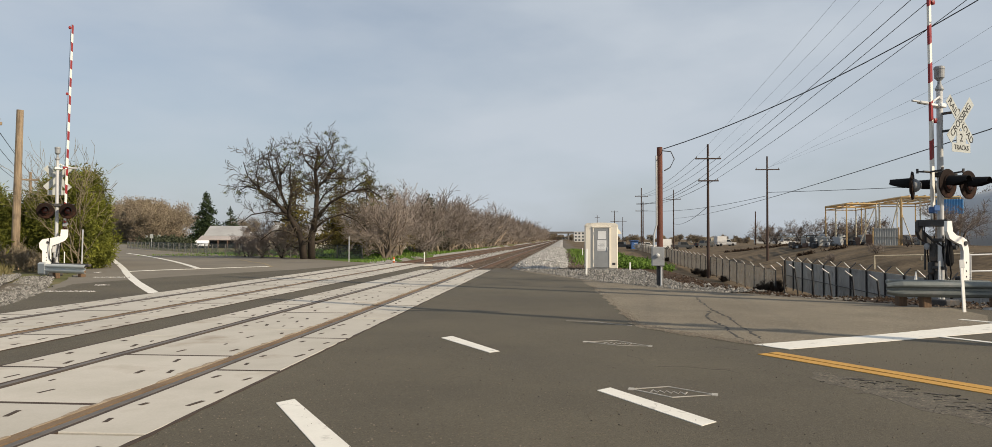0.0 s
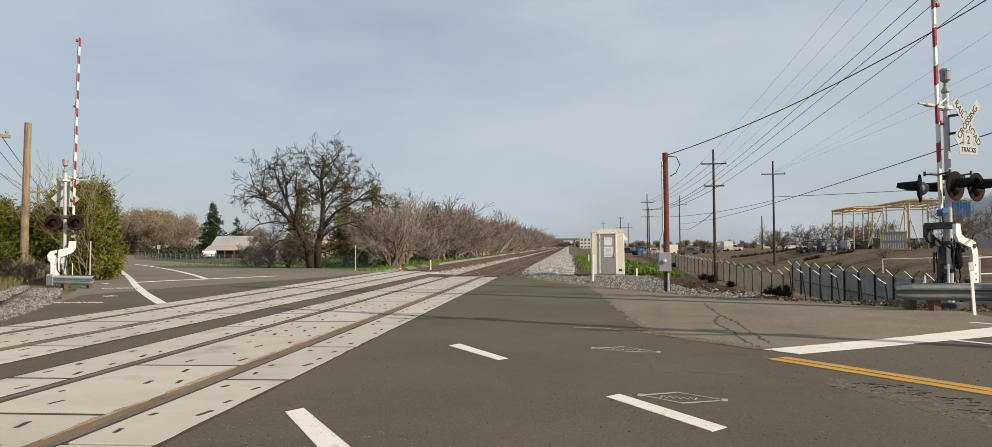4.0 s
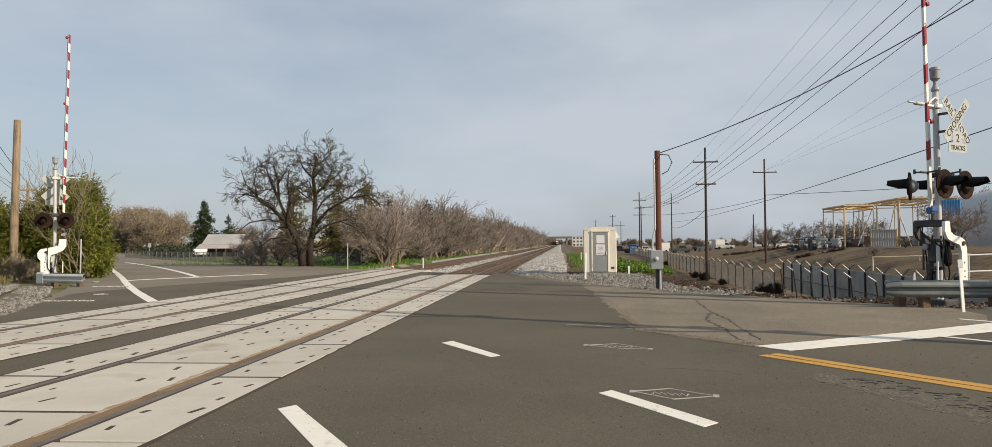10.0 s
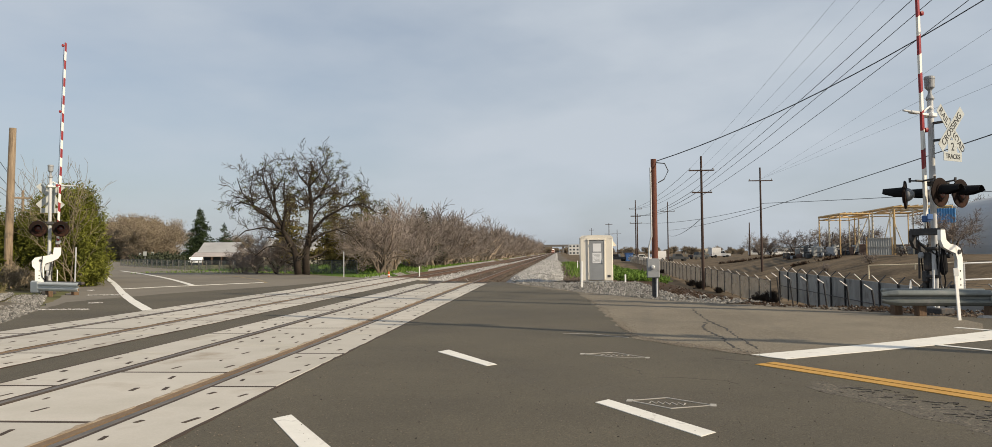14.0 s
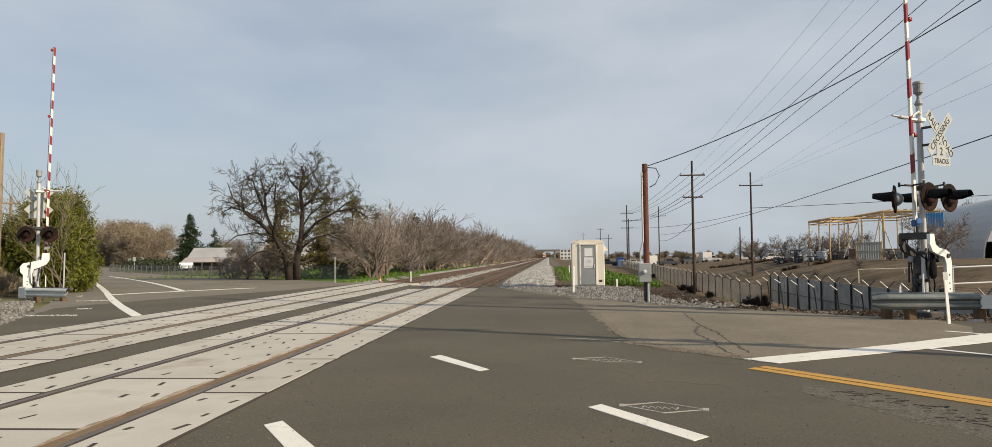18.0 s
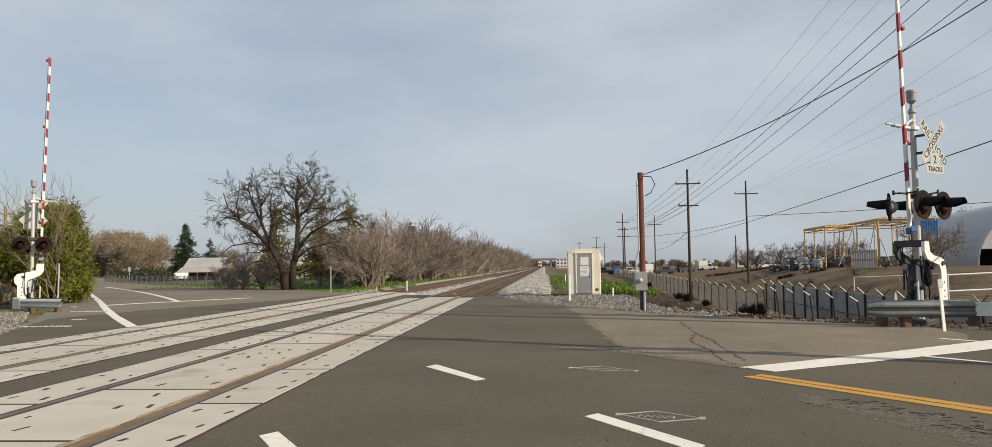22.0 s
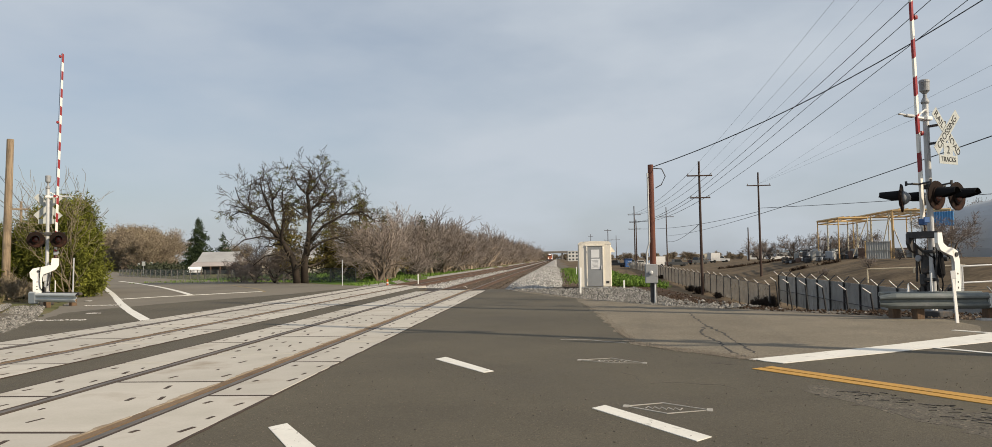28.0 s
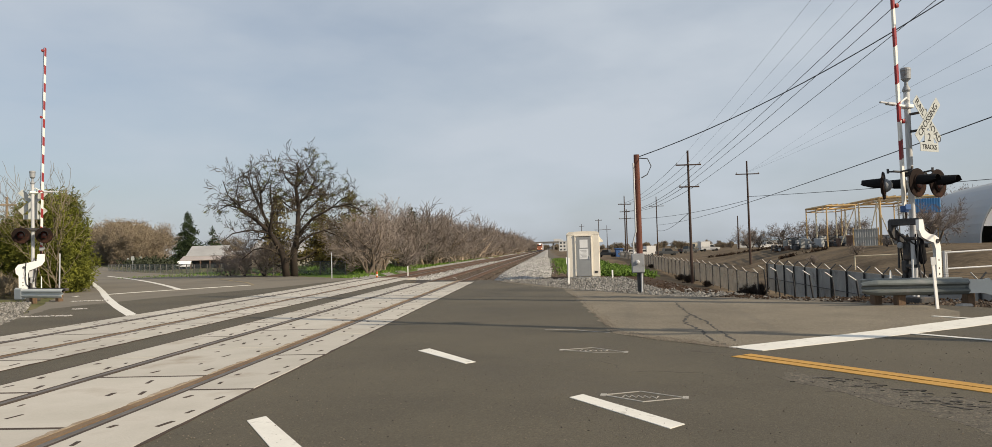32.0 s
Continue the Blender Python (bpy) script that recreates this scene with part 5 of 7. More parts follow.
# ---- fences ----
def fence(points, h, gap, label, fabric, arms=True, slats=False, z_of=height, post="fence_post", arm_side=1):
    """A wire fence through points of the plan, with posts, slanted arms and fabric bay by bay."""
    x0, y0 = points[0]
    t = thing("chain_link_fence", (x0, y0, z_of(x0, y0)), label, "fence", group="chain-link fences")
    rnd = random.Random(int(x0 * 10))
    for (ax, ay), (bx, by) in zip(points, points[1:]):
        a, b = Vector((ax, ay)), Vector((bx, by))
        k = max(1, round((b - a).length / gap))
        d = (b - a).normalized()
        q = Vector((d.y, -d.x)) * arm_side
        for i in range(k + 1):
            p = a + (b - a) * (i / k)
            z = z_of(p.x, p.y)
            o = Vector((p.x - x0, p.y - y0, z - z_of(x0, y0)))
            if i < k or (bx, by) == points[-1]:
                ps = part("post", MB().rod(o - Vector((0, 0, 0.1)), o + Vector((0, 0, h)), 0.05, n=7), M[post], t)
                if arms:
                    tip = o + Vector((q.x * 0.32, q.y * 0.32, h + 0.30))
                    part("arm", MB().rod(o + Vector((0, 0, h - 0.02)), tip, 0.028, 0.024, n=6), M["fence_arm"], ps, "pale slanted wire arm")
                    # opposite arm in the dark post tone: its shade put into the colour
                    if slats:
                        part("arm", MB().rod(o + Vector((0, 0, h - 0.02)), o + Vector((-q.x * 0.30, -q.y * 0.30, h + 0.30)), 0.034, 0.03, n=6), M["fence_post"], ps, "dark slanted wire arm")
            if i < k:
                p2 = a + (b - a) * ((i + 1) / k)
                o2 = Vector((p2.x - x0, p2.y - y0, z_of(p2.x, p2.y) - z_of(x0, y0)))
                mb = MB()
                if slats:
                    m = 34
                    for s in range(m):
                        u = o + (o2 - o) * ((s + 0.5) / m) + Vector((q.x, q.y, 0)) * -0.07
                        mb.box(u + Vector((0, 0, h / 2 + rnd.uniform(-.01, .01))), (0.078, 0.012 + 0.01 * (s % 2), h - 0.06), Matrix.Rotation(math.atan2(d.y, d.x) + rnd.uniform(-.12, .12), 3, "Z"))
                    part("slat_bay", mb, M[fabric], t, "grey privacy slats")
                    rl = MB().rod(o + Vector((q.x * .05, q.y * .05, h * 0.46)), o2 + Vector((q.x * .05, q.y * .05, h * 0.46)), 0.022, n=5)
                else:
                    e = Vector((q.x, q.y, 0)) * 0.004
                    lo, up = Vector((0, 0, 0.03)), Vector((0, 0, h - 0.03))
                    mb.add([o + lo - e, o2 + lo - e, o2 + up - e, o + up - e, o + lo + e, o2 + lo + e, o2 + up + e, o + up + e], [(3, 2, 1, 0), (4, 5, 6, 7), (0, 1, 5, 4), (2, 3, 7, 6), (1, 2, 6, 5), (3, 0, 4, 7)])
                    part("wire_bay", mb, M[fabric], t)
                    rl = MB().rod(o + Vector((0, 0, h)), o2 + Vector((0, 0, h)), 0.02, n=5)
                if arms:
                    for w in (0.1, 0.2, 0.3):
                        rl.rod(o + Vector((q.x * w, q.y * w, h + w * 0.94)), o2 + Vector((q.x * w, q.y * w, h + w * 0.94)), 0.006, n=3, caps=False)
                part("rail", rl, M["fence_post"], t)
    return t


FENCE_LOW = lambda x, y: -2.3
fence([(14.7, 52.0), (16.2, 110.0), (17.6, 170.0)], 1.78, 3.05, "dusty chain-link fence with barbed-wire arms beside a dirt bank", "link_tan", z_of=lambda x, y: -2.52 + 0.3 * smooth(y, 52, 75) + 0.6 * smooth(y, 75, 150), arm_side=-1)
fence([(17.1, 58.0), (15.5, 37.0), (15.0, 30.0), (17.0, 20.0), (22.0, 12.0)], 2.05, 2.67, "grey slatted chain-link fence with slanted barbed-wire arms", "slat", slats=True, z_of=FENCE_LOW, arm_side=1)
for k in range(6):
    f = k / 5
    p = thing("leaning_post", pose(13.7 - 0.8 * f, 46.5 - 15.5 * f, -2.4, 0, -6 - 2 * (k % 2), 20), "dark leaning steel post with a slanted arm", "fence post", group="leaning posts")
    part("post", MB().rod((0, 0, 0), (0, 0, 2.12), 0.04, n=7), M["fence_post"], p)
    part("arm", MB().rod((0, 0, 2.10), (-0.32, 0.05, 2.38), 0.032, 0.03, n=6), M["fence_arm"], p)
pr = thing("pipe_rail", (0, 0, 0), "low pale pipe rail fence on the field's rise", "pipe rail")
rail_pts = [(25.2, 61.7, 0.02), (28.2, 60.4, 0.12), (31.2, 58.9, 0.30)]
for (x0, y0, z0), (x1, y1, z1) in zip(rail_pts, rail_pts[1:]):
    part("rail", MB().rod((x0, y0, z0), (x1, y1, z1), 0.055, n=6), M["frame_pale"], pr)
for x0, y0, z0 in rail_pts:
    part("post", MB().rod((x0, y0, height(x0, y0) - 0.3), (x0, y0, z0 + 0.05), 0.055, n=7), M["frame_pale"], pr)
for n, (x0, x1, z0, z1, tall) in enumerate(((16.03, 18.2, 0.72, 0.79, 0.80), (18.34, 21.6, 0.80, 0.92, 1.10))):
    pg = thing("pipe_gate", (x0, 30.75, height(x0, 30.75)), "pale galvanised pipe gate frame behind the slatted fence", "gate", group="pipe gates")
    up, w = -height(x0, 30.75), x1 - x0
    part("gate_post", MB().rod((0, 0, -0.1), (0, 0, tall + up), 0.055, n=8), M["aluminium"], pg)
    part("frame_upright", MB().rod((w, 0.1, up - 0.6), (w, 0.1, up + z1), 0.035, n=7), M["aluminium"], pg)
    part("frame_upright", MB().rod((0.09, 0, up - 0.6), (0.09, 0, up + z0), 0.035, n=7), M["aluminium"], pg)
    for lo in (0.0, -0.65, -1.3):
        part("frame_rail", MB().rod((0.02, 0, up + z0 + lo), (w, 0.1, up + z1 + lo), 0.035, n=7), M["aluminium"], pg)
fence([(10.0, 16.98), (12.6, 17.4)], 0.80, 1.4, "low dark chain-link panel beside the guardrail", "link_dark", arms=False, z_of=lambda x, y: -0.32)
bl = thing("bollard", (10.35, 17.7, height(10.35, 17.7)), "short yellow steel bollard behind the guardrail", "bollard")
part("pipe", MB().rod((0, 0, -0.05), (0, 0, 0.75 - height(10.35, 17.7)), 0.055, n=10), M["paint_yellow"], bl)
fence([(-58.0, 96.0), (-30.0, 62.3), (-22.6, 56.4), (-14.0, 52.0)], 0.95, 2.6, "low grey chain-link fence along a green yard", "link_green", arms=False, z_of=lambda x, y: height(x, y), post="bridge")


# ---- bare trees ----
def grow(segs, p, d, length, r, level, last, rnd, up=0.12, kink=0.22, kids=(3, 5), shrink=0.62, spread=0.75):
    """Adds the pieces of one branch and of all that spring from it: (from, to, radius, radius, level)."""
    k = 4 if level < last else 3
    pts, dirs, rs = [p], [d], [r]
    for i in range(k):
        d = (d + Vector((rnd.gauss(0, kink), rnd.gauss(0, kink), rnd.gauss(0, kink) + up))).normalized()
        q = pts[-1] + d * (length / k)
        r2 = r * (1 - 0.55 * (i + 1) / k)
        segs.append((pts[-1], q, rs[-1], r2, level))
        pts.append(q)
        dirs.append(d)
        rs.append(r2)
    if level >= last:
        return
    for c in range(rnd.randint(*kids)):
        i = rnd.randint(1, k)
        side = Vector((rnd.gauss(0, 1), rnd.gauss(0, 1), rnd.gauss(0, 0.6)))
        side = (side - side.dot(dirs[i]) * dirs[i]).normalized()
        nd = (dirs[i] + side * rnd.uniform(spread * 0.6, spread * 1.4)).normalized()
        grow(segs, pts[i], nd, length * rnd.uniform(shrink * 0.8, shrink * 1.15), max(rs[i] * 0.62, 0.006), level + 1, last, rnd, up, kink, kids, shrink, spread)
    grow(segs, pts[-1], dirs[-1], length * shrink, rs[-1], level + 1, last, rnd, up, kink, kids, shrink, spread)


def branch_meshes(segs, split, thin, keep=1):
    a, b = MB(), MB()
    for p, q, r0, r1, lv in segs:
        mb = a if lv <= split else b
        mb.rod(p, q, max(r0, thin), max(r1, thin * 0.8), 6 if lv <= split else 3, caps=False)
    a.smooth = True
    return a, b


def leaf_clumps(centres, per, size, spread, rnd, flat=0.6, long=1.0):
    """Many small folded leaves or needle sprays round the centres, in one mesh."""
    vs, fs = [], []
    for c in centres:
        for _ in range(per):
            o = Vector((rnd.gauss(0, spread), rnd.gauss(0, spread), rnd.gauss(0, spread * flat)))
            d = Vector((rnd.gauss(0, 1), rnd.gauss(0, 1), rnd.gauss(0.3, 0.8))).normalized()
            e = d.cross(Vector((rnd.gauss(0, 1), rnd.gauss(0, 1), rnd.gauss(0, 1)))).normalized()
            s = size * rnd.uniform(0.6, 1.4)
            p = Vector(c) + o
            i = len(vs)
            n = d.cross(e) * s * 0.18
            vs += [p, p + d * s * long * 0.5 + e * s * 0.28 + n, p + d * s * long, p + d * s * long * 0.5 - e * s * 0.28 + n]
            fs += [(i, i + 1, i + 2), (i, i + 2, i + 3)]
    return MB().add(vs, fs)


def big_tree():
    rnd = random.Random(12)
    x, y = -16.4, 47.6
    t = thing("bare_tree", (x, y, height(x, y)), "large bare twin-trunked tree with dark bark and clumps of mistletoe", "tree")
    right = Vector((0.94, 0.33, 0))       # across the view, so that the two trunks spread side by side
    back = Vector((-0.33, 0.94, 0))

    def P(a, z, b=0.0):
        z += 0.055 * max(0.0, z - 2.0)
        a *= 0.95
        return right * a + back * b + Vector((0, 0, z))

    limbs = [  # (points, radius at foot, radius at tip)
        ([(-0.25, -0.1), (-0.45, 1.2), (-0.75, 1.9), (-1.4, 2.9), (-2.2, 3.7), (-3.2, 4.3)], 0.30, 0.10),
        ([(-0.75, 1.9), (-1.2, 2.6), (-1.9, 4.4), (-2.0, 5.6), (-2.3, 6.5)], 0.18, 0.05),
        ([(-1.4, 2.9), (-1.1, 4.2), (-1.3, 5.2), (-1.2, 6.2)], 0.13, 0.04),
        ([(-2.2, 3.7), (-3.2, 4.4), (-4.2, 4.7), (-4.8, 4.4)], 0.10, 0.03),
        ([(-3.2, 4.3), (-3.6, 5.4), (-3.3, 6.6)], 0.08, 0.03),
        ([(0.2, -0.1), (0.15, 1.4), (0.45, 2.8), (0.4, 4.6), (0.35, 5.8), (0.6, 6.7), (0.5, 7.2)], 0.30, 0.06),
        ([(0.35, 5.8), (-0.3, 6.3), (-0.6, 7.2)], 0.10, 0.03), ([(-1.4, 2.9), (-2.6, 3.1), (-3.8, 2.9), (-4.5, 2.4)], 0.08, 0.03), ([(-1.9, 4.4), (-2.4, 5.6), (-2.8, 6.4), (-2.7, 6.9)], 0.11, 0.03), ([(-2.0, 5.4), (-1.5, 6.2), (-1.3, 6.8)], 0.07, 0.03), ([(-3.2, 4.3), (-4.0, 5.2), (-4.3, 6.0)], 0.06, 0.03), ([(-0.5, 1.4), (-1.6, 2.0), (-2.4, 1.9), (-3.2, 1.3)], 0.07, 0.03), ([(2.2, 3.0), (3.2, 2.6), (3.9, 1.9)], 0.05, 0.02),
        ([(0.4, 4.6), (1.2, 5.3), (1.6, 6.0), (1.8, 6.7)], 0.12, 0.04), ([(0.35, 5.6), (1.0, 6.3), (1.3, 7.0)], 0.08, 0.03), ([(1.2, 5.3), (2.0, 5.8), (2.5, 6.3)], 0.07, 0.03), ([(0.6, 6.4), (1.2, 6.9), (1.6, 7.2)], 0.05, 0.02), ([(0.5, 3.4), (1.0, 4.2), (1.9, 4.9), (2.6, 5.3)], 0.08, 0.03),
        ([(0.45, 2.8), (1.4, 3.7), (2.8, 4.4), (4.0, 4.6), (4.9, 4.0)], 0.14, 0.04),
        ([(2.8, 4.4), (3.4, 4.9), (4.0, 5.1)], 0.07, 0.03), ([(3.4, 4.6), (4.3, 4.4), (4.9, 3.6)], 0.05, 0.02),
        ([(0.4, 4.2), (-0.4, 4.7), (-0.7, 5.0)], 0.06, 0.03),
        ([(0.15, 1.9), (1.2, 2.7), (2.2, 3.0), (3.4, 3.2)], 0.10, 0.03),
        ([(1.3, 5.2), (2.4, 5.3), (3.2, 5.2)], 0.06, 0.03)]
    trunk, segs, centres = MB(), [], []
    trunk.smooth = True
    for n, (pts, r0, r1) in enumerate(limbs):
        depth = rnd.uniform(-1.4, 1.4) if n not in (0, 5) else 0.0
        m = len(pts) - 1
        pp = [P(a, z, depth * (i / m)) + Vector((rnd.gauss(0, 0.05), rnd.gauss(0, 0.05), 0)) for i, (a, z) in enumerate(pts)]
        rs = [(0.9 if pts[i][1] < 2.0 else 0.78) * (r0 + (r1 - r0) * i / m) for i in range(m + 1)]
        trunk.tube(pp, rs, 8)
        for i in range(1, m + 1):
            for _ in range((4 if pts[i][1] > 4.5 else 3) if pts[i][1] > 2.5 else 1):
                f = rnd.random()
                o = pp[i - 1].lerp(pp[i], f)
                d = Vector((rnd.gauss(0, 1), rnd.gauss(0, 1), rnd.gauss(0.35, 0.6))).normalized()
                grow(segs, o, d, rnd.uniform(0.55, 1.15), rs[i] * 0.7, 1, 3, rnd, up=0.05, kink=0.34, kids=(2, 4), shrink=0.64, spread=0.85)
            if pts[i][1] > 3.4 and rnd.random() < 0.5:
                centres += [pp[i] + Vector((rnd.gauss(0, 0.4), rnd.gauss(0, 0.4), rnd.gauss(0.1, 0.4))) for _ in range(4)]
    a, b = branch_meshes(segs, 0, 0.013)
    part("trunk", trunk, M["bark_dark"], t, "dark rough twin trunk")
    part("crown", b, M["twig_dark"], t)
    part("mistletoe", leaf_clumps(centres, 40, 0.085, 0.10, rnd), M["mistletoe"], t, "olive mistletoe clumps")


big_tree()


def bare_kind(name, label, seed, h, r, stems, lean, m_trunk, m_twig, thin, last=3, kids=(4, 6), length=0.42, up=0.12, haze=None):
    rnd = random.Random(seed)
    t = thing(name, (0, 0, -500), label, "tree" if h > 3 else "shrub", group=label)
    segs = []
    for k in range(stems):
        a = rnd.uniform(0, 6.28)
        d = Vector((math.cos(a) * lean, math.sin(a) * lean, 1)).normalized()
        grow(segs, Vector((rnd.gauss(0, 0.15), rnd.gauss(0, 0.15), -0.1)), d, h * length * rnd.uniform(0.8, 1.15), r, 0, last, rnd, up=up, kids=kids, shrink=0.66, spread=0.8)
    top = max(q.z for _, q, *_ in segs)
    segs = [(p * (h / top), q * (h / top), a, b, lv) for p, q, a, b, lv in segs]
    a, b = branch_meshes(segs, 1 if m_trunk in ("stem_tan", "stem_brown") else 0, thin)
    part("trunk", a, M[m_trunk], t)
    part("crown", b, M[m_twig], t)
    if haze:
        count, per, size, wide, m = haze
        tips = [q for _, q, _, _, lv in segs if lv >= last - 1 and q.z > h * 0.12]
        part("foliage", leaf_clumps([rnd.choice(tips) for _ in range(count)], per, size, wide, rnd, 0.8, 3.0), M[m], t)
    return t


def plant(base, x, y, s=1.0, turn=0.0, z=None, first={}):
    """The first call moves the pattern itself into place, later ones copy it."""
    z = height(x, y) - 0.05 if z is None else z
    if base.name not in first:
        first[base.name] = True
        base.matrix_world = pose(x, y, z, 0, 0, turn)
        base.scale = (s, s, s)
        return base
    c = copy_thing(base, pose(x, y, z, 0, 0, turn))
    c.scale = (s, s, s)
    return c


HEDGE = [bare_kind("bare_shrub", "tall bare grey-brown thicket tree along the railway", 30 + k, 5.0, 0.15, 4 + k % 3, 0.34, "stem_tan", "twig", 0.014, kids=(3, 5), length=0.34, up=0.11 if k % 2 else 0.03) for k in range(6)]
# back row: shade behind the front trees put into a darker twig colour
BACK = [bare_kind("bare_shrub_dark", "dark bare thicket tree behind the front row", 40 + k, 5.0, 0.10, 6, 0.36, "twig_shade", "twig_shade", 0.014, kids=(4, 5), length=0.36, up=0.08) for k in range(3)]
NEAR = [bare_kind("bare_thicket", "broad bare thicket shrub with a rounded crown of fine twigs", 60 + k, 5.6, 0.14, 8, 0.40, "stem_brown", "twig", 0.012, last=4, kids=(3, 4), length=0.32, up=0.09) for k in range(2)]
DENSE = [bare_kind("bare_tree_far", "dense bare brownish roadside tree with rounded crown", 50 + k, 7.5, 0.17, 6, 0.62, "bark_dark", "twig_mauve", 0.03, last=4, kids=(3, 4), length=0.30, up=0.06, haze=(1100, 12, 0.13, 0.40, "fine_twig")) for k in range(3)]
FIELD = [bare_kind("bare_tree_small", "small dark bare tree in the dry field", 70 + k, 4.2, 0.11, 4, 0.75, "bark_dark", "twig", 0.014, last=4, kids=(3, 4), length=0.32, up=0.05, haze=(300, 8, 0.05, 0.18, "twig")) for k in range(3)]


NEAR_SPOTS = [(-12.1, 51.3, 0.96), (-13.0, 57.0, 1.1), (-14.2, 64.5, 0.85), (-13.2, 70.5, 1.10), (-14.8, 76.0, 1.15), (-12.9, 82.0, 1.05), (-13.2, 92.0, 1.15), (-12.8, 104.0, 1.2)]


def rows_of_trees():
    rnd = random.Random(3)
    y = 46.0
    while y < 560:
        size = (1.16 + 0.004 * (min(y, 110) - 60) + 0.0016 * max(0, min(y, 300) - 110)) * (1 + 0.22 * noise.noise((y * 0.13, 0.7, 2.0)))
        for off in (0.0, 3.4):
            x = -13.6 - off + bend(y) + rnd.uniform(-0.8, 0.8)
            if x - 1.6 > -0.262 * y and (y > 110 or rnd.random() < (0.5 if off else 0.75)):
                plant(rnd.choice(BACK if off else HEDGE), x, y + rnd.uniform(-1, 1), (rnd.uniform(0.7, 1.22) if off == 0 else rnd.uniform(0.85, 1.1)) * size, rnd.uniform(0, 360), -0.2)
        y += (3.4 if y < 110 else 4.5 if y < 220 else 9) * rnd.uniform(0.75, 1.3)
    for x, y, k in NEAR_SPOTS:
        plant(rnd.choice(NEAR), x, y, k, rnd.uniform(0, 360), -0.2)
    for k in range(46):            # beyond the crossing, along the road
        s = 92 + k * 6.5 + rnd.uniform(-2, 2)
        n = 12.0 - 0.012 * (s - 80) + rnd.uniform(0, 9)
        x, y = -64.5 - (s - 126) * 0.54 + n * 0.84 - 4, 108 + (s - 126) * 0.842 + n * 0.54
        if x < -0.556 * y:
            plant(rnd.choice(DENSE), x, y, rnd.uniform(0.9, 1.15) * (1.0 + 0.0042 * (s - 90)), rnd.uniform(0, 360))
    for k in range(14):            # the other side of that road, farther
        s = 150 + k * 18
        x, y = -64.5 - (s - 126) * 0.54 - 11 - rnd.uniform(0, 5), 108 + (s - 126) * 0.842 - 6
        plant(rnd.choice(DENSE), x, y, rnd.uniform(0.8, 1.1), rnd.uniform(0, 360))
    # field and yard trees
    for x, y, s in ((47, 148, 1.2), (53, 150, 1.35), (60, 160, 1.2), (43, 150, 0.9), (66.3, 122, 2.25), (62.8, 118, 1.9), (64.6, 121, 1.9), (70, 130, 1.6), (52, 190, 1.5), (47, 128, 0.55), (40.5, 79, 1.2), (30, 73, 0.3), (36, 80, 0.3), (27, 76, 0.25), (58, 150, 1.3), (66, 160, 1.6)):
        plant(rnd.choice(FIELD), x, y, s, rnd.uniform(0, 360))
    for k in range(26):            # low woods along the skyline
        plant(rnd.choice(DENSE), 22 + k * 9 + rnd.uniform(-5, 5), 560 + rnd.uniform(-60, 90), rnd.uniform(0.4, 0.75), rnd.uniform(0, 360), -0.5)
    for k in range(22):            # woods behind the overpass
        plant(rnd.choice(DENSE), -70 + k * 6 + rnd.uniform(-2, 2), 935 + rnd.uniform(-20, 50), rnd.uniform(0.9, 1.35), rnd.uniform(0, 360), -0.5)
    for k in range(90):            # far woods to the right of the tracks
        plant(rnd.choice(DENSE), 40 + k * 3.4 + rnd.uniform(-3, 3), 330 + rnd.uniform(-30, 90), rnd.uniform(0.32, 0.62), rnd.uniform(0, 360), -0.5)
    for x, y, z in ((-66, 150, 0.8), (-57, 152, 0.7), (-45, 175, 0.5), (-38, 180, 0.5)):
        plant(rnd.choice(DENSE), x, y, z, rnd.uniform(0, 360))
    for x, y, z in ((-18.9, 49.4, 0.78), (-20.9, 51.0, 0.62), (-22.6, 52.5, 0.5)):
        plant(rnd.choice(FIELD), x, y, z, rnd.uniform(0, 360))


rows_of_trees()


def conifer(x, y, h, w, label, m="needle_dark", seed=1, tiers=26, per=20, low=0.08, leaf=0.2, gaps=0.0):
    """A spire with drooping limbs; gaps: the share of limbs that are bare."""
    rnd = random.Random(seed)
    t = thing("conifer_tree", (x, y, height(x, y)), label, "tree", group="evergreen trees")
    centres, limbs = [Vector((0, 0, h * 0.985)), Vector((0, 0, h * 0.95))], MB().rod((0, 0, 0), (0, 0, h * 0.97), w * 0.03, 0.02, 8)
    for k in range(tiers):
        f = k / tiers
        z = h * (low + (0.97 - low) * f)
        for j in range(max(4, int(10 * (1 - f)))):
            a = rnd.uniform(0, 6.28)
            R = w * 0.5 * ((1 - f) ** 0.9) * rnd.uniform(0.55, 1.15) + 0.06
            tip = Vector((R * math.cos(a), R * math.sin(a), z - R * rnd.uniform(0.1, 0.4)))
            limbs.rod((0, 0, z), tip, 0.035, 0.012, 3, caps=False)
            if rnd.random() >= gaps:
                n = max(1, int(R / 0.35))
                centres += [Vector((0, 0, z)).lerp(tip, (i + 1) / n) for i in range(n)]
    part("trunk", limbs, M["bark_dark"], t, "dark trunk with bare limbs")
    part("needles", leaf_clumps(centres, per, leaf, 0.16, rnd, 0.6, 1.4), M[m], t)


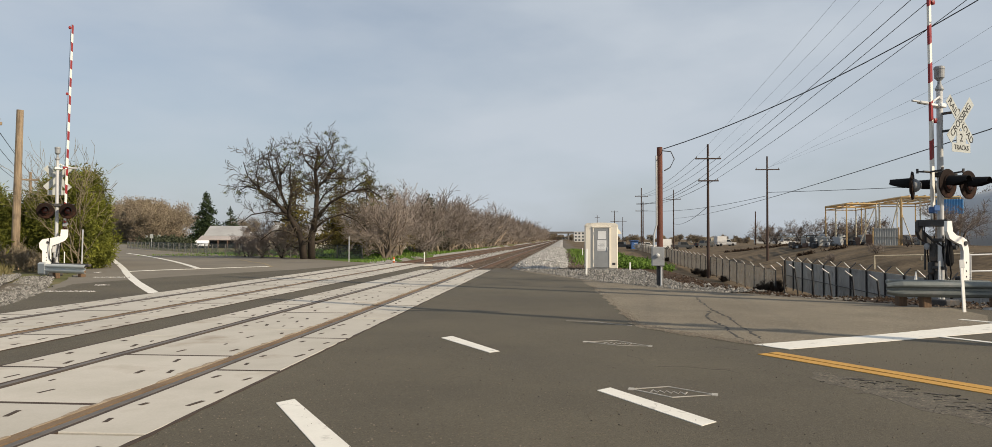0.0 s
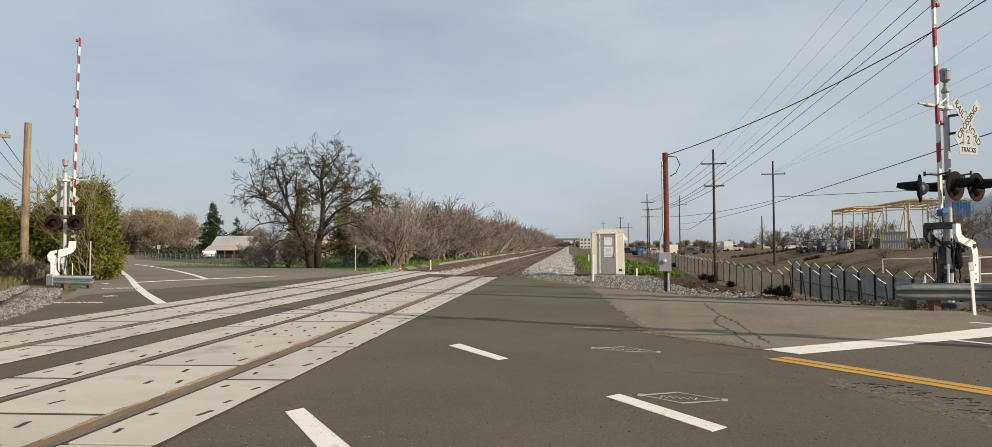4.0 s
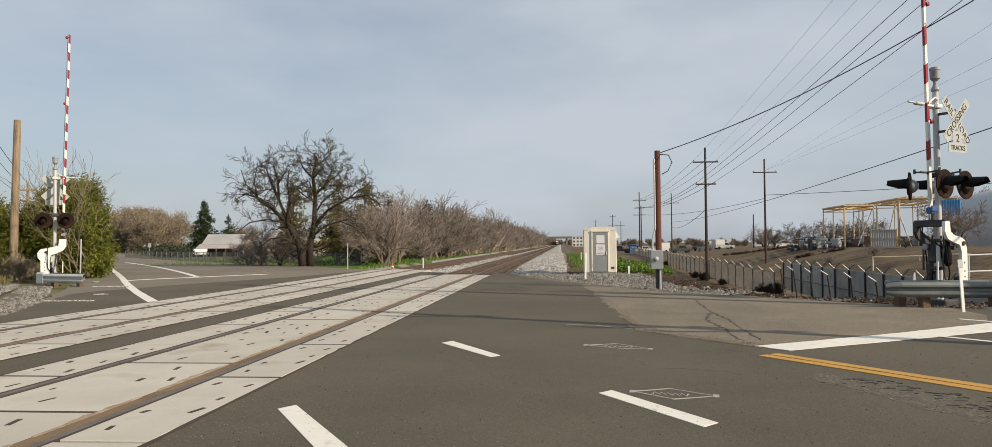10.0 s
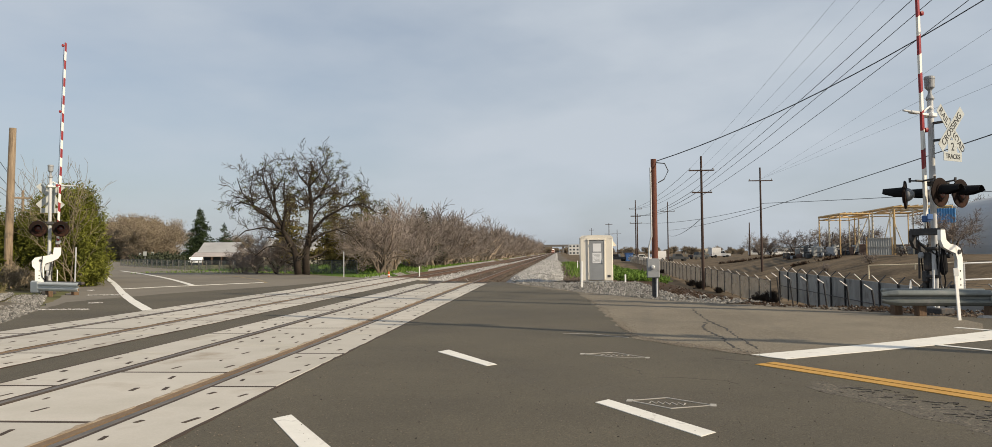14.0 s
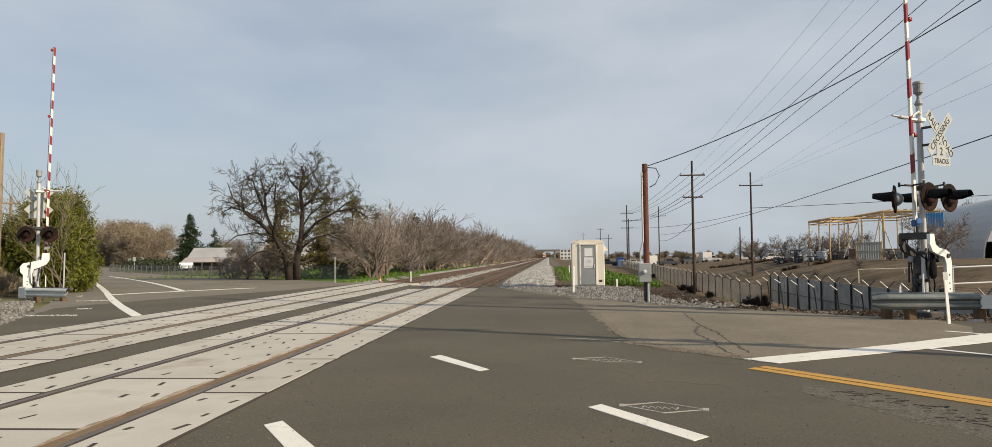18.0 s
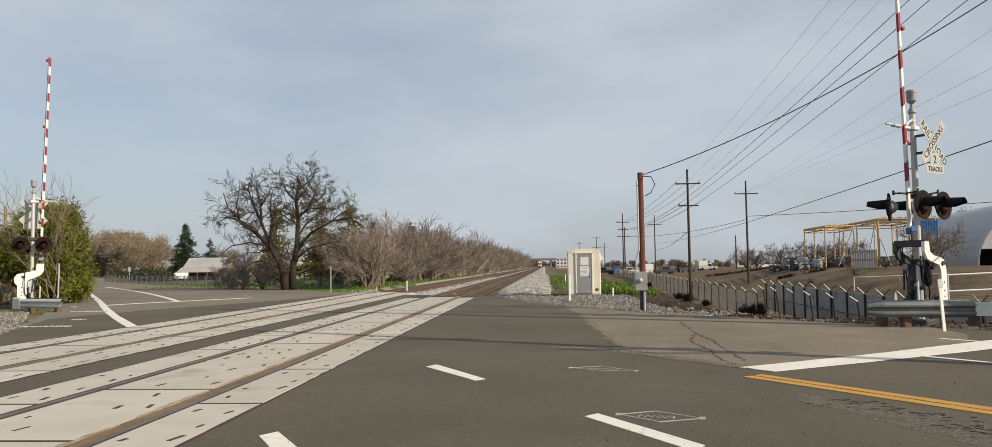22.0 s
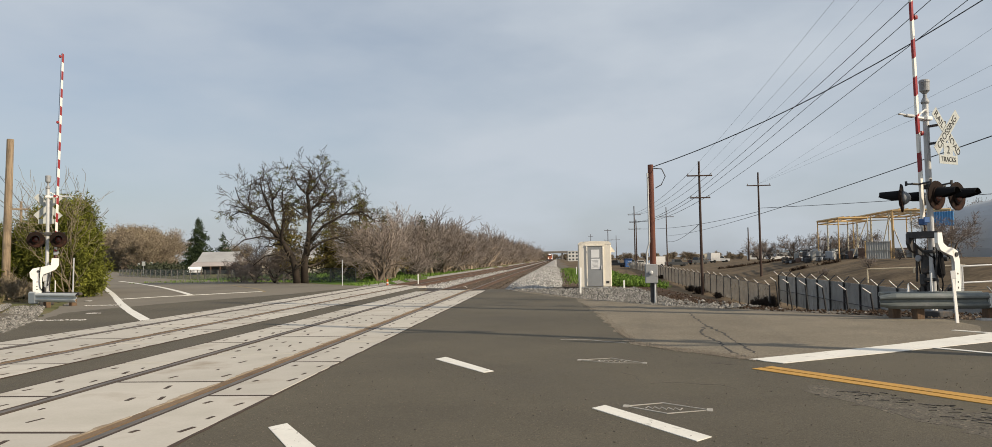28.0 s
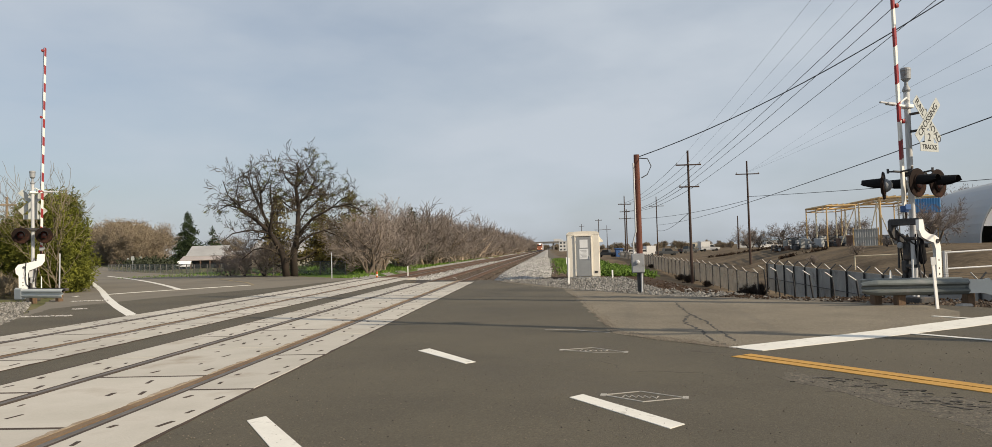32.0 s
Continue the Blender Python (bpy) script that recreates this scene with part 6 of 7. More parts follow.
conifer(-67.4, 138.0, 10.4, 7.6, "tall dark conifer behind the barn", seed=2, tiers=30, per=12, leaf=0.3)
conifer(-64.0, 141.0, 7.4, 6.0, "lower dark conifer behind the barn", seed=3, tiers=16, per=9, leaf=0.3, gaps=0.3)
conifer(-21.8, 60.0, 6.6, 3.4, "narrow olive evergreen tree behind the bare tree", "brown_leaf", 4, 26, 13, 0.12)
conifer(-18.0, 60.0, 6.9, 4.6, "olive evergreen tree behind the bare tree", "brown_leaf", 5, 24, 17, 0.15, 0.16, 0.08)
conifer(-15.9, 60.5, 6.7, 4.8, "olive evergreen tree behind the bare tree", "brown_leaf", 6, 24, 17, 0.15, 0.16, 0.08)
conifer(-14.4, 62.5, 5.6, 4.0, "olive evergreen tree behind the bare tree", "brown_leaf", 7, 18, 15, 0.2, 0.16, 0.12)
conifer(-13.4, 76.0, 6.0, 3.4, "dark evergreen tree within the thicket", "hedge_dark", 8, 16, 9, 0.3)


def evergreen_thicket():
    """Olive junipers behind the far gate."""
    spots = [(-21.6, 31.5, 4.3, 2.6), (-23.3, 32.2, 3.7, 2.8), (-25.4, 32.6, 3.3, 2.8), (-27.4, 33.0, 3.4, 2.8), (-20.9, 33.6, 4.5, 2.4), (-22.4, 34.6, 4.6, 2.6), (-24.4, 35.2, 4.4, 2.8), (-29.3, 35.2, 4.1, 3.2), (-31.6, 37.6, 4.4, 3.4), (-20.6, 31.4, 2.4, 2.0), (-26.5, 37.5, 4.6, 3.2), (-28, 31.5, 2.2, 2.4), (-24.6, 29.7, 1.5, 2.0), (-30, 32, 2.6, 2.6), (-22.2, 39, 4.9, 3.2), (-24.5, 43, 4.8, 3.6)]
    rnd = random.Random(21)
    for k, (x, y, h, w) in enumerate((min(a, -0.635 * b - d * 0.58), b, c * 1.12, d * 1.2) for a, b, c, d in spots):
        t = thing("evergreen_shrub", (x, y, height(x, y) - 0.1), "bushy olive-green evergreen shrub by the roadside", "shrub", group="evergreen shrubs")
        stems, centres = MB(), []
        for j in range(46):
            a, f = rnd.uniform(0, 6.28), rnd.random()
            z0 = h * 0.05
            R = w * 0.5 * rnd.uniform(0.35, 1.0) * (1 - 0.45 * f)
            tip = Vector((R * math.cos(a), R * math.sin(a), h * (0.25 + 0.75 * f) * rnd.uniform(0.85, 1.05)))
            stems.rod((0, 0, z0), tip * 0.9, 0.035, 0.01, 3, caps=False)
            for _ in range(3):
                o = Vector((rnd.gauss(0, 0.22), rnd.gauss(0, 0.22), rnd.gauss(0, 0.16)))
                centres += [Vector((0, 0, z0)).lerp(tip, u) + o * u for u in (0.55, 0.75, 0.92)]
        part("stem", stems, M["bark_dark"], t)
        part("foliage", leaf_clumps(centres, 54, 0.085, 0.085, rnd, 2.2, 2.2), M["needle"], t)
    dead = bare_kind("dead_shrub", "leafless pale brown shrub among the evergreens", 91, 5.3, 0.028, 6, 0.13, "dead_twig", "dead_twig", 0.007, last=3, kids=(2, 3), length=0.55, up=0.16)
    plant(dead, -20.7, 30.6, 1.12, 200)
    weeds = bare_kind("dead_shrub_low", "low tangle of dry brown stems", 93, 1.4, 0.02, 9, 0.8, "dead_twig", "dead_twig", 0.009, kids=(3, 5))
    for x, y, s in ((-22.6, 28.6, 1.0), (-21.4, 28.2, 0.8), (-24.4, 28.4, 1.1), (-26, 28.5, 0.9), (-20.2, 28.0, 0.7)):
        plant(weeds, x, y, s, x * 50)


evergreen_thicket()


# low dark clumps added where dark shapes stand along the fence
CLUMP_SPOTS = ((15.6, 110.0), (14.7, 82.0), (14.6, 77.0), (14.5, 68.5), (14.4, 55.0), (14.1, 53.6))


def fence_clumps():
    kind = bare_kind("tumbleweed", "low dark bare clump at the foot of the fence", 95, 1.15, 0.02, 12, 0.7, "bark_dark", "bark_dark", 0.016, kids=(4, 5), length=0.34)
    for k, (x, y) in enumerate(CLUMP_SPOTS):
        plant(kind, x + 0.3, y, 0.55 + 0.12 * (k % 3), 70 * k)
    plant(kind, 14.9, 52.6, 0.95, 33, -2.5)


fence_clumps()


def roadside_left():
    x, y = -23.4, 30.1
    t = thing("utility_pole", pose(x, y, -0.2, 0, 1.2, 0), "tall weathered tan wooden pole beside the evergreens", "utility pole", group="utility poles")
    part("pole", MB().rod((0, 0, 0), (0, 0, 7.05), 0.17, 0.135, 14), M["pole_tan"], t)
    utility_pole(-40.6, 54.0, 6.4, [(5.8, 1.3)], "pole_tan", 0.14, 35, "weathered wooden pole behind the evergreens")
    utility_pole(-22.0, 26.5, 6.3, [(5.75, 1.2)], "pole_tan", 0.13, 60, "weathered wooden pole with a short crossarm")
    for dx, z in ((-0.35, 5.95), (0.35, 5.8)):
        cable((-22.0 + dx, 26.5, z), (-40.6 + dx, 54, 5.9), 0.1, 0.014)
    cable((-22.0, 26.5, 4.6), (-40.6, 54, 5.2), 0.15, 0.012)
    cable((-22.0, 26.5, 3.2), (-40.6, 54, 3.9), 0.15, 0.012)
    cable((-40.6, 54, 5.6), (-72, 98, 5.8), 0.4, 0.014)
    utility_pole(-72, 98, 6.4, [(5.8, 1.5)], "pole_tan", 0.14, 35, "weathered wooden pole along the road")
    # road signs and small posts far down the road
    for x, y in ((-58, 102), (-68, 122), (-80, 141), (-92, 160)):
        t = thing("road_sign", (x, y, -0.1), "small pale roadside sign on a post", "road sign", group="road signs")
        part("post", MB().rod((0, 0, 0), (0, 0, 1.9), 0.03, n=6), M["aluminium"], t)
        part("panel", MB().box((0, -0.04, 1.7), (0.5, 0.02, 0.6), bevel=0.01), M["sign_white"], t)


roadside_left()


# ---- buildings ----
def barn(x, y, turn, w, d, h, eave, label, walls, roofs, porch=True):
    t = thing("barn", pose(x, y, height(x, y), 0, 0, turn), label, "barn", group="farm buildings")
    wl = MB().plate([(-w / 2, 0), (w / 2, 0), (w / 2, eave), (-w / 2, eave)], -d / 2, d / 2)
    part("wall", wl, M[walls], t)
    g = MB()
    for s in (-1, 1):
        g.add([(s * w / 2, -d / 2, eave), (s * w / 2, d / 2, eave), (s * w / 2, 0, h)], [(0, 1, 2) if s > 0 else (2, 1, 0)])
    part("gable", g, M["wall_brown"], t)
    rf = MB()
    for s in (-1, 1):
        a, b = Vector((0, s * (d / 2 + 0.35), eave - 0.18)), Vector((0, 0, h + 0.06))
        vs = [(-w / 2 - 0.3, a.y, a.z), (w / 2 + 0.3, a.y, a.z), (w / 2 + 0.3, b.y, b.z), (-w / 2 - 0.3, b.y, b.z)]
        rf.add(vs + [(p[0], p[1], p[2] + 0.08) for p in vs], [(0, 1, 2, 3), (7, 6, 5, 4), (0, 4, 5, 1), (1, 5, 6, 2), (2, 6, 7, 3), (3, 7, 4, 0)])
    part("roof", rf, M[roofs], t, "pale corrugated metal roof")
    if porch:
        vs = [(-w / 2 - 0.6, -d / 2 - 2.4, eave - 0.75), (w / 2 + 0.2, -d / 2 - 2.4, eave - 0.75), (w / 2 + 0.2, -d / 2, eave - 0.15), (-w / 2 - 0.6, -d / 2, eave - 0.15)]
        part("porch_roof", MB().add(vs + [(p[0], p[1], p[2] + 0.08) for p in vs], [(0, 1, 2, 3), (7, 6, 5, 4), (0, 4, 5, 1), (1, 5, 6, 2), (2, 6, 7, 3), (3, 7, 4, 0)]), M["roof_pink"], t, "pinkish porch roof")
        for k in range(5):
            px = -w / 2 - 0.4 + k * (w + 0.4) / 4
            part("porch_post", MB().box((px, -d / 2 - 2.3, (eave - 0.75) / 2), (0.12, 0.12, eave - 0.75)), M["wall_brown"], t)
    for k in range(3):
        part("window", MB().box((-w * 0.3 + k * w * 0.3, -d / 2 - 0.02, eave * 0.55), (1.0, 0.05, 0.8), bevel=0.02), M["window_far"], t)
    return t


barn(-49.3, 108.0, 12, 4.8, 7.0, 3.15, 1.9, "old barn with pale metal roof and a long shaded porch", "wall_brown", "roof_metal")
barn(-43.2, 104.5, 12, 3.2, 4.0, 2.2, 1.8, "cream-walled shed beside the barn", "wall_cream", "roof_metal", False)
barn(-36.6, 104.0, 10, 8.0, 6.0, 3.2, 1.9, "cream outbuilding with pale roof behind the bare tree", "wall_cream", "roof_metal", False)
barn(-26.5, 106.0, 8, 9.0, 6.0, 2.2, 1.5, "long pale low building behind the trees", "wall_white", "roof_metal", False)
barn(-50.2, 101.5, 15, 1.2, 1.2, 1.0, 0.5, "small white tent-like shed by the barn", "fabric_white", "fabric_white", False)


def low_hedge():
    rnd = random.Random(8)
    t = thing("hedge", (-58, 101, -0.1), "dark low hedge at the roadside under the trees", "hedge", kind="stuff")
    cs = []
    for k in range(60):
        f = k / 60
        cs.append(Vector((-24 * f + rnd.gauss(0, .8) + 8, 36 * f + rnd.gauss(0, .8) - 6, 0.55 + rnd.random() * 0.5)))
    part("foliage", leaf_clumps(cs, 60, 0.45, 0.55, rnd, 0.6), M["hedge_dark"], t)


low_hedge()


# ---- yard beyond the field ----
def yard():
    z = 0.55
    t = thing("steel_canopy_frame", (0, 0, 0), "open ochre-painted steel canopy frame, unroofed, over stored equipment", "steel frame")
    def beam(p, q, r=0.15, m="frame_ochre"):
        part("beam", MB().rod(p, q, r, n=6), M[m], t)

    main = [Vector(p) for p in ((42.1, 95.0, 6.5), (47.8, 92.7, 6.4), (50.4, 109.3, 6.4), (44.1, 112.0, 6.5))]
    low = [Vector(p) for p in ((36.2, 96.6, 5.75), (39.6, 96.2, 5.75), (40.8, 105.5, 5.75), (36.6, 105.0, 5.75))]
    for quad, k, cols in ((main, 7, 4), (low, 5, 2)):
        a, b, c, d = quad
        for p, q in ((a, b), (b, c), (c, d), (d, a)):
            beam(p, q)
            beam(p - Vector((0, 0, 0.42)), q - Vector((0, 0, 0.42)), 0.07)
        for i in range(1, k):
            beam(a.lerp(b, i / k) + Vector((0, 0, 0.2)), d.lerp(c, i / k) + Vector((0, 0, 0.2)), 0.08)
        for p, q in ((a, b), (d, c)):
            for i in range(cols):
                o = p.lerp(q, i / (cols - 1))
                part("column", MB().rod((o.x, o.y, z - 0.6), o, 0.15 if (i == 0 and p is a and quad is main) else 0.085, n=8), M["frame_ochre" if i in (0, 3) else "frame_pale"], t, "painted steel column")
        for p, q in ((a, d), (b, c)):
            o = p.lerp(q, 0.5)
            part("column", MB().rod((o.x, o.y, z - 0.6), o, 0.10, n=8), M["frame_pale"], t, "painted steel column")
    for p, q in (((43.6, 95.0, 0.4), (42.0, 96.0, 6.3)), ((41.0, 96.4, 0.4), (42.1, 95.6, 6.3)), ((38.6, 99.0, 0.4), (40.6, 99.0, 5.4))):
        part("brace", MB().rod(p, q, 0.06, n=6), M["frame_pale"], t)
    c = thing("blue_container", pose(46.2, 91.9, 4.35, 0, 0, -24), "blue corrugated container raised on posts", "container")
    wave = [(-1.36 + 0.068 * k, (0.0, 0.0, 0.06, 0.06)[k % 4]) for k in range(41)]
    part("body", MB().prism([(x, -1.15 - o) for x, o in wave] + [(x, 1.15 + o) for x, o in wave[::-1]], 0.0, 1.7), M["blue_sheet"], c, "blue corrugated steel body")
    for x in (-1.25, 1.25):
        for yy in (-1, 1):
            part("leg", MB().rod((x, yy, -4.1), (x, yy, 0.05), 0.09, n=6), M["sheet_grey"], c)
    p = thing("sheet_panel", pose(39.5, 93.2, 0.5, 0, 0, -20), "grey corrugated sheet panel in a pale frame", "panel")
    wave = [(-1.3 + 0.065 * k, (0.0, 0.0, 0.03, 0.03)[k % 4]) for k in range(41)]
    part("sheet", MB().prism([(x, -0.02 - o) for x, o in wave] + [(x, 0.02 - o) for x, o in wave[::-1]], 0.1, 2.15), M["sheet_grey"], p)
    for x in (-1.38, 1.38):
        part("upright", MB().box((x, 0, 1.15), (0.14, 0.12, 2.3), bevel=0.02), M["frame_ochre"], p)
    for zz in (0.1, 1.15, 2.15):
        part("crossbar", MB().box((0, -0.09, zz), (2.6, 0.05, 0.08)), M["sheet_grey"], p)
    rnd = random.Random(14)
    for k in range(120):
        x, y = 33.5 + k * 0.118 + rnd.uniform(-.4, .4), 99 + rnd.uniform(-2, 12)
        s = thing("equipment_crate", pose(x, y, height(x, y) - 0.05, 0, 0, rnd.uniform(-40, 40)), "dusty crate or machine part stacked in the yard", "equipment", group="yard equipment")
        w, d, h = rnd.uniform(0.3, 1.1), rnd.uniform(0.3, 0.9), 0.3 + 1.2 * rnd.random() ** 2
        mt = M[rnd.choice(["sheet_grey", "dark_iron", "truck_dark", "wall_brown", "truck_dark", "fabric_grey", "bark_dark", "dark_iron"])]
        if k % 4 == 1:
            part("drum", MB().dome((0, 0, 0.06), (0, 0, 1), [(0, w * 0.4), (h * 0.3, w * 0.42), (h * 0.7, w * 0.42), (h, w * 0.36)], 12), mt, s)
        else:
            part("body", MB().box((0, 0, h / 2 + 0.06), (w, d, h), bevel=0.08), mt, s)
        part("pallet", MB().box((0, 0, 0.05), (w, d, 0.1)), M["post_wood"], s)
        if k % 3 == 0:
            part("pipe", MB().rod((-w / 2 - 0.6, 0, h + 0.12), (w / 2 + 0.5, 0.1, h + 0.14), 0.06, n=8), M["dark_iron"], s)
        if k % 5 == 0:
            part("mast", MB().rod((0, 0, h), (0.2, 0.1, h + rnd.uniform(0.6, 2.0)), 0.04, n=6), M["dark_iron"], s)
    # vaulted fabric barn
    b = thing("fabric_barn", (0, 0, 0), "large grey vaulted fabric barn with white front wall", "barn")
    F, ax, ac = Vector((50.2, 88.5, 0.3)), Vector((7.0, 30.0, 0)), Vector((0.935, -0.354, 0))
    W, H, n = 20.0, 8.6, 24
    arc = [(W / 2 - W / 2 * math.cos(math.pi * i / n), H * math.sin(math.pi * i / n) ** 0.9) for i in range(n + 1)]
    vs = [F + ac * a + Vector((0, 0, h)) for a, h in arc] + [F + ax + ac * a + Vector((0, 0, h)) for a, h in arc]
    vs += [F + ac * (W / 2 + (a - W / 2) * 0.985) + Vector((0, 0, h * 0.985)) for a, h in arc] + [F + ax + ac * (W / 2 + (a - W / 2) * 0.985) + Vector((0, 0, h * 0.985)) for a, h in arc]
    m = n + 1
    fs = [(i, i + m, i + m + 1, i + 1) for i in range(n)] + [(i + 2 * m, i + 1 + 2 * m, i + 1 + 3 * m, i + 3 * m) for i in range(n)] + [(i, i + 1, i + 1 + 2 * m, i + 2 * m) for i in range(n)]
    part("vault", MB().add(vs, fs), M["fabric_grey"], b)
    low = 2.3                     # the wide doorway's head
    rim = [(0.29, low)] + [p for p in arc if p[1] > low] + [(W - 0.29, low)]
    pts = [F + ax * 0.012 + ac * (W / 2 + (a - W / 2) * 0.97) + Vector((0, 0, h * 0.97)) for a, h in rim]
    c = len(pts)
    fr = MB().add(pts + [p + ax.normalized() * 0.1 for p in pts], [tuple(range(c)), tuple(reversed(range(c, 2 * c)))] + [(i, i + c, (i + 1) % c + c, (i + 1) % c) for i in range(c)])
    part("front_wall", fr, M["fabric_white"], b, "white front wall over a dark opening")
    part("back_wall", MB().add([F + ax * 0.97 + ac * a + Vector((0, 0, h * 0.97)) for a, h in arc], [tuple(range(n + 1))]), M["sheet_grey"], b)


yard()


# ---- far vehicles, sheds, bridge ----
def truck(x, y, turn, m, label, box=False):
    t = thing("pickup_truck", pose(x, y, height(x, y) - 0.02, 0, 0, turn), label, "truck", group="parked trucks")
    body = MB().plate([(-2.6, 0.45), (2.6, 0.45), (2.6, 1.0), (1.3, 1.08), (0.8, 1.75), (-0.7, 1.78), (-0.85, 1.1), (-2.6, 1.1)], -0.92, 0.92)
    part("body", body, M[m], t)
    part("windows", MB().plate([(0.75, 1.15), (1.15, 1.12), (0.75, 1.66), (-0.6, 1.68), (-0.68, 1.15)], -0.935, 0.935), M["glass_dark"], t)
    if box:
        part("cargo_box", MB().box((-1.4, 0, 1.75), (2.6, 1.95, 1.6), bevel=0.05), M[m], t)
    for wx in (-1.65, 1.65):
        for wy in (-0.85, 0.85):
            part("wheel", MB().rod((wx, wy - 0.1, 0.38), (wx, wy + 0.1, 0.38), 0.38, n=14), M["rubber"], t)
    for s in (-0.6, 0.6):
        part("tail_lamp", MB().box((-2.61, s, 0.85), (0.03, 0.18, 0.24)), M["gate_red"], t)


for k, (x, y, a, m, bx) in enumerate(((27.5, 150, 20, "truck_white", False), (31.0, 152, 200, "truck_white", True), (35.5, 150, 10, "truck_dark", False), (23.0, 155, 160, "truck_dark", False), (41, 154, 30, "truck_dark", False), (47, 160, 15, "truck_white", True),
                                      (29.5, 175, 0, "truck_dark", False), (20.5, 190, 70, "truck_white", False), (57, 150, 12, "truck_white", False))):
    truck(x * 1.12 - 9.5, y * 1.22, a, m, "white parked pickup truck in the yard" if m == "truck_white" else "dark parked pickup truck in the yard", bx)


def far_box(name, x, y, w, d, h, turn, wall, label, roof=None, windows=0, rows=1, category="building"):
    t = thing(name, pose(x, y, height(x, y) - 0.1, 0, 0, turn), label, category, group="far buildings")
    part("wall", MB().box((0, 0, h / 2), (w, d, h), bevel=0.05), M[wall], t)
    part("roof", MB().box((0, 0, h + 0.08), (w + 0.4, d + 0.4, 0.2), bevel=0.04), M[roof or wall], t)
    for r in range(rows):
        for k in range(windows):
            part("window", MB().box((-w / 2 + (k + 0.5) * w / windows, -d / 2 - 0.02, h * (r + 0.55) / rows), (w / windows * 0.55, 0.1, h / rows * 0.5), bevel=0.02), M["window_far"], t)


far_box("portable_toilet", 19.2, 188, 1.7, 1.7, 2.0, 5, "blue_plate", "blue plastic portable cabin beside the fence", "blue_plate", category="cabin")
far_box("shed", 98, 330, 24, 8, 3.0, -8, "wall_white", "low white shed with pale blue roof", "wall_blue", 5)
far_box("shed", 78, 400, 14, 7, 3.0, -5, "wall_cream", "low white shed far across the yard", "wall_white", 4)
far_box("shed", 126, 300, 26, 8, 3.6, -10, "wall_brown", "long low brown shed far across the yard", "roof_metal", 6)
far_box("office_block", 20.8, 640, 12, 12, 8.6, 0, "wall_white", "pale office block with rows of dark windows", "wall_white", 4, 3)
far_box("house", -14, 960, 30, 14, 9.5, 0, "wall_brown", "far dark-roofed houses behind the overpass", "wall_brown", 8)


def overpass():
    t = thing("overpass", (0, 880, 0), "concrete road overpass spanning the railway far off", "overpass")
    part("deck", MB().box((0, 0, 8.2), (96, 12, 1.5), bevel=0.1), M["bridge"], t)
    part("parapet", MB().box((0, -6, 9.4), (96, 0.4, 0.9)), M["bridge"], t)
    for x in (-40, -18, 14, 34):
        part("pier", MB().box((x, 0, 3.6), (2.0, 9, 8.2), bevel=0.15), M["bridge"], t)
    part("embankment", MB().plate([(-400, -0.5), (-44, -0.5), (-48, 8), (-400, 8)], -9, 9), M["verge"], t)


overpass()


# ---- loose ground cover ----
def stones(name, count, where, size, seed, m="stone", label="loose grey crushed stones"):
    rnd, vs, fs = random.Random(seed), [], []
    for _ in range(count):
        x, y, z = where(rnd)
        s = size * rnd.uniform(0.5, 1.5)
        o = len(vs)
        c = Vector((x, y, z + s * 0.2))
        a = rnd.uniform(0, 6.28)
        ca, sa = math.cos(a) * s, math.sin(a) * s
        j = lambda: rnd.uniform(0.6, 1.2)
        vs += [c + Vector((ca * j(), sa * j(), 0)), c + Vector((-sa * j(), ca * j(), 0.1 * s)), c + Vector((-ca * j(), -sa * j(), 0)), c + Vector((sa * j(), -ca * j(), -0.1 * s)), c + Vector((0.2 * sa, 0.2 * ca, s * 0.8 * j())), c - Vector((0, 0, s * 0.5))]
        fs += [(o, o + 1, o + 4), (o + 1, o + 2, o + 4), (o + 2, o + 3, o + 4), (o + 3, o, o + 4), (o + 1, o, o + 5), (o + 2, o + 1, o + 5), (o + 3, o + 2, o + 5), (o, o + 3, o + 5)]
    tagged(part(name, MB().add(vs, fs), M[m], label=label), category="gravel", kind="stuff")


def near_edge(rnd):
    s, n = rnd.uniform(14.2, 29), 14.4 + abs(rnd.gauss(0, 1.1))
    x, y = road(n, s)
    bow = 1.2 * math.sin(min(1, max(0, (s - 8) / 22)) * 3.14)
    x, y = x - bow * N.x * 0.6, y - bow * N.y * 0.6
    return x, y, height(x, y) + 0.01


def shoulder(rnd):
    y, a = 33.4 + rnd.random() ** 2.6 * 75, rnd.uniform(-1.2, 1.75)
    f = abs(a) / (0.8 if a < 0 else 0.9)
    top = 0.20 - 0.06 * min(1, f) - (0.45 if a < 0 else 0.30) * max(0, f - 1)
    z = (top + 0.33) * smooth(y, 34.2, 39.2) - 0.33
    x = -1.15 + bend(y) + a * smooth(y, 32.2, 39.2)
    return x, y, max(z, -0.12) + 0.05 * noise.noise((a * 1.5, y * 0.7, 3))


def near_house(rnd):
    x, y = rnd.uniform(-1.8, 3.6), rnd.uniform(23, 33.6)
    n = x * N.x + y * N.y
    if n < 14.6:
        x += (14.6 - n) * 0.9
    return x, y, height(x, y) + 0.02


def left_bank(rnd):
    n, s = -1.0 - abs(rnd.gauss(0, 1.9)), rnd.uniform(13, 31.5)
    x, y = road(n, s)
    if x > -10.2:
        x = -10.2 - rnd.random()
    return x, y, height(x, y) + 0.02


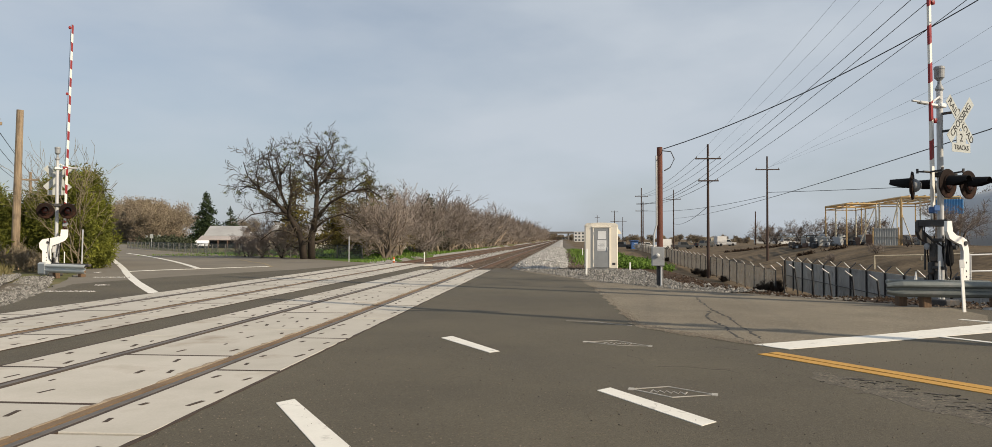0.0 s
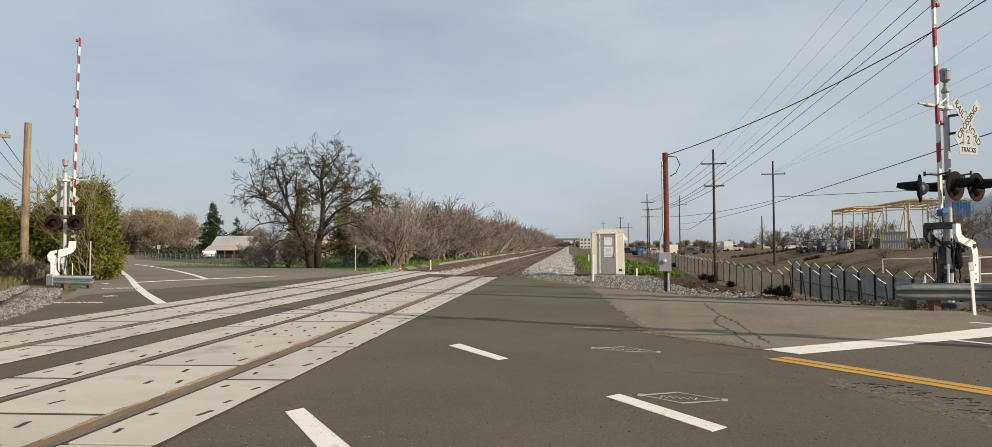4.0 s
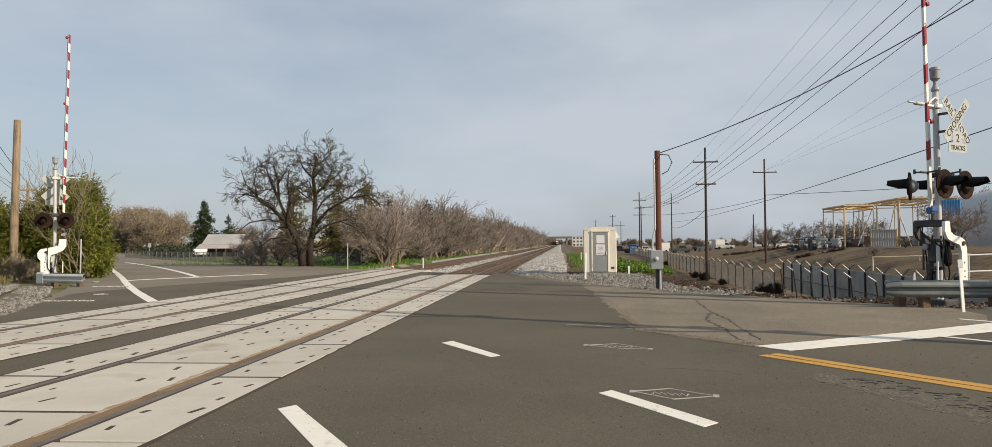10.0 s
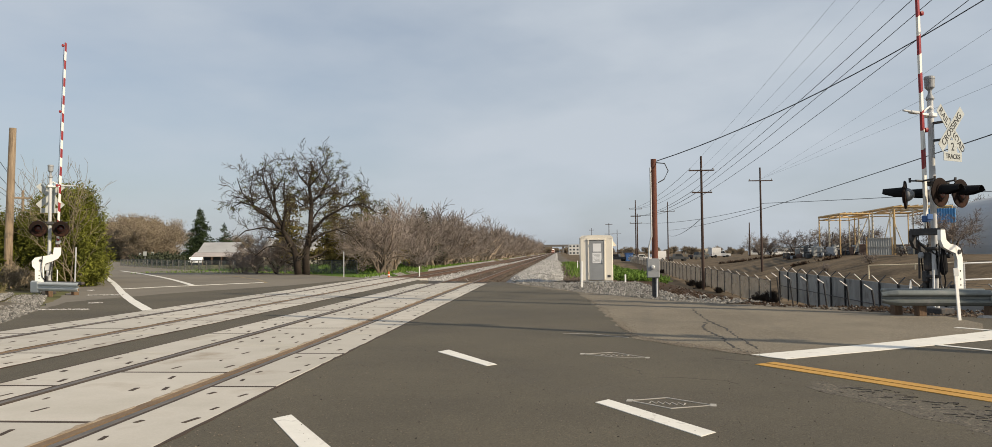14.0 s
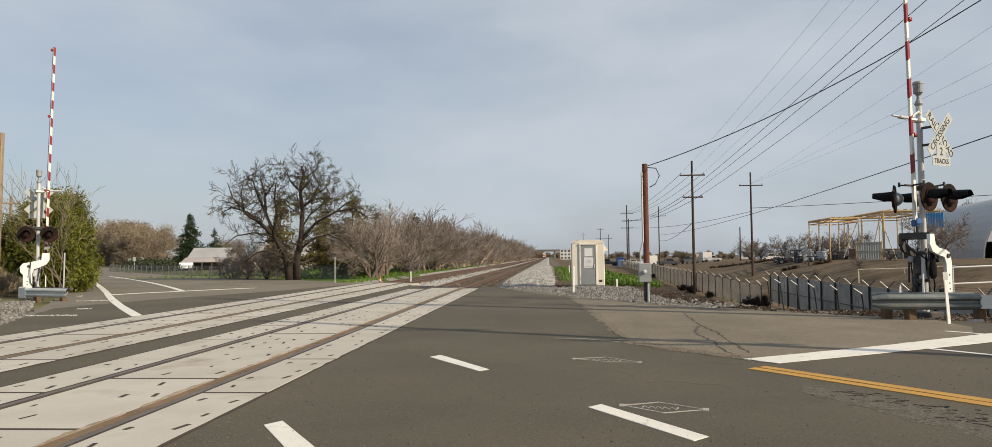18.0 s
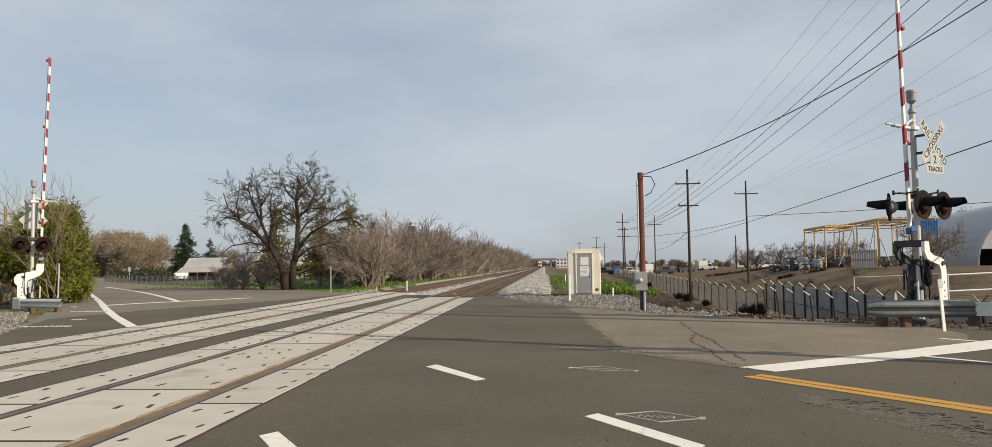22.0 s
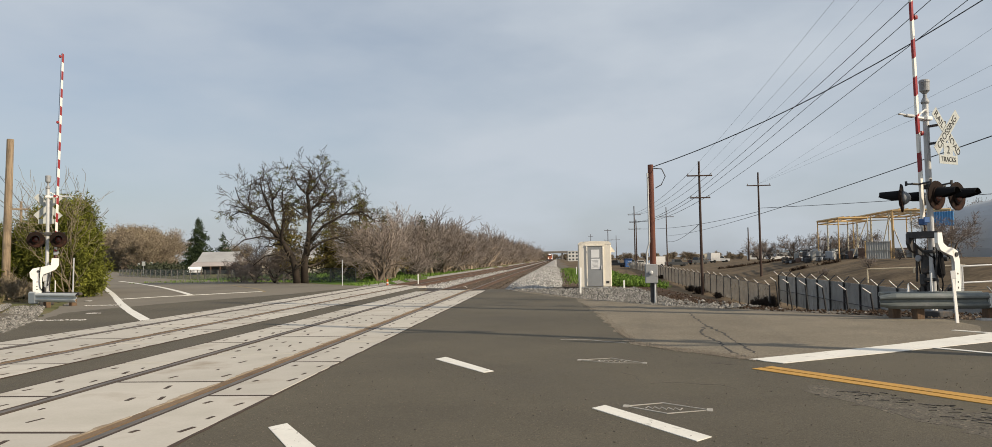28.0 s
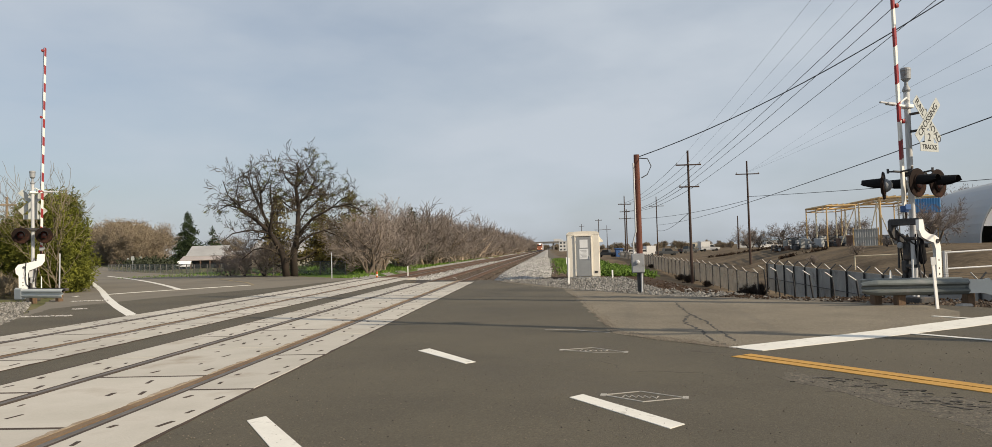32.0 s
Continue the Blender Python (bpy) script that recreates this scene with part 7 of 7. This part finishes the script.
stones("gravel_stones", 4600, near_edge, 0.055, 1)
stones("gravel_stones", 5200, near_house, 0.065, 2)
stones("gravel_stones", 14000, shoulder, 0.048, 3, "ballast_stone", "clean grey ballast stones heaped beside the rails")
stones("gravel_stones", 2500, lambda r: (lambda y: ((TRACK_A + TRACK_B) / 2 + bend(y) + r.gauss(0, 0.5), y, -0.17))(39 + r.random() ** 2 * 60), 0.055, 9, "ballast_stone", "grey ballast stones between the tracks")
stones("gravel_stones", 4500, lambda r: (lambda y: (TRACK_A + bend(y) + r.uniform(-1.5, 1.5), y, -0.2))(34.2 + r.random() ** 2 * 45), 0.05, 10, "brown_stone", "brown-stained stones between the ties")
stones("gravel_stones", 9000, left_bank, 0.052, 4, label="loose grey stones banked beside the far rails")
stones("grit", 2000, lambda r: (lambda y: (-2.9 + (r.random() ** 1.2) * (y * 0.72 + 2.6), y, 0.001))(4.0 + 6.5 * r.random() ** 1.7), 0.0065, 11, "grit", "fine loose grit on the asphalt")
stones("grit", 350, lambda r: (lambda y: (-2.9 + (r.random() ** 1.2) * (y * 0.72 + 2.6), y, 0.001))(4.0 + 6.5 * r.random() ** 1.7), 0.0065, 12, "crack", "fine dark loose grit on the asphalt")
OLD_EDGE = ((0.75, 21.0), (0.88, 17.0), (0.95, 14.0), (0.98, 11.6), (1.35, 10.75), (1.75, 10.3), (2.05, 9.85), (2.28, 9.55))


def old_edge(r):
    k = r.choice((0, 1, 2, 2, 3, 3, 4, 4, 5, 5, 6))
    (x0, y0), (x1, y1), f = OLD_EDGE[k], OLD_EDGE[k + 1], r.random()
    return x0 + (x1 - x0) * f + abs(r.gauss(0, 0.10)), y0 + (y1 - y0) * f + r.gauss(0.05, 0.10), 0.004


stones("grit", 1500, old_edge, 0.011, 31, "grit", "pale loose chippings along the old asphalt's edge")
stones("gravel_stones", 1600, lambda r: (r.uniform(6.2, 11.5), r.uniform(14.0, 16.6), -0.09), 0.04, 6, "brown_stone", "brown gravel under the guardrail")


def blades(name, count, where, h, seed, m, label, w=0.02):
    rnd, vs, fs = random.Random(seed), [], []
    for _ in range(count):
        x, y, z = where(rnd)
        a, hh = rnd.uniform(0, 6.28), h * rnd.uniform(0.5, 1.4)
        dx, dy = math.cos(a) * w, math.sin(a) * w
        lx, ly = rnd.gauss(0, 0.3) * hh, rnd.gauss(0, 0.3) * hh
        o = len(vs)
        vs += [(x - dx, y - dy, z), (x + dx, y + dy, z), (x + lx, y + ly, z + hh)]
        fs += [(o, o + 1, o + 2)]
    tagged(part(name, MB().add(vs, fs), M[m], label=label), category="grass", kind="stuff")


TUFTS = [(random.Random(900 + k).uniform(2.7, 5.2), 36.5 + random.Random(700 + k).random() ** 1.5 * 40) for k in range(70)]


def house_grass(r):
    a, b = r.choice(TUFTS)
    x, y = a + r.gauss(0, 0.28) + bend(b), b + r.gauss(0, 0.5)
    return x, y, height(x, y)


def track_grass(r):
    y = 42 + r.random() ** 2 * 90
    x = -11.9 + bend(y) + r.gauss(0, 0.35)
    return x, y, -0.1


def lawn_grass(r):
    x, y = r.uniform(-32, -12), r.uniform(53, 95)
    return x, y, height(x, y)


stones("gravel_stones", 5200, lambda r: (lambda y: (r.uniform(0.4, 2.9) + bend(y), y, -0.09))(34.5 + r.random() ** 2.2 * 60), 0.04, 13, "brown_stone", "brown-grey gravel between ballast and weeds")
blades("weeds", 1500, lambda r: (lambda y: (1.7 + r.gauss(0, 0.5) + bend(y), y, -0.1))(40 + r.random() * 60), 0.2, 14, "blade", "scattered green weeds on the gravel", 0.04)
rnd_weed = random.Random(77)
tagged(part("weeds", leaf_clumps([Vector(house_grass(rnd_weed)) + Vector((0, 0, 0.08)) for _ in range(520)], 30, 0.13, 0.16, rnd_weed, 0.5, 1.5), M["blade"], label="bright green leafy weeds beside the signal house"), category="weeds", kind="stuff")
blades("grass", 1700, track_grass, 0.13, 2, "blade", "green weeds along the far rail", 0.04)
blades("grass", 9000, lawn_grass, 0.16, 3, "blade", "bright green lawn behind the fence", 0.06)
def low_bank(r):
    n, q = 15.2 + abs(r.gauss(0, 2.6)), r.uniform(2.0, 27.0)
    x, y = road(n, q)
    return x, y, height(x, y)


SMEARS = ((-12.5, 17.54, 0.75), (-11.83, 17.58, 0.32), (-12.95, 19.95, 0.32), (-15.3, 23.96, 1.05), (-15.0, 24.0, 0.8), (-20.6, 31.2, 0.46), (-17.8, 27.2, 0.25))


def smear(r):
    a, b, ln = r.choice(SMEARS)
    u, v = r.uniform(-0.5, 0.5) * ln, r.gauss(0, 0.05)
    return a + u, b + u * 0.12 + v, -0.006


stones("gravel_smear", 700, smear, 0.026, 21, "ballast_stone", "pale gravel scattered on asphalt")
# small dark clumps added along the dark lines of the field
DARK_STRIPS = (((28.7, 130.4), (35.5, 119.4), 70), ((29.1, 92.9), (33.5, 89.4), 42), ((34.6, 121.0), (38.5, 119.0), 45))
rnd_strip = random.Random(55)
for (x0, y0), (x1, y1), count in DARK_STRIPS:
    spots = [(lambda f, o: (x0 + (x1 - x0) * f + o, y0 + (y1 - y0) * f + o * 0.4))(rnd_strip.random(), rnd_strip.gauss(0, 0.22)) for _ in range(count)]
    tagged(part("weeds", leaf_clumps([Vector((x, y, height(x, y) + 0.05)) for x, y in spots], 10, 0.22, 0.14, rnd_strip, 0.5, 1.5), M["clod"], label="strip of small dark leaf clumps across the dry field"), category="weeds", kind="stuff")
stones("soil_clods", 4200, low_bank, 0.034, 7, "clod", "dark brown clods and rubble on the bank below the road")
stones("gravel_stones", 700, low_bank, 0.03, 8, "stone", "scattered grey stones on the brown bank")
blades("dry_weeds", 2600, lambda r: (lambda x, y: (x, y, height(x, y)))(*road(-2.5 - abs(r.gauss(0, 2)), r.uniform(28, 44))), 0.30, 4, "blade_dry", "dry weeds under the shrubs", 0.02)


# ---- the train and the traffic ----
def train():
    t = thing("train", (TRACK_A + bend(1092), 1092, 0.02), "approaching train with orange-red nose and bright headlights", "train")
    nose = MB().box((0, 1.2, 1.55), (2.95, 2.4, 2.1), bevel=0.25).box((0, 4.0, 2.3), (3.05, 3.4, 3.7), bevel=0.3)
    part("nose", nose, M["loco_orange"], t, "orange-red locomotive nose")
    part("cab_roof", MB().box((0, 9.5, 4.05), (2.9, 14, 0.7), bevel=0.2), M["coach_silver"], t)
    part("hood", MB().box((0, 12.0, 2.2), (2.95, 13, 3.4), bevel=0.2), M["loco_dark"], t)
    part("windscreen", MB().box((0, 2.26, 3.35), (2.3, 0.08, 0.6), bevel=0.02), M["glass_dark"], t)
    part("pilot", MB().box((0, 0.1, 0.45), (2.9, 0.6, 0.65), bevel=0.1), M["loco_dark"], t)
    for x, z, r in ((-0.18, 3.95, 0.2), (0.18, 3.95, 0.2), (-0.95, 1.45, 0.16), (0.95, 1.45, 0.16)):
        y = 2.18 if z > 3 else -0.06
        part("headlight", MB().dome((x, y, z), (0, -1, 0), [(0, r), (0.05, r * 0.9), (0.08, r * 0.3)], 14), M["lamp_on"], t, "bright lit headlight")
    for k in range(4):
        y0 = 20.5 + 26.2 * k
        part("coach", MB().box((0, y0 + 12.7, 2.65), (3.0, 25.4, 4.2), bevel=0.25), M["coach_silver"], t, "silver passenger coach")
    for k in range(10):
        part("bogie", MB().box((0, 3 + k * 13.0, 0.42), (2.4, 3.2, 0.7), bevel=0.1), M["loco_dark"], t)
    return t


def overpass_truck():
    t = thing("truck", (-60, 878, 8.95), "white lorry crossing the far overpass", "truck")
    part("cargo_box", MB().box((-1.5, 0, 2.3), (8.5, 2.5, 2.9), bevel=0.1), M["truck_white"], t)
    part("cab", MB().box((4.2, 0, 1.6), (2.2, 2.4, 2.3), bevel=0.2), M["truck_white"], t)
    for x in (-4, -2.5, 3.8):
        part("wheel", MB().rod((x, -1.2, 0.5), (x, 1.2, 0.5), 0.5, n=12), M["rubber"], t)
    return t


TRAIN, LORRY = train(), overpass_truck()


def motions():
    rows = []
    for k in range(17):
        s = 2.0 * k
        y = 420 + 21.0 * (32.0 - s)
        rows.append((s, pose(TRACK_A + bend(y), y, 0.02, 0, 0, -0.47)))
    walk(TRAIN, rows)
    walk(LORRY, [(0.0, pose(-190, 878, 8.95)), (16.0, pose(-110, 878, 8.95)), (32.0, pose(20, 878, 8.95))])


motions()
